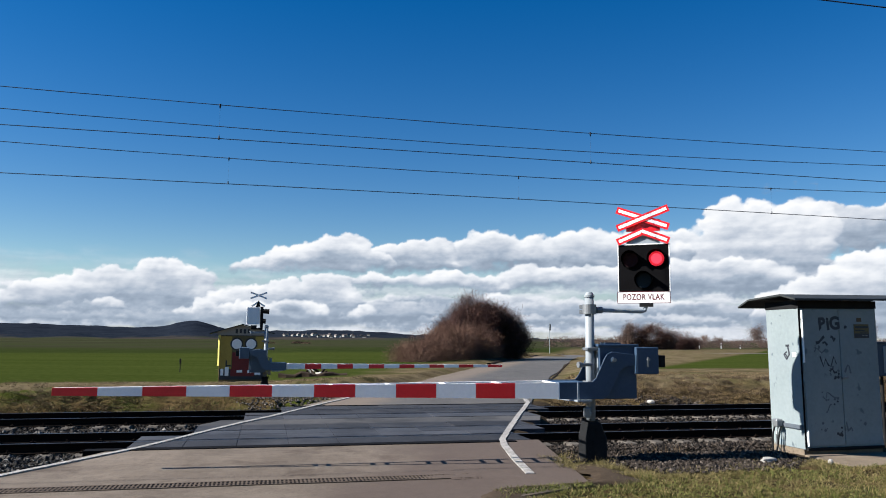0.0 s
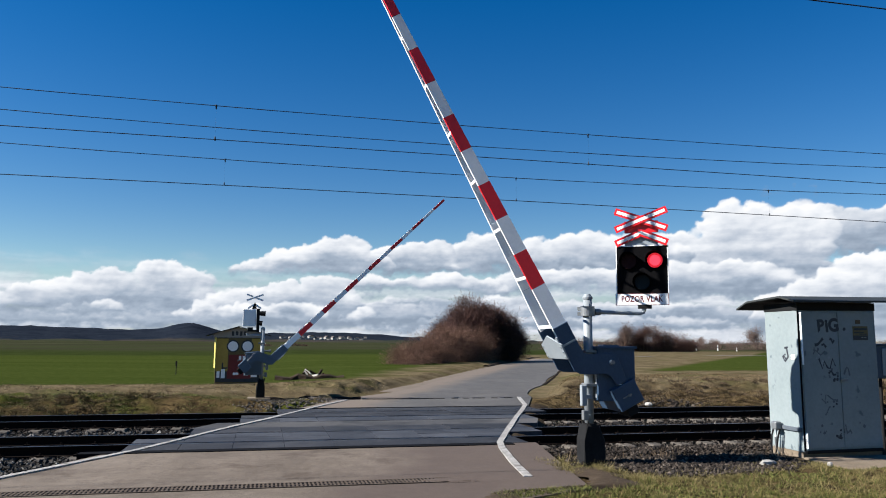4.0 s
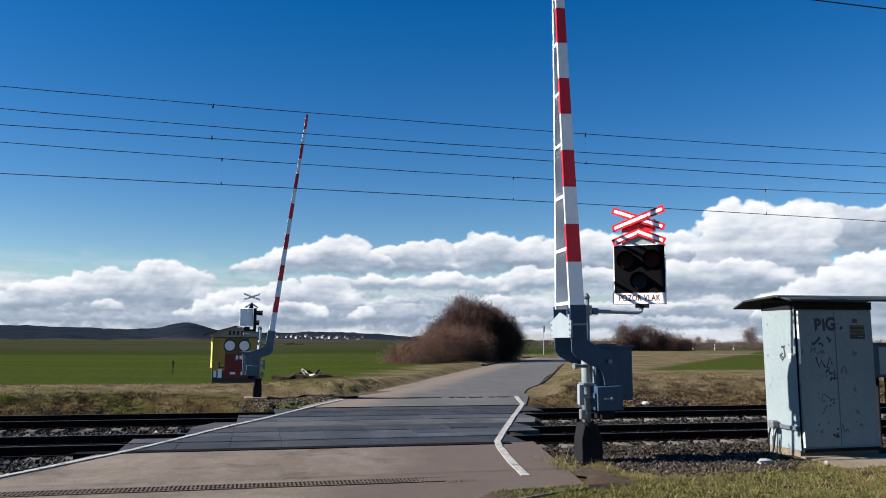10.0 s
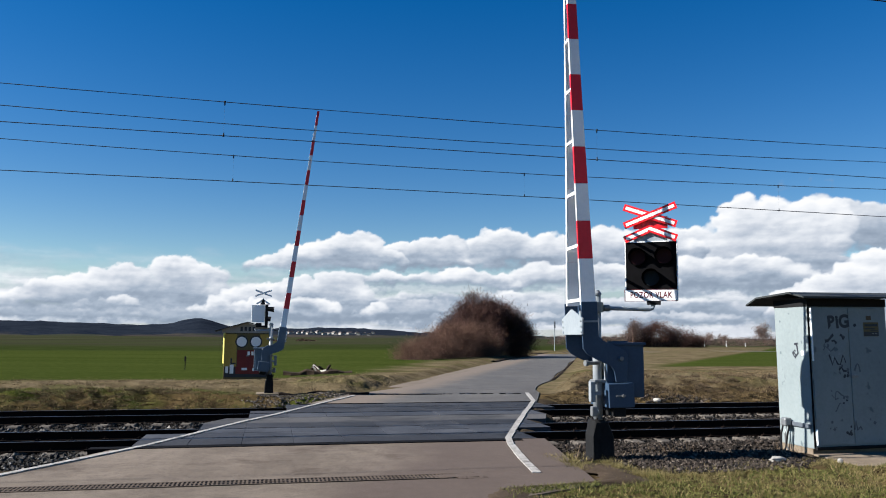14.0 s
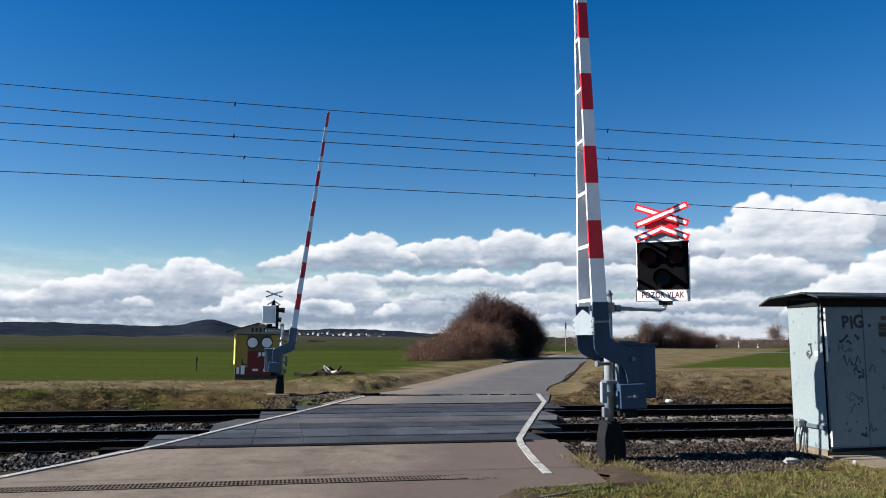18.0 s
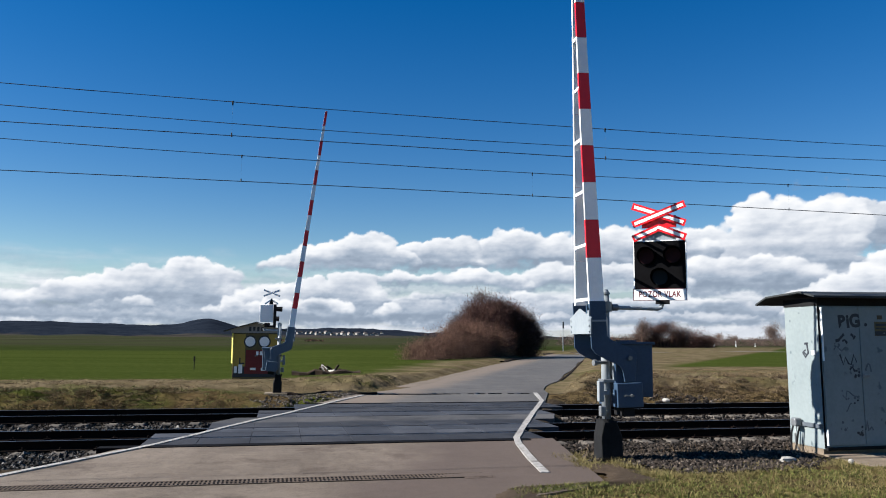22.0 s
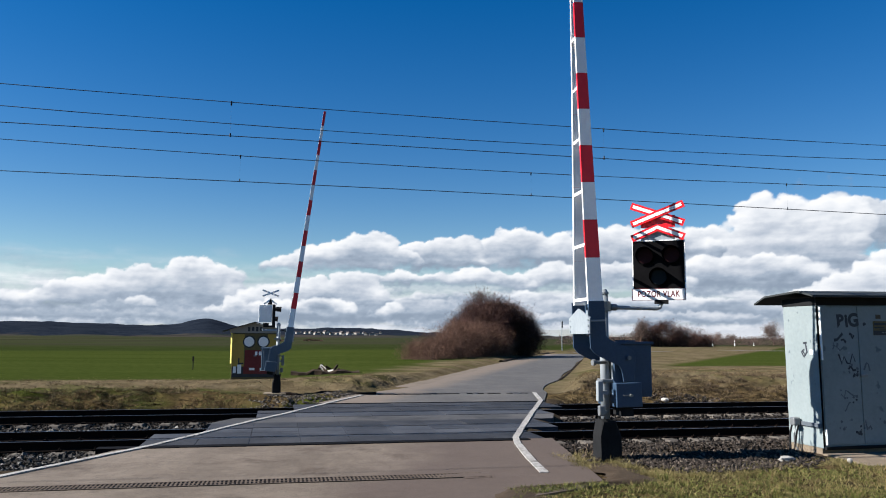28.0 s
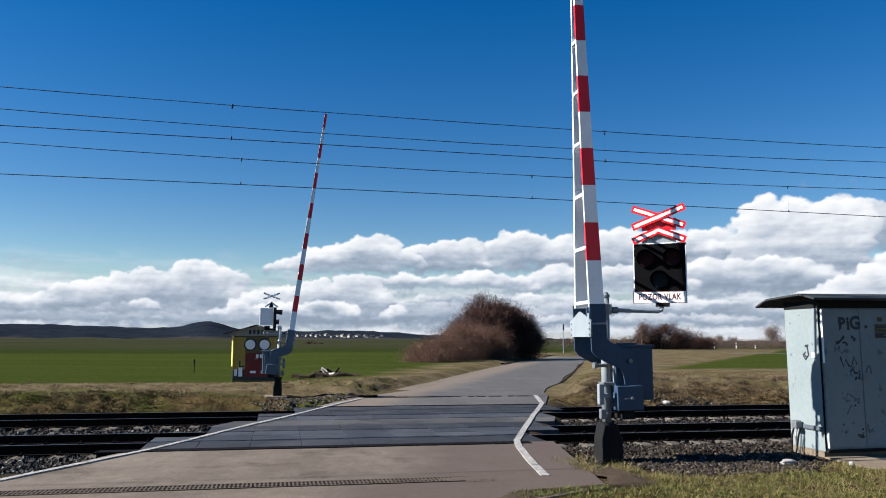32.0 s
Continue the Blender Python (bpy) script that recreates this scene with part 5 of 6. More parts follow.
# ---- distance ----
def hill_line(name, dist, az0, az1, top, depth, label, mat, seed):
    """A long low hill: a ridge sheet that rises from the plain."""
    az = np.radians(np.linspace(az0, az1, 260))
    rows_ = []
    for k, u in enumerate((0.0, 0.35, 0.7, 1.0)):
        r = dist + depth * u
        z = top(np.degrees(az)) * (u ** 0.8) + (0 if k == 0 else 1) * (fbm(np.degrees(az) * 2.5, u * 3 + np.zeros_like(az), 4, seed) - 0.5) * 7 * u
        rows_.append(np.stack([r * np.sin(az), r * np.cos(az), z - 3], -1))
    rows_.append(rows_[-1] + np.array((0, 300, -120.0)))
    v = np.concatenate(rows_).tolist()
    n = len(az)
    f = [(k * n + i, k * n + i + 1, (k + 1) * n + i + 1, (k + 1) * n + i) for k in range(len(rows_) - 1) for i in range(n - 1)]
    me = bpy.data.meshes.new(name)
    me.from_pydata(v, [], f)
    me.materials.append(mat)
    me.polygons.foreach_set("use_smooth", [True] * len(f))
    return tagged(new(name, me), label, "hill", kind="structure")


def far_top(a):
    z = 38 + 12 * smooth(-14, -27, a) + 5 * np.sin(a * 0.6) * 0.5
    z = z + 28 * np.exp(-((a + 18.05) / 1.5) ** 2)
    z = z * (1 - 0.55 * smooth(-8, 4, a)) * (1 - 0.5 * smooth(0, 20, a))
    return z


hill_line("hill", 2300, -60, 60, far_top, 700, "dark wooded hills on the horizon", M["hill"], 31)
# ---- bushes and trees ----
def sprays(count, place, length, width, seed, up=0.6):
    """Thin three-sided twigs as arrays of corners: place(rng, n) gives points and outward ways."""
    rng = np.random.RandomState(seed)
    p, out = place(rng, count)
    d = out + rng.normal(0, 0.55, (count, 3)) + np.array((0, 0, up))
    d /= np.linalg.norm(d, axis=1)[:, None]
    ln = length * rng.uniform(0.5, 1.3, (count, 1))
    side = np.cross(d, rng.normal(0, 1, (count, 3)))
    side /= np.linalg.norm(side, axis=1)[:, None]
    w = width * rng.uniform(0.6, 1.4, (count, 1))
    return np.stack([p - side * w / 2, p + side * w / 2, p + d * ln], 1).reshape(-1, 3)


def tri_mesh(name, corners, material):
    me = bpy.data.meshes.new(name)
    n = len(corners)
    me.vertices.add(n)
    me.vertices.foreach_set("co", np.asarray(corners, dtype=np.float32).ravel())
    me.loops.add(n)
    me.loops.foreach_set("vertex_index", np.arange(n, dtype=np.int32))
    me.polygons.add(n // 3)
    me.polygons.foreach_set("loop_start", np.arange(0, n, 3, dtype=np.int32))
    me.update(calc_edges=True)
    me.materials.append(material)
    return me


def stem_mesh(stems, w, d, h, seed, r, mat):
    rng = random.Random(seed)
    bm = bmesh.new()
    for k in range(stems):
        a, u = rng.uniform(0, 2 * math.pi), math.sqrt(rng.random())
        p = Vector((w * 0.26 * u * math.cos(a) - 0.08 * w, d * 0.42 * u * math.sin(a), -0.15))
        q = Vector((math.cos(a) * u * 0.6, math.sin(a) * u * 0.6, 1.0)).normalized()
        ln, rings = h * rng.uniform(0.5, 0.85), []
        for i in range(4):
            rr = r * (1 - 0.25 * i)
            rings.append([bm.verts.new(p + Vector((rr * math.cos(2.1 * j), rr * math.sin(2.1 * j), 0))) for j in range(3)])
            q = (q + Vector((rng.uniform(-1, 1), rng.uniform(-1, 1), 0.2)) * 0.2).normalized()
            p = p + q * ln / 3
        for x, y in zip(rings, rings[1:]):
            for j in range(3):
                bm.faces.new((x[j], x[(j + 1) % 3], y[(j + 1) % 3], y[j]))
    return mesh_of(bm, "stem", mat)


def bush(m, lobes, count, length, width, seed, label, mat, name="bush", stems=60, r=0.05, category="bush", clump=0.0):
    """A leafless bush or thicket: lobes (x, y, z, rx, ry, rz) filled with twigs, on stems."""
    b = thing(name, m, label, category)
    lobes = np.array(lobes, dtype=float)
    weight = lobes[:, 3] * lobes[:, 5]
    weight = weight / weight.sum()

    def place(rng, n):
        k = rng.choice(len(lobes), n, p=weight)
        v = rng.normal(0, 1, (n, 3))
        v /= np.linalg.norm(v, axis=1)[:, None]
        rad = rng.uniform(0.25, 1.0, (n, 1)) ** 0.6
        lump = 0.62 + 0.72 * fbm(v[:, 0] * 3.0 + k * 5, v[:, 2] * 3.0 + v[:, 1], 4, seed)[:, None]
        p = lobes[k, :3] + v * rad * lump * lobes[k, 3:]
        if clump:
            # twigs gather round the ends of boughs
            kk = rng.randint(0, max(1, n // 110), n)
            p, v = p[kk] + rng.normal(0, clump, (n, 3)), v[kk] + rng.normal(0, 0.35, (n, 3))
        p[:, 2] = np.abs(p[:, 2])
        return p, v
    part("crown", tri_mesh("crown", sprays(count, place, length, width, seed, 0.25 if clump else 0.6), mat), None, b)
    span = lobes[:, 0].max() - lobes[:, 0].min() + lobes[0, 3]
    if stems:
        part("stem", stem_mesh(stems, span, lobes[0, 4] * 1.6, (lobes[:, 2] + lobes[:, 5]).max() * 0.75, seed, r, M["twig"]), None, b)
    return b


bush(pose(3.2, 76.0, -0.3), ((-0.9, -2.0, 2.5, 2.7, 2.6, 2.8), (-0.3, 0.4, 3.6, 2.4, 2.6, 2.8), (1.5, 1.6, 3.3, 2.4, 2.4, 2.8), (3.0, 2.6, 2.7, 2.1, 2.4, 2.5), (4.0, 3.6, 1.8, 1.6, 2.2, 2.2), (-2.6, -5.5, 1.7, 2.0, 2.4, 2.2)),
     150000, 0.42, 0.026, 5, "large leafless dark reddish bush beside the road", M["twigs_dark"], stems=110, r=0.07, clump=0.36)
bush(pose(-1.0, 64.0, -0.25), ((-1.7, -4.4, 0.5, 1.5, 2.0, 1.2), (-0.2, -1.0, 1.0, 2.0, 2.2, 1.6), (1.6, 3.6, 1.5, 2.3, 2.3, 2.1), (3.6, 7.5, 1.4, 2.4, 1.8, 2.0)),
     120000, 0.28, 0.015, 7, "low sunlit reddish tan shrubs along the road", M["twigs"], "shrub", 70, 0.03, "shrub", clump=0.34)
bush(pose(45.5, 168.0, -0.3), ((0, 0, 2.6, 3.8, 3.0, 3.3), (-4.2, 0, 2.2, 2.4, 2.5, 2.8), (4.8, 0, 2.0, 3.2, 2.5, 2.3), (8.0, 0, 1.2, 2.5, 2.0, 1.5)), 60000, 0.5, 0.036, 6, "brown leafless thicket across the field", M["twigs_dark"], stems=60, r=0.1, clump=0.5)
bush(pose(-11.4, 40.3, 0.0), ((0, 0, 0.35, 0.3, 0.3, 0.4),), 120, 0.5, 0.02, 16, "small dry weed at the field's edge", M["weed"], "weed", 4, 0.012, "weed")


def bare_tree(m, h, w, seed, label):
    t = thing("tree", m, label, "tree", "trees on the horizon")
    rng = random.Random(seed)
    bm = bmesh.new()
    tips = []

    def limb(p, q, ln, rr, level):
        pts = [Vector(p)]
        for k in range(3):
            q = (q + Vector((rng.uniform(-1, 1), rng.uniform(-1, 1), rng.uniform(-0.2, 0.6))) * 0.2).normalized()
            pts.append(pts[-1] + q * ln / 3)
        for k in range(3):
            tube(bm, pts[k], pts[k + 1], rr * (1 - 0.22 * k), rr * (0.78 - 0.22 * k), n=5, caps=False)
        tips.append(pts[-1])
        if level < 2:
            for k in range(5):
                a = rng.uniform(0, 2 * math.pi)
                limb(pts[rng.choice((1, 2, 3))], (q + Vector((math.cos(a), math.sin(a), 0.3)) * 0.9).normalized(), ln * rng.uniform(0.45, 0.65), rr * 0.45, level + 1)
    limb((0, 0, -0.3), Vector((0, 0, 1)), h * 0.5, h * 0.035, 0)
    part("trunk", bm, M["twig"], t)
    tp_ = np.array([tuple(p) for p in tips])

    def place(r, n):
        k = r.choice(len(tp_), n)
        v = r.normal(0, 1, (n, 3))
        v /= np.linalg.norm(v, axis=1)[:, None]
        return tp_[k] + v * w * 0.26 * r.rand(n, 1), v
    part("crown", tri_mesh("crown", sprays(5000, place, h * 0.09, h * 0.006, seed), M["twigs_far"]), None, t)
    return t


for k, (x, y, h) in enumerate(((91.5, 215, 5.0), (39.5, 165.4, 6.8), (80.0, 240, 5.0), (84.5, 238, 4.6), (96, 235, 7.5), (106.0, 200, 10.0), (101, 208, 8.5), (120, 260, 8.0), (135, 280, 9.0))):
    bare_tree(pose(x, y, -0.3, 0, 0, 40 * k), h, h * 0.9, 20 + k, "bare dark tree far across the fields")
hedge = bush(pose(95.0, 225.0, -0.3), tuple((x, (x * 0.37) % 6, 0.9 + (x * 0.13) % 0.8, 7, 3, 2.2) for x in range(-60, 80, 8)), 60000, 0.7, 0.06, 9,
             "low brown hedge along the horizon", M["twigs_far"], "hedge", 0, 0.1, "hedge")
for x, y, size in ((-57.0, 300.0, 1.0), (-70.0, 305.0, 0.6)):
    bush(pose(x, y, -0.3), ((0, 0, 0.4 * size, 2.8 * size, 1.5, 0.9 * size), (3.2 * size, 0.5, 0.3 * size, 2.4 * size, 1.5, 0.7 * size)), 1500, 0.6, 0.08, 12, "dark distant scrub beyond the green field", M["twigs_dark"], "scrub", 6, 0.05, "scrub")
# ---- clouds ----
CLOUDS = []


def bank(bright, base, bearings, heights):
    """A bank of cloud: brightness, height of its base, and its upper outline, in degrees."""
    CLOUDS.append((bright, base, np.array(bearings), np.array(heights)))


bank(0.55, 1.0, (-38, -31.6, -24.8, -16.6, -9.3, -0.9, 7.4, 15.4, 22.8, 28.4, 35.2), (1.5, 2.06, 2.07, 2.54, 2.8, 3.03, 2.74, 3.02, 2.56, 2.79, 2.32))
bank(0.72, 6.1, (24.4, 25.7, 26.5, 27.5, 28.7, 31, 33.3), (8.84, 9.85, 9.53, 8.79, 8.91, 9.16, 8.42))
bank(0.97, 3.3, (15.1, 15.9, 17.1, 18.2, 19, 19.8, 20.5, 21.1, 21.6, 22.1, 22.6, 23.2, 23.9, 24.8, 25.7, 26.4, 27.2), (7.7, 8.04, 7.96, 8.15, 8.52, 9.19, 9.93, 10.29, 10.1, 9.61, 9.8, 9.87, 9.6, 9.43, 9.85, 9.46, 8.6))
bank(0.9, 5.1, (6.8, 7.5, 8.3, 9.3, 10.6, 11.3, 12.8, 14, 15.2, 16.1, 17.3), (6.7, 7.91, 7.6, 7.88, 8.23, 8.34, 7.97, 8.14, 8.19, 7.99, 7.31))
bank(0.92, 5.3, (0.1, 1, 2.1, 3.3, 4.3, 5.2, 6, 6.9, 7.6, 8.3), (6.71, 7.22, 7.94, 8.19, 8.31, 8.01, 7.59, 7.87, 7.86, 7.1))
bank(0.86, 5.3, (-5.6, -4.4, -3.5, -2.6, -1.4, 0.1, 0.6, 1), (6.64, 7, 7.18, 7.57, 7.67, 7.64, 7.05, 6.37))
bank(0.9, 5.0, (-16.2, -15.6, -14.9, -13.5, -12.1, -11.6, -9.8, -8.6, -7.8, -7.1, -6.1, -5.1, -4.1), (4.22, 4.97, 5.57, 6.03, 6.28, 6.75, 6.97, 7.5, 8.07, 7.96, 7.3, 6.9, 6.24))
bank(0.86, 1.8, (-36.4, -33.5, -31.6, -30, -28.5, -26.7, -25.3, -23.9, -23.1, -22.6, -21.3, -20.2, -19.2, -18.8, -18, -17.2), (2.59, 3.07, 2.97, 2.92, 3.69, 4.11, 4.37, 4.9, 5.05, 4.76, 5.09, 5.77, 5.61, 5.19, 5.38, 5))
bank(0.86, 3.6, (14.7, 16.1, 17.8, 19.3, 21.1, 22.9, 24.3, 25.3), (5.04, 5.66, 6.02, 5.74, 6.08, 5.75, 5.43, 4.72))
bank(0.9, 3.7, (3.3, 4.3, 5.7, 6.5, 7.5, 9.1, 10.9, 12.7, 14.7, 15.8), (4.53, 5.04, 5.54, 5.91, 5.66, 5.44, 5.75, 5.4, 5.2, 4.54))
bank(0.9, 3.7, (-9.8, -8.1, -6.8, -5, -3.4, -0.9, 0.7, 2.4, 4.1, 5.2), (4.21, 4.91, 4.68, 5.01, 4.78, 5.1, 5.28, 4.95, 4.7, 4.2))
bank(0.92, 2.1, (-17.2, -16.5, -15.4, -13.4, -12.2, -10.9, -9.7, -7.7, -7.2, -6.5), (2.45, 3.39, 3.79, 4.05, 4.24, 4.48, 4.71, 5, 4.59, 3.89))
bank(0.98, 0.6, (23.2, 24.6, 25.6, 26.3, 27.6, 28.8, 30.8, 33.1), (3.25, 3.98, 4.67, 5.06, 5.56, 6.06, 6.31, 5.3))
bank(0.82, 1.8, (-26, -25.6, -24.3, -23.2, -23), (1.96, 2.51, 2.66, 2.97, 2.5))
bank(0.88, 1.6, (-18.4, -18, -17.6, -16.9, -15.8, -14.6, -12.6, -11, -9.3, -8), (1.58, 2.31, 2.72, 3.06, 2.68, 2.95, 2.66, 3.02, 2.8, 2.2))
bank(0.86, 2.7, (-5.1, -4.6, -3.8, -1.4, 1.2, 3.5, 5.8, 7.4), (2.86, 3.16, 3.43, 3.41, 3.34, 3.61, 3.37, 3.08))
bank(0.9, 1.6, (-7.2, -6.7, -5.6, -4.5, -4.1), (1.75, 2.3, 2.65, 2.45, 1.95))
bank(0.8, 2.1, (6.6, 8.3, 10.7, 13.1, 15.4, 18.1, 20.3), (2.33, 2.95, 3.2, 2.95, 3.26, 3, 2.7))
bank(0.75, 1.2, (-2.6, -0.9, 2.4, 5.8, 9.1, 12.3, 16.2, 20.3), (1.38, 1.99, 1.85, 2.12, 1.88, 2.22, 2.05, 1.88))
bank(0.4, 10.2, (22.9, 23.8, 24.9, 25.9, 26.4), (10.47, 11.17, 11.31, 10.77, 10.28))


def blur(A, n):
    """A soft copy of a grid, by two passes of a running mean each way."""
    for axis in (0, 1, 0, 1):
        P = np.concatenate([np.repeat(A.take([0], axis), n, axis), A, np.repeat(A.take([-1], axis), n, axis)], axis)
        C = np.cumsum(P, axis)
        C = np.concatenate([np.zeros_like(C.take([0], axis)), C], axis)
        m = A.shape[axis]
        A = (C.take(range(2 * n + 1, 2 * n + 1 + m), axis) - C.take(range(m), axis)) / (2 * n + 1)
    return A


def cloud_fields(AZ, EL):
    """Cover and brightness of the cloud banks over a grid of bearings and heights."""
    rng = np.random.RandomState(7)
    wx = (fbm(AZ * 0.9, EL * 1.2, 3, 41) - 0.5) * 0.9 + (fbm(AZ * 3.2, EL * 4.0, 4, 43) - 0.5) * 0.5
    wy = (fbm(AZ * 0.9 + 50, EL * 1.2, 3, 42) - 0.5) * 0.5 + (fbm(AZ * 3.2 + 80, EL * 4.0, 4, 44) - 0.5) * 0.4
    X, Y = AZ + wx, EL + wy
    az1 = AZ[0]
    broad = fbm(AZ * 0.45, EL * 1.3, 4, 57) - 0.5
    layer = fbm(AZ * 0.16 + wx * 0.3, EL * 1.9 + wy * 0.6, 4, 59) - 0.5
    grain = fbm(AZ * 1.5, EL * 2.8, 5, 58, 0.6) - 0.5
    # a pale streaky veil low over the horizon lies behind the banks
    cover = np.clip((0.92 + 0.9 * layer) * (1 - smooth(2.2, 6.2, EL + 2.2 * broad)), 0, 1)
    shade = np.clip(0.62 + 0.7 * layer + 0.2 * grain, 0.2, 0.9)
    for bright, base, xs_, ys_ in CLOUDS:
        puffs = []
        for k in range(len(xs_) - 1):
            n = max(1, int(abs(xs_[k + 1] - xs_[k]) / 0.5))
            for i in range(n):
                u = (i + rng.rand()) / n
                x, top = xs_[k] + u * (xs_[k + 1] - xs_[k]), ys_[k] + u * (ys_[k + 1] - ys_[k]) - 0.12
                y = top
                while y > base - 0.1:
                    r = min(rng.uniform(0.3, 0.95), 0.3 + 0.35 * (top - base))
                    puffs.append((x + rng.uniform(-0.3, 0.3), y - r * 0.85, r))
                    y -= r * rng.uniform(0.7, 1.2)
        H = np.zeros_like(AZ)
        for x, y, r in puffs:
            i0, i1 = np.searchsorted(az1, (x - 1.6 * r - 1.2, x + 1.6 * r + 1.2))
            if i1 <= i0:
                continue
            d2 = (((X[:, i0:i1] - x) / 1.5) ** 2 + (Y[:, i0:i1] - y) ** 2) / (r * r)
            H[:, i0:i1] = np.maximum(H[:, i0:i1], r * np.sqrt(np.clip(1.05 - d2, 0, 1)))
        soft, wide = blur(H, 2), blur(H, 10)
        gy, gx = np.gradient(soft, EL[:, 0], az1)
        hy, hx = np.gradient(wide, EL[:, 0], az1)
        relief = np.clip(0.17 * (gx * 0.6 - gy * 0.8) + 0.34 * (hx * 0.45 - hy * 0.9), -0.45, 0.55)
        order = np.argsort(xs_)
        top_here = np.interp(az1, xs_[order], ys_[order])[None, :]
        rise = (EL + wy * 0.6 + 0.9 * broad - base) / np.maximum(top_here - base, 0.9)
        s = bright * (0.34 + 0.5 * smooth(0.0, 0.95, rise)) + 0.6 * relief + 0.2 * grain + 0.3 * layer + 0.22 * broad
        fade = smooth(base - 0.45, base + 0.5, EL + wy * 1.2 + 1.3 * broad)
        a = smooth(0.03, 0.42, H * 0.4 + soft * 0.6) * fade
        if bright < 0.5:
            a = a * 0.3 * smooth(-0.1, 0.15, grain + broad)
        s = np.clip(s, 0.26, 1.0)
        under = cover * (1 - a)
        shade = (shade * under + s * a) / np.maximum(under + a, 1e-3)
        cover = under + a
    return cover, shade


def cloud_dome(radius):
    az = np.concatenate([np.arange(-180, -40, 2.0), np.arange(-40, 40, 0.06), np.arange(40, 180.1, 2.0)])
    el = np.concatenate([np.arange(-0.6, 13.5, 0.06), [14.5, 16.0]])
    AZ, EL = np.meshgrid(az, el)
    cover, shade = cloud_fields(AZ, EL)
    # round the rest of the sky goes a plain bank of the same kind
    outer = smooth(36, 44, np.abs(AZ))
    cover = cover * (1 - outer) + outer * 0.25 * (1 - smooth(2, 7, EL + 3 * (fbm(AZ * 0.1, EL * 0.2, 3, 61) - 0.5))) * 0.8
    shade = shade * (1 - outer) + outer * 0.5
    cover[-2:] = 0
    a, e = np.radians(AZ), np.radians(EL)
    v = np.stack([radius * np.sin(a) * np.cos(e), radius * np.cos(a) * np.cos(e), radius * np.sin(e)], -1).reshape(-1, 3)
    nx = len(az)
    i = (np.arange(len(el) - 1)[:, None] * nx + np.arange(nx - 1)[None, :]).ravel()
    f = np.stack([i, i + nx, i + nx + 1, i + 1], -1)
    me = bpy.data.meshes.new("clouds")
    me.vertices.add(len(v))
    me.vertices.foreach_set("co", v.astype(np.float32).ravel())
    me.loops.add(f.size)
    me.loops.foreach_set("vertex_index", f.ravel().astype(np.int32))
    me.polygons.add(len(f))
    me.polygons.foreach_set("loop_start", np.arange(0, f.size, 4, dtype=np.int32))
    me.update(calc_edges=True)
    for name, values in (("cover", cover), ("shade", shade)):
        at = me.attributes.new(name, "FLOAT", "POINT")
        at.data.foreach_set("value", np.clip(values, 0, 1).astype(np.float32).ravel())
    n = Nodes("cloud")
    t = n.t
    out = t.nodes["Material Output"]
    t.nodes.remove(n.bsdf)
    ca, sa = n.add("ShaderNodeAttribute"), n.add("ShaderNodeAttribute")
    ca.attribute_name, sa.attribute_name = "cover", "shade"
    col = n.ramp(sa.outputs["Fac"], (0.2, (0.22, 0.28, 0.37)), (0.42, (0.36, 0.43, 0.53)), (0.62, (0.55, 0.6, 0.68)), (0.84, (0.77, 0.8, 0.85)), (1.0, (0.9, 0.91, 0.93)))
    em = n.add("ShaderNodeEmission", Strength=0.42)
    n.link(col, em.inputs["Color"])
    tr = n.add("ShaderNodeBsdfTransparent")
    mx = n.add("ShaderNodeMixShader")
    n.link(ca.outputs["Fac"], mx.inputs[0])
    n.link(tr.outputs[0], mx.inputs[1])
    n.link(em.outputs[0], mx.inputs[2])
    n.link(mx.outputs[0], out.inputs["Surface"])
    me.materials.append(n.mat)
    return tagged(new("clouds", me), "bank of white cumulus clouds over the horizon", "clouds", kind="structure")


clouds = cloud_dome(4600.0)
# ---- stones and grass ----
def field_of(count, seed, s0, s1, q0, q1, keep):
    """Random places on a stretch of the plan, where keep(s, q, rng) holds."""
    rng = np.random.RandomState(seed)
    s, q = rng.uniform(s0, s1, count), rng.uniform(q0, q1, count)
    k = keep(s, q, rng)
    return s[k], q[k], rng


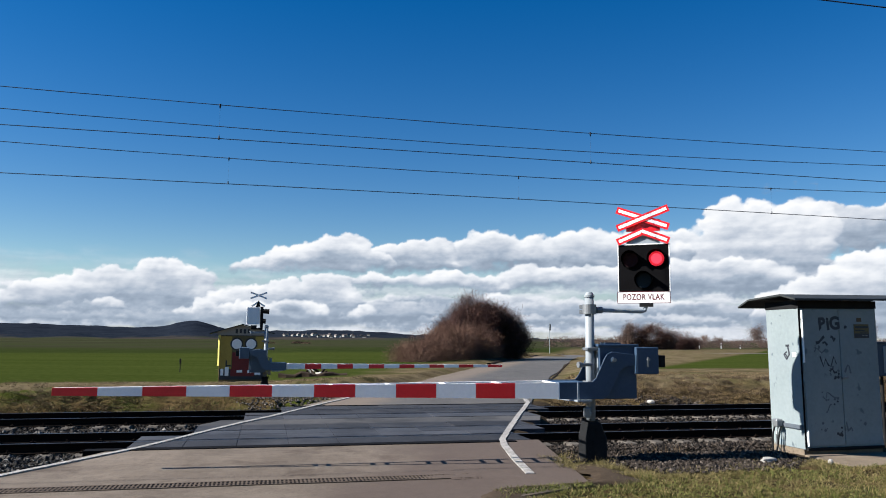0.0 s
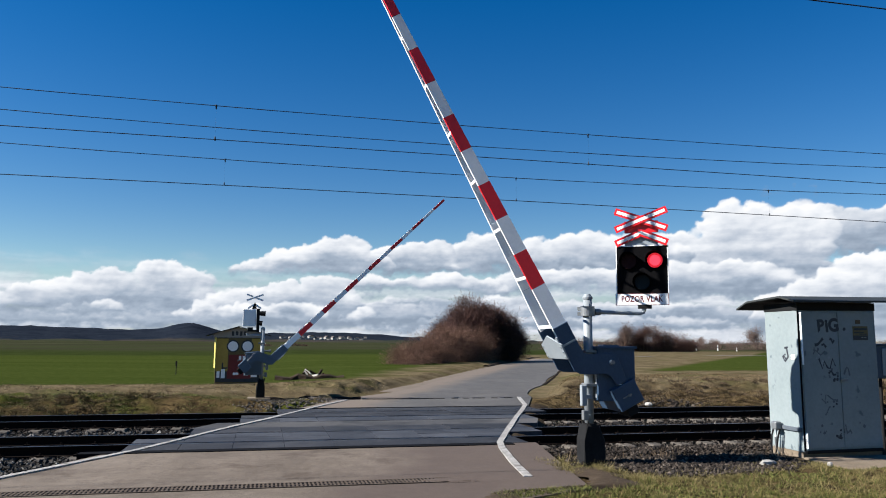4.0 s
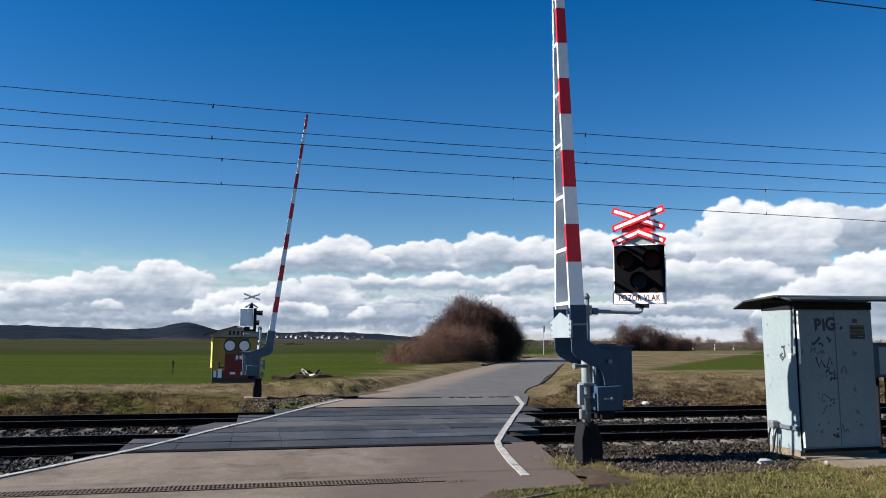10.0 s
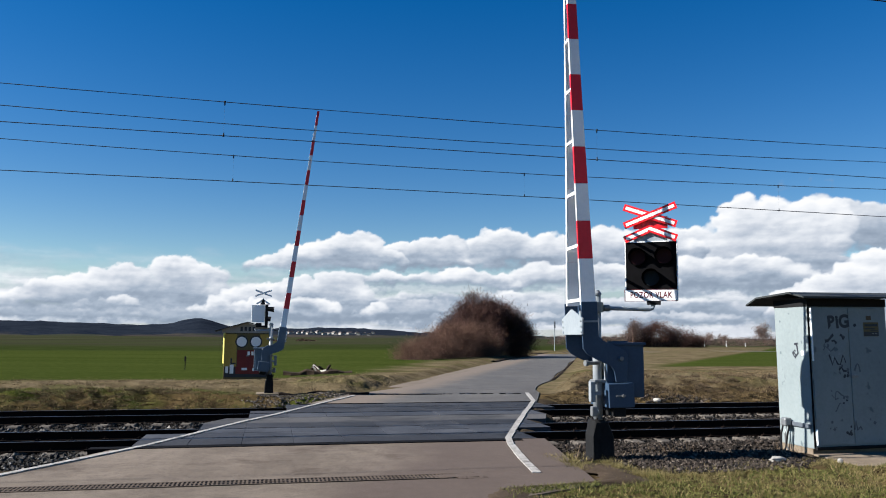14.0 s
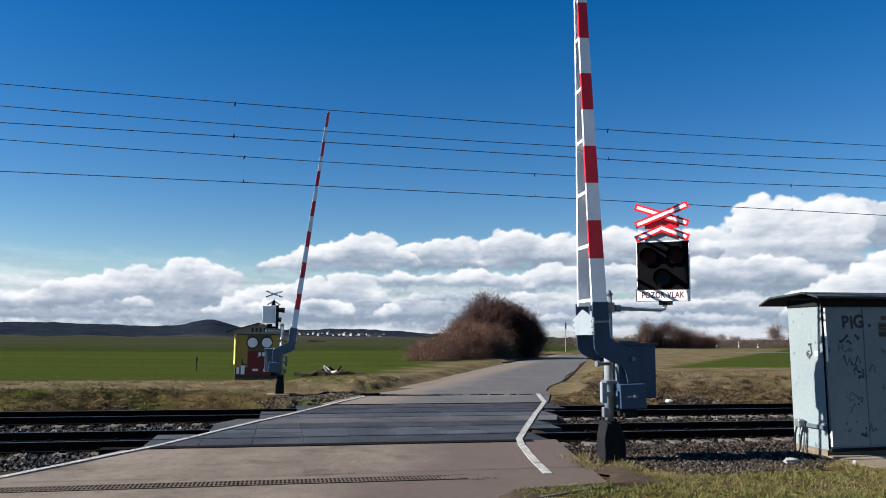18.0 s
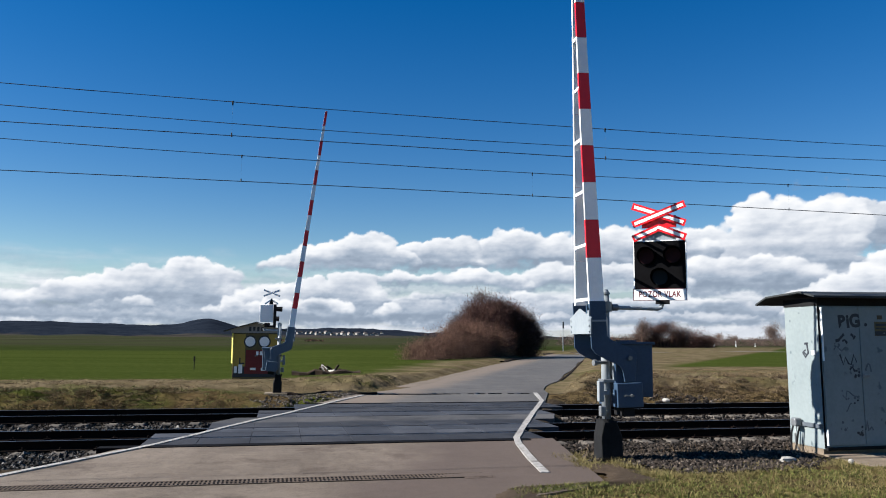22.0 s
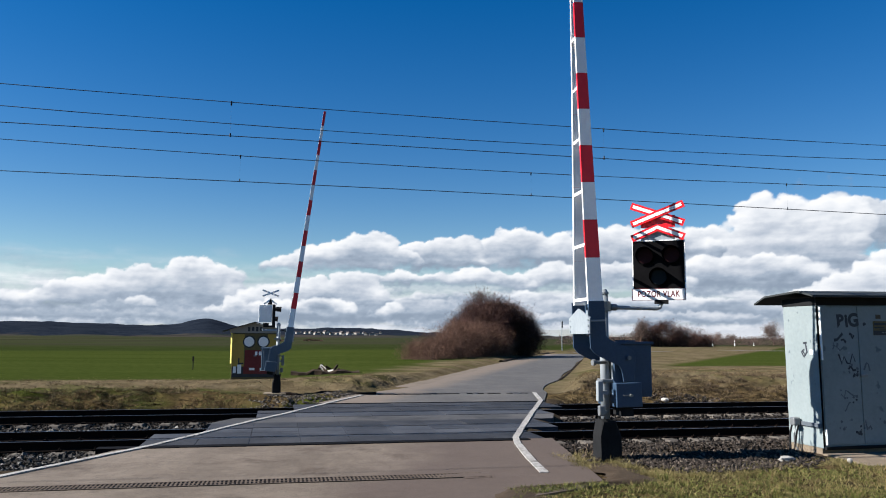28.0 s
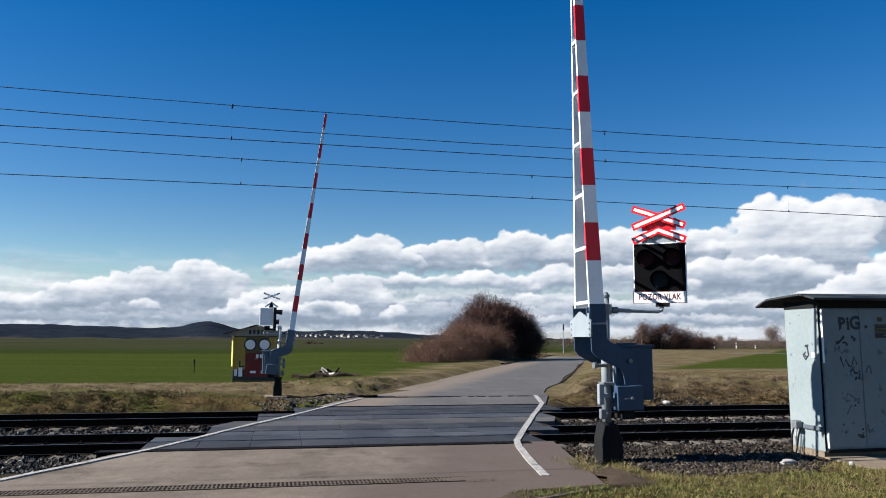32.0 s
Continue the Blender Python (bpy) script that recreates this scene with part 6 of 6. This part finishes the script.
def scatter_stones(name, s, q, z, size, rng, mat, label):
    """Broken stones: squashed, skewed eight-sided lumps."""
    n = len(s)
    base = np.array([(1, 0, 0), (-1, 0, 0), (0, 1, 0), (0, -1, 0), (0, 0, 1), (0, 0, -1)], dtype=float)
    f = np.array([(0, 2, 4), (2, 1, 4), (1, 3, 4), (3, 0, 4), (2, 0, 5), (1, 2, 5), (3, 1, 5), (0, 3, 5)])
    v = base[None] * rng.uniform(0.6, 1.3, (n, 6, 1)) + rng.normal(0, 0.18, (n, 6, 3))
    v *= (size * rng.uniform(0.55, 1.45, (n, 1, 1))) * np.array((1, 1, 0.75))
    a = rng.uniform(0, 6.28, n)
    c, d = np.cos(a)[:, None], np.sin(a)[:, None]
    x, y = v[..., 0] * c - v[..., 1] * d, v[..., 0] * d + v[..., 1] * c
    P = np.stack([x + (s * CT - q * ST)[:, None], y + (s * ST + q * CT)[:, None], v[..., 2] + z[:, None]], -1)
    corners = P[:, f].reshape(-1, 3)
    idx = (f[None] + 6 * np.arange(n)[:, None, None]).reshape(-1)
    me = bpy.data.meshes.new(name)
    me.vertices.add(6 * n)
    me.vertices.foreach_set("co", P.reshape(-1).astype(np.float32))
    me.loops.add(len(idx))
    me.loops.foreach_set("vertex_index", idx.astype(np.int32))
    me.polygons.add(len(idx) // 3)
    me.polygons.foreach_set("loop_start", np.arange(0, len(idx), 3, dtype=np.int32))
    me.update(calc_edges=True)
    me.shade_flat()
    me.materials.append(mat)
    return tagged(new(name, me), label, "ballast stones", kind="stuff")


def patchy(s, q, scale, cut, seed, rng):
    return fbm(s * scale, q * scale, 3, seed) + rng.uniform(-0.12, 0.12, len(s)) > cut


def off_road(s, q, gap):
    a, b = road_edges(q)
    return (s < a - gap) | (s > b + gap)


def bed_height(q):
    return -0.235 - 0.27 * (1 - smooth(12.9, 14.3, q)) - 0.36 * smooth(21.8, 23.3, q)


def on_bed(s, q, rng):
    return off_road(s, q, 0.75)


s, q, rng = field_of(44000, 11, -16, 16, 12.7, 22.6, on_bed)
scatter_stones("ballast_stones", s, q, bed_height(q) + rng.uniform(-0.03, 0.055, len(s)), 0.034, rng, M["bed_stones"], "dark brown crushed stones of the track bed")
s, q, rng = field_of(19000, 14, 4.6, 14.0, 11.7, 14.4, lambda s, q, r: on_bed(s, q, r) & ~((s > 8.25) & (s < 11) & (q < 12.5)))
scatter_stones("ballast_stones", s, q, np.maximum(bed_height(q), ground_height(s * CT - q * ST, s * ST + q * CT)) + rng.uniform(-0.03, 0.05, len(s)), 0.033, rng, M["stones"], "dark crushed stones heaped beside the track")
s, q, rng = field_of(5200, 12, -13, 1.0, 12.3, 14.3, on_bed)
scatter_stones("pale_stones", s, q, -0.17 + rng.uniform(-0.03, 0.05, len(s)), 0.036, rng, M["pale_stones"], "pale grey stones beside the road edge")
s, q, rng = field_of(500, 13, -12, 1, 17.2, 18.6, on_bed)
scatter_stones("pale_stones", s, q, np.full(len(s), -0.17), 0.05, rng, M["pale_stones"], "pale stones between the two tracks")
s, q, rng = field_of(13000, 17, 4.7, 8.55, 10.1, 12.6, lambda s, q, r: on_bed(s, q, r) & (q > 11.3 - 1.2 * smooth(5.0, 5.7, s) * (1 - 0.7 * smooth(7.4, 8.6, s)) + r.uniform(-0.15, 0.5, len(s))))
scatter_stones("ballast_stones", s, q, ground_height(s * CT - q * ST, s * ST + q * CT) + rng.uniform(-0.03, 0.05, len(s)), 0.031, rng, M["stones"], "brown stones spilling from the track bed to the verge")
s, q, rng = field_of(5200, 16, 9.4, 16.0, 22.4, 24.6, lambda s, q, r: np.exp(-((s - 12.9) / 1.9) ** 2 - ((q - 23.0) / 0.9) ** 2) + r.uniform(-0.3, 0.3, len(s)) > 0.42)
scatter_stones("ballast_stones", s, q, ground_height(s * CT - q * ST, s * ST + q * CT) + 0.16 * np.exp(-((s - 12.9) / 1.8) ** 2) * rng.rand(len(s)), 0.05, rng, M["stones"], "dark stones heaped on the bank")
s, q, rng = field_of(2200, 15, -1.0, 2.8, 22.6, 25.4, lambda s, q, r: off_road(s, q, 0.3) & (s > -1.4 + (q - 22.6) * 0.55 + r.uniform(-0.3, 0.6, len(s))))
scatter_stones("pale_stones", s, q, ground_height(s * CT - q * ST, s * ST + q * CT) + 0.012, 0.034, rng, M["stones_grey"], "grey gravel beside the far barrier")


def blades(name, s, q, length, width, rng, mat, label, lean=0.5, z=None):
    """Grass: one tapering blade at each place."""
    n = len(s)
    x, y = s * CT - q * ST, s * ST + q * CT
    zz = ground_height(x, y) - 0.01 if z is None else z
    zz = np.where(off_road(s, q, 0.6), zz, np.maximum(zz, 0.0))
    p = np.stack([x, y, zz], -1)
    a = rng.uniform(0, 6.28, n)
    side = np.stack([np.cos(a), np.sin(a), np.zeros(n)], -1) * (width * rng.uniform(0.6, 1.4, n))[:, None]
    d = np.stack([rng.normal(0, lean, n), rng.normal(0, lean, n), np.ones(n)], -1)
    d /= np.linalg.norm(d, axis=1)[:, None]
    tip = p + d * (length * rng.uniform(0.4, 1.3, n))[:, None]
    corners = np.stack([p - side, p + side, tip], 1).reshape(-1, 3)
    return tagged(new(name, tri_mesh(name, corners, mat)), label, "grass", kind="stuff")


def near_keep(s, q, rng):
    edge = verge_line(q) + 0.7 * (fbm(s * 1.6, q * 1.6, 3, 70) - 0.42)
    hit_slab = (s > 8.78) & (s < 11.5) & (q > 10.34) & (q < 11.45)
    return (s > edge) & ~hit_slab & (q < 11.2 - 1.05 * smooth(4.8, 5.4, s) * (1 - 0.6 * smooth(7.9, 9.2, s)) + 0.6 * smooth(8.4, 9.0, s) + 0.5 * (fbm(s * 1.5, q * 0, 2, 71) - 0.5)) & patchy(s, q, 1.2, 0.22, 72, rng)


s, q, rng = field_of(170000, 21, 1.0, 15.0, 7.6, 12.8, near_keep)
lush = fbm(s * 0.8, q * 1.1, 4, 77) + rng.uniform(-0.06, 0.06, len(s)) > 0.49
blades("grass", s[lush], q[lush], 0.06, 0.006, rng, M["grass_green"], "short green grass of the near verge", 1.5)
blades("straw_grass", s[~lush], q[~lush], 0.075, 0.006, rng, M["grass_straw"], "straw coloured dead grass of the near verge", 2.4)
s, q, rng = field_of(420, 37, 5.0, 8.7, 9.9, 10.9, lambda s, q, r: np.abs(q - 10.45 + 0.3 * np.sin(s * 1.3)) < 0.32)
FRINGE = (s, q, rng)
s, q, rng = field_of(5000, 22, 4.2, 15.0, 11.6, 13.2, lambda s, q, r: off_road(s, q, 0.7) & patchy(s, q, 2.0, 0.55, 73, r))
blades("dry_weeds", s, q, 0.26, 0.006, rng, M["weed"], "brown dry weeds along the ballast edge", 0.45)
s, q, rng = field_of(70000, 23, -20, 24.0, 22.9, 31.0, lambda s, q, r: np.where(q < 25.6, off_road(s, q, 0.9), road_distance(s * CT - q * ST, s * ST + q * CT) > 3.2) & (patchy(s, q, 0.9, 0.42, 74, r) | (r.rand(len(s)) < 0.25)))
blades("dry_grass", s, q, 0.08, 0.007, rng, M["grass_dry"], "matted dry brown grass on the bank beyond the tracks", 1.6)
s, q, rng = field_of(60000, 24, -20, 2.0, 22.9, 25.6, lambda s, q, r: off_road(s, q, 1.2) & patchy(s, q, 0.7, 0.5, 75, r))
blades("green_grass", s, q, 0.085, 0.007, rng, M["grass_green"], "dark green grass on the bank slope", 1.1)
s, q, rng = field_of(42000, 25, -26, 30.0, 27.0, 38.0, lambda s, q, r: (road_distance(s * CT - q * ST, s * ST + q * CT) > 3.3) & (patchy(s, q, 0.5, 0.42, 76, r)) & (r.rand(len(s)) < 1.25 - (q - 27.0) / 12))
blades("field_grass", s, q, 0.05, 0.008, rng, M["grass_dry"], "pale matted grass between the bank and the crop", 2.0)


def tufts(name, s, q, each, spread, length, width, rng, mat, label):
    """Tussocks: a sheaf of blades leaning outwards from each place."""
    n = len(s)
    x0, y0 = s * CT - q * ST, s * ST + q * CT
    z0 = ground_height(x0, y0)
    size = rng.uniform(0.5, 1.4, n)
    k = np.repeat(np.arange(n), each)
    a, u = rng.uniform(0, 6.28, n * each), np.sqrt(rng.rand(n * each))
    out = np.stack([np.cos(a), np.sin(a)], -1) * u[:, None]
    p = np.stack([x0[k] + out[:, 0] * spread * size[k], y0[k] + out[:, 1] * spread * size[k], z0[k] - 0.01], -1)
    d = np.stack([out[:, 0] * 0.9 + rng.normal(0, 0.3, len(k)), out[:, 1] * 0.9 + rng.normal(0, 0.3, len(k)), np.full(len(k), 0.8)], -1)
    d /= np.linalg.norm(d, axis=1)[:, None]
    b = rng.uniform(0, 6.28, len(k))
    side = np.stack([np.cos(b), np.sin(b), np.zeros(len(k))], -1) * (width * rng.uniform(0.6, 1.4, len(k)))[:, None]
    tip = p + d * (length * size[k] * rng.uniform(0.5, 1.3, len(k)))[:, None]
    corners = np.stack([p - side, p + side, tip], 1).reshape(-1, 3)
    return tagged(new(name, tri_mesh(name, corners, mat)), label, "grass", kind="stuff")


s, q, rng = field_of(1700, 31, -20, 18, 22.9, 25.4, lambda s, q, r: off_road(s, q, 1.2) & ~((s > -2.4) & (s < 4)))
tufts("tussock_grass", s, q, 90, 0.17, 0.085, 0.006, rng, M["tuft"], "dark and tan grass tussocks on the bank")
s, q, rng = field_of(900, 32, -22, 22, 25.9, 33.0, lambda s, q, r: (road_distance(s * CT - q * ST, s * ST + q * CT) > 4.2) & (r.rand(len(s)) < 0.75))
tufts("tussock_grass", s, q, 60, 0.2, 0.06, 0.007, rng, M["grass_dry"], "low dry grass tussocks behind the bank")
s, q, rng = field_of(700, 36, 6.5, 24, 22.9, 27.5, lambda s, q, r: (off_road(s, q, 1.2)) & (road_distance(s * CT - q * ST, s * ST + q * CT) > 4.0) & patchy(s, q, 0.9, 0.46, 84, r))
tufts("tussock_grass", s, q, 110, 0.24, 0.14, 0.006, rng, M["weed"], "dark brown tussocks on the bank")
s, q, rng = field_of(1500, 35, 8, 30, 26.5, 40.0, lambda s, q, r: (road_distance(s * CT - q * ST, s * ST + q * CT) > 3.6) & patchy(s, q, 0.4, 0.46, 82, r))
tufts("tussock_grass", s, q, 50, 0.26, 0.07, 0.008, rng, M["tuft"], "pale dry grass tussocks beside the far road")
s, q, rng = field_of(1100, 33, 2.0, 14.0, 8.2, 11.0, near_keep)
tufts("tussock_grass", s, q, 36, 0.07, 0.075, 0.005, rng, M["grass_mixed"], "small green and straw tussocks on the near verge")
s, q, rng = field_of(90, 34, 4.35, 5.2, 10.6, 12.0, lambda s, q, r: r.rand(len(s)) < 2)
tufts("tussock_grass", s, q, 40, 0.06, 0.11, 0.004, rng, M["grass_straw"], "pale dead grass before the barrier's foot")


s, q, rng = FRINGE
tufts("tussock_grass", s, q, 40, 0.1, 0.07, 0.004, rng, M["grass_straw"], "pale dead grass between verge and ballast")


def litter(name, place, size, mat, label, category, seed):
    rng = random.Random(seed)
    bm = bmesh.new()
    bmesh.ops.create_icosphere(bm, subdivisions=2, radius=1.0)
    for v in bm.verts:
        v.co = Vector((v.co.x * size[0], v.co.y * size[1], v.co.z * size[2])) * (1 + rng.uniform(-0.18, 0.18))
    return tagged(part(name, bm, mat, m=Matrix.Translation(place) @ pose(0, 0, 0, 0, 0, rng.uniform(0, 180))), label, category)


litter("stone", tp(7.7, 10.75, 0.03), (0.15, 0.07, 0.05), M["pale_wall"], "pale flat stone in the grass", "stone", 1)
litter("stone", tp(8.62, 10.5, 0.02), (0.05, 0.04, 0.04), M["pale_wall"], "small white stone in the grass", "stone", 2)
litter("stone", tp(10.9, 9.6, 0.0), (0.05, 0.04, 0.03), M["pale_wall"], "small white stone in the grass", "stone", 3)
litter("stone", tp(12.3, 23.2, -0.1), (0.16, 0.1, 0.07), M["pale_wall"], "pale stone on the bank", "stone", 4)
litter("stone", tp(-9.0, 26.2, 0.25), (0.09, 0.07, 0.06), M["pale_wall"], "pale stone in dry grass", "stone", 6)
# ---- beyond the tracks ----
far_cab = relay_cabinet(tpose(-1.95, 34.5, -0.05), "cabinet painted with yellow, red and white patches", 1.9, 0.9, 2.15, M["olive_paint"], gable=True)
for x0, x1, z0, z1, mat, y in ((0.03, 0.52, 0.62, 2.0, "yellow_paint", 0.0), (0.03, 1.86, 0.16, 0.6, "graffiti", 0.0), (0.55, 1.45, 0.62, 1.32, "maroon_paint", 0.0), (0.5, 1.5, 0.3, 0.62, "maroon_paint", 0.001),
                            (1.47, 1.86, 0.62, 1.3, "graffiti", 0.0), (1.5, 1.86, 1.32, 2.0, "yellow_paint", 0.0), (0.08, 0.2, 0.34, 0.62, "white_paint", 0.004), (0.26, 0.42, 0.32, 0.7, "white_paint", 0.004), (0.75, 0.98, 0.46, 0.56, "white_paint", 0.004),
                            (1.2, 1.4, 0.44, 0.56, "white_paint", 0.004), (0.98, 1.08, 1.1, 1.26, "white_paint", 0.004), (1.14, 1.24, 1.1, 1.26, "white_paint", 0.004), (0.3, 0.5, 0.72, 0.78, "graffiti", 0.003), (0.28, 0.34, 0.6, 0.98, "graffiti", 0.003), (1.5, 1.75, 0.36, 0.48, "white_paint", 0.004)):
    bm = bmesh.new()
    box(bm, x0, x1, -0.028 - y, -0.021, z0, z1)
    part("paint_patch", bm, M[mat], far_cab)
for cx in (0.72, 1.32):
    bm = bmesh.new()
    tube(bm, (cx, -0.031, 1.68), (cx, -0.021, 1.68), 0.27, n=24)
    part("paint_patch", bm, M["graffiti"], far_cab)
    bm = bmesh.new()
    tube(bm, (cx, -0.036, 1.68), (cx, -0.03, 1.68), 0.21, n=24)
    part("paint_patch", bm, M["white_paint"], far_cab)
for x, mat in ((-0.05, "strip_yellow"), (1.9, "white_paint")):
    bm = bmesh.new()
    box(bm, -0.05, 0.05, -0.02, 0.02, 0.75, 2.05, 0.004)
    part("edge_strip", bm, M[mat], far_cab, m=pose(x + 0.04, -0.05, 0, 0, 0, -50))

# the far signal, seen from its back, on a pipe from the far barrier's post
fs = thing("crossing_signal", tpose(0.0, 26.0, -0.14), "grey back of a crossing signal on the far barrier's post", "crossing signal")
bm = bmesh.new()
sweep(bm, [(0.0, 0.0, 2.2), (-0.3, 0.02, 2.2), (-0.5, 0.03, 2.2), (-0.52, 0.03, 2.26)], 0.035, 8)
part("support_pipe", bm, M["grey_paint"], fs)
bm = bmesh.new()
box(bm, -0.5, -0.12, -0.02, 0.1, 2.3, 2.36, 0.01)
box(bm, -0.5, -0.32, -0.05, 0.02, 2.34, 2.44, 0.01)
part("sign_foot", bm, M["dark_steel"], fs)
bm = bmesh.new()
box(bm, -0.22, -0.12, -0.05, 0.06, 2.36, 3.05, 0.012)
part("lamp_casing", bm, M["dark_steel"], fs, "dark narrow casing beside the board")
for z in (2.52, 2.84):
    bm = bmesh.new()
    tube(bm, (-0.13, 0.0, z + 0.06), (0.07 if z > 2.7 else -0.03, 0.0, z + 0.05), 0.07, 0.085, n=12)
    part("lamp_hood", bm, M["dark_steel"], fs)
bm = bmesh.new()
box(bm, -0.65, -0.23, 0.0, 0.05, 2.47, 3.03, 0.01)
board_back = part("backboard", bm, M["white_paint"], fs)
bm = bmesh.new()
box(bm, -0.44, -0.26, -0.006, 0.0, 2.58, 2.64)
part("label_plate", bm, M["white_paint"], board_back)
bm = bmesh.new()
prism(bm, [(-0.38, 3.04), (-0.22, 3.04), (-0.28, 3.27)], 0.0, 0.02)
part("back_plate", bm, M["dark_steel"], fs, "dark pointed plate under the cross")
for k, (a, b) in enumerate((((-0.55, 3.32), (-0.02, 3.52)), ((-0.55, 3.52), (-0.02, 3.32)), ((-0.5, 3.06), (-0.29, 3.2)), ((-0.08, 3.06), (-0.29, 3.2)))):
    bm = bmesh.new()
    bar(bm, a, b, 0.055, 0.02 + 0.012 * (k % 2), 0.03 + 0.012 * (k % 2))
    part("cross_slat", bm, M["white_paint"], fs)

# heap of cut branches and debris
heap = thing("debris_heap", pose(-6.2, 38.6, -0.1), "small heap of dark debris with pale pieces", "debris")
hr = random.Random(8)
for k in range(14):
    bm = bmesh.new()
    w = hr.uniform(0.15, 0.4)
    box(bm, -w, w, -0.06, 0.06, -0.05, 0.05, 0.015)
    part("plank", bm, M["soil"] if k % 3 else M["pale_wall"], heap, m=pose(hr.uniform(-0.6, 0.5), hr.uniform(-0.3, 0.3), 0.1 + 0.028 * k, hr.uniform(-25, 25), hr.uniform(-40, 40), hr.uniform(0, 180)))
rough_ridge("soil_ridge", [(-7.9, 37.0, 0.1), (-4.7, 37.6, 0.1)], 0.7, 0.28, M["soil"], "low dark ridge of soil beside the heap", "soil", 9)

# a road sign post by the bend, seen from the side
rp = thing("road_sign", pose(14.6, 107.0, -0.1), "grey road sign on a pole beside the bend", "road sign")
bm = bmesh.new()
tube(bm, (0, 0, -0.2), (0, 0, 4.4), 0.05, n=8)
part("pole", bm, M["grey_paint"], rp)
bm = bmesh.new()
box(bm, -0.06, 0.16, -0.03, 0.03, 3.4, 4.3, 0.01)
part("sign_board", bm, M["dark_steel"], rp)

for x, y, h, wd in ((-15.0, 44.0, 0.8, 0.045),):
    st = thing("marker_post", pose(x, y, -0.1), "thin dark marker post in the field", "marker post", "marker posts in the field")
    bm = bmesh.new()
    tube(bm, (0, 0, -0.2), (0, 0, h), 0.025, n=6)
    part("stake", bm, M["dark_steel"], st)
    bm = bmesh.new()
    box(bm, -wd, wd, -0.02, 0.02, h - 0.28, h)
    part("tag", bm, M["dark_steel"], st)

for x, y, h in ((63.3, 191.9, 1.7), (70.1, 195.9, 1.7), (76.3, 199.6, 1.1)):
    dp = thing("delineator_post", pose(x, y, -0.1), "small white roadside delineator post", "roadside post", "posts along the far road")
    bm = bmesh.new()
    box(bm, -0.09, 0.09, -0.06, 0.06, -0.1, h, 0.015)
    part("stake", bm, M["white_paint"], dp)
    bm = bmesh.new()
    box(bm, -0.095, 0.095, -0.065, 0.065, h * 0.66, h * 0.84)
    part("band", bm, M["dark_steel"], dp, "dark reflector band")

# far village: small pale houses with tiled roofs
vr = random.Random(3)
bmw = bmesh.new()
box(bmw, -0.5, 0.5, -0.5, 0.5, 0, 1)
wall_me = mesh_of(bmw, "wall", M["pale_wall"])
bmr = bmesh.new()
prism(bmr, [(-0.56, 1.0), (0.56, 1.0), (0.0, 1.7)], -0.55, 0.55)
roof_me = mesh_of(bmr, "roof", M["roof_tile"])
for k in range(26):
    az = radians(-11.6 + 6.2 * (k + vr.uniform(-0.4, 0.4)) / 26)
    d = vr.uniform(1350, 1500)
    w, h = vr.uniform(3.5, 6.5), vr.uniform(2.2, 3.4)
    hs = thing("house", pose(d * math.sin(az), d * math.cos(az), 5.0 + vr.uniform(-1, 4), 0, 0, vr.uniform(-40, 40)), "small pale house of a distant village", "house", "houses of the far village")
    sc = Matrix.Diagonal((w, 8.0, h, 1))
    part("wall", wall_me, None, hs, m=sc)
    part("roof", roof_me, None, hs, m=sc)
# ---- what moves ----
def motions():
    near = ((0, 0), (0.6, 0), (0.75, 0.8), (1.0, 5.9), (1.5, 16.0), (2.0, 25.1), (2.5, 33.9), (3.0, 42.9), (3.5, 52.4), (4.0, 62.2), (4.5, 71.8),
            (5.0, 81.2), (5.3, 86.2), (5.5, 88.0), (6.0, 88.4), (32, 88.4))
    walk(near_arm, [(t, pose(*NEAR_PIVOT, 0, a, 0)) for t, a in near])
    far = ((0, 0), (0.75, 0), (1.0, 2.4), (1.2, 5.0), (2.0, 16.6), (2.5, 23.6), (3.0, 30.4), (3.5, 37.2), (4.5, 51.0), (5.5, 64.4), (5.7, 67.4), (6.0, 72.2),
           (6.3, 76.8), (6.5, 79.9), (6.8, 82.0), (7.0, 82.6), (32, 82.6))
    walk(far_arm, [(t, pose(*FAR_PIVOT, 0, a, 0)) for t, a in far])
    # the clouds drift slowly
    walk(clouds, [(0.0, pose(0, 0, 0, 0, 0, 0.38)), (9.0, pose(0, 0, 0, 0, 0, 0.0)), (32.0, pose(0, 0, 0, 0, 0, -0.97))])
    # the red lamps blink in turn, each fading as the other comes on, then go dark
    half, over = 0.59, 0.08
    for (sh, x, z), odd in zip(near_shutters, (1, 0)):
        on, off = pose(x, 0.085, z), pose(x, 0.0, z)
        rows = []
        for k in range(-1, 11):
            if k % 2 != odd:
                continue
            a, b = half * k - over, min(half * (k + 1) + over, 6.4)
            rows += [(a - 0.02, off), (a + 0.02, on), (b - 0.02, on), (b + 0.02, off)]
        rows = [(0.0, on if odd == 0 else off)] + [r for r in rows if r[0] > 0.12]
        walk(sh, rows + [(32.0, off)])
motions()
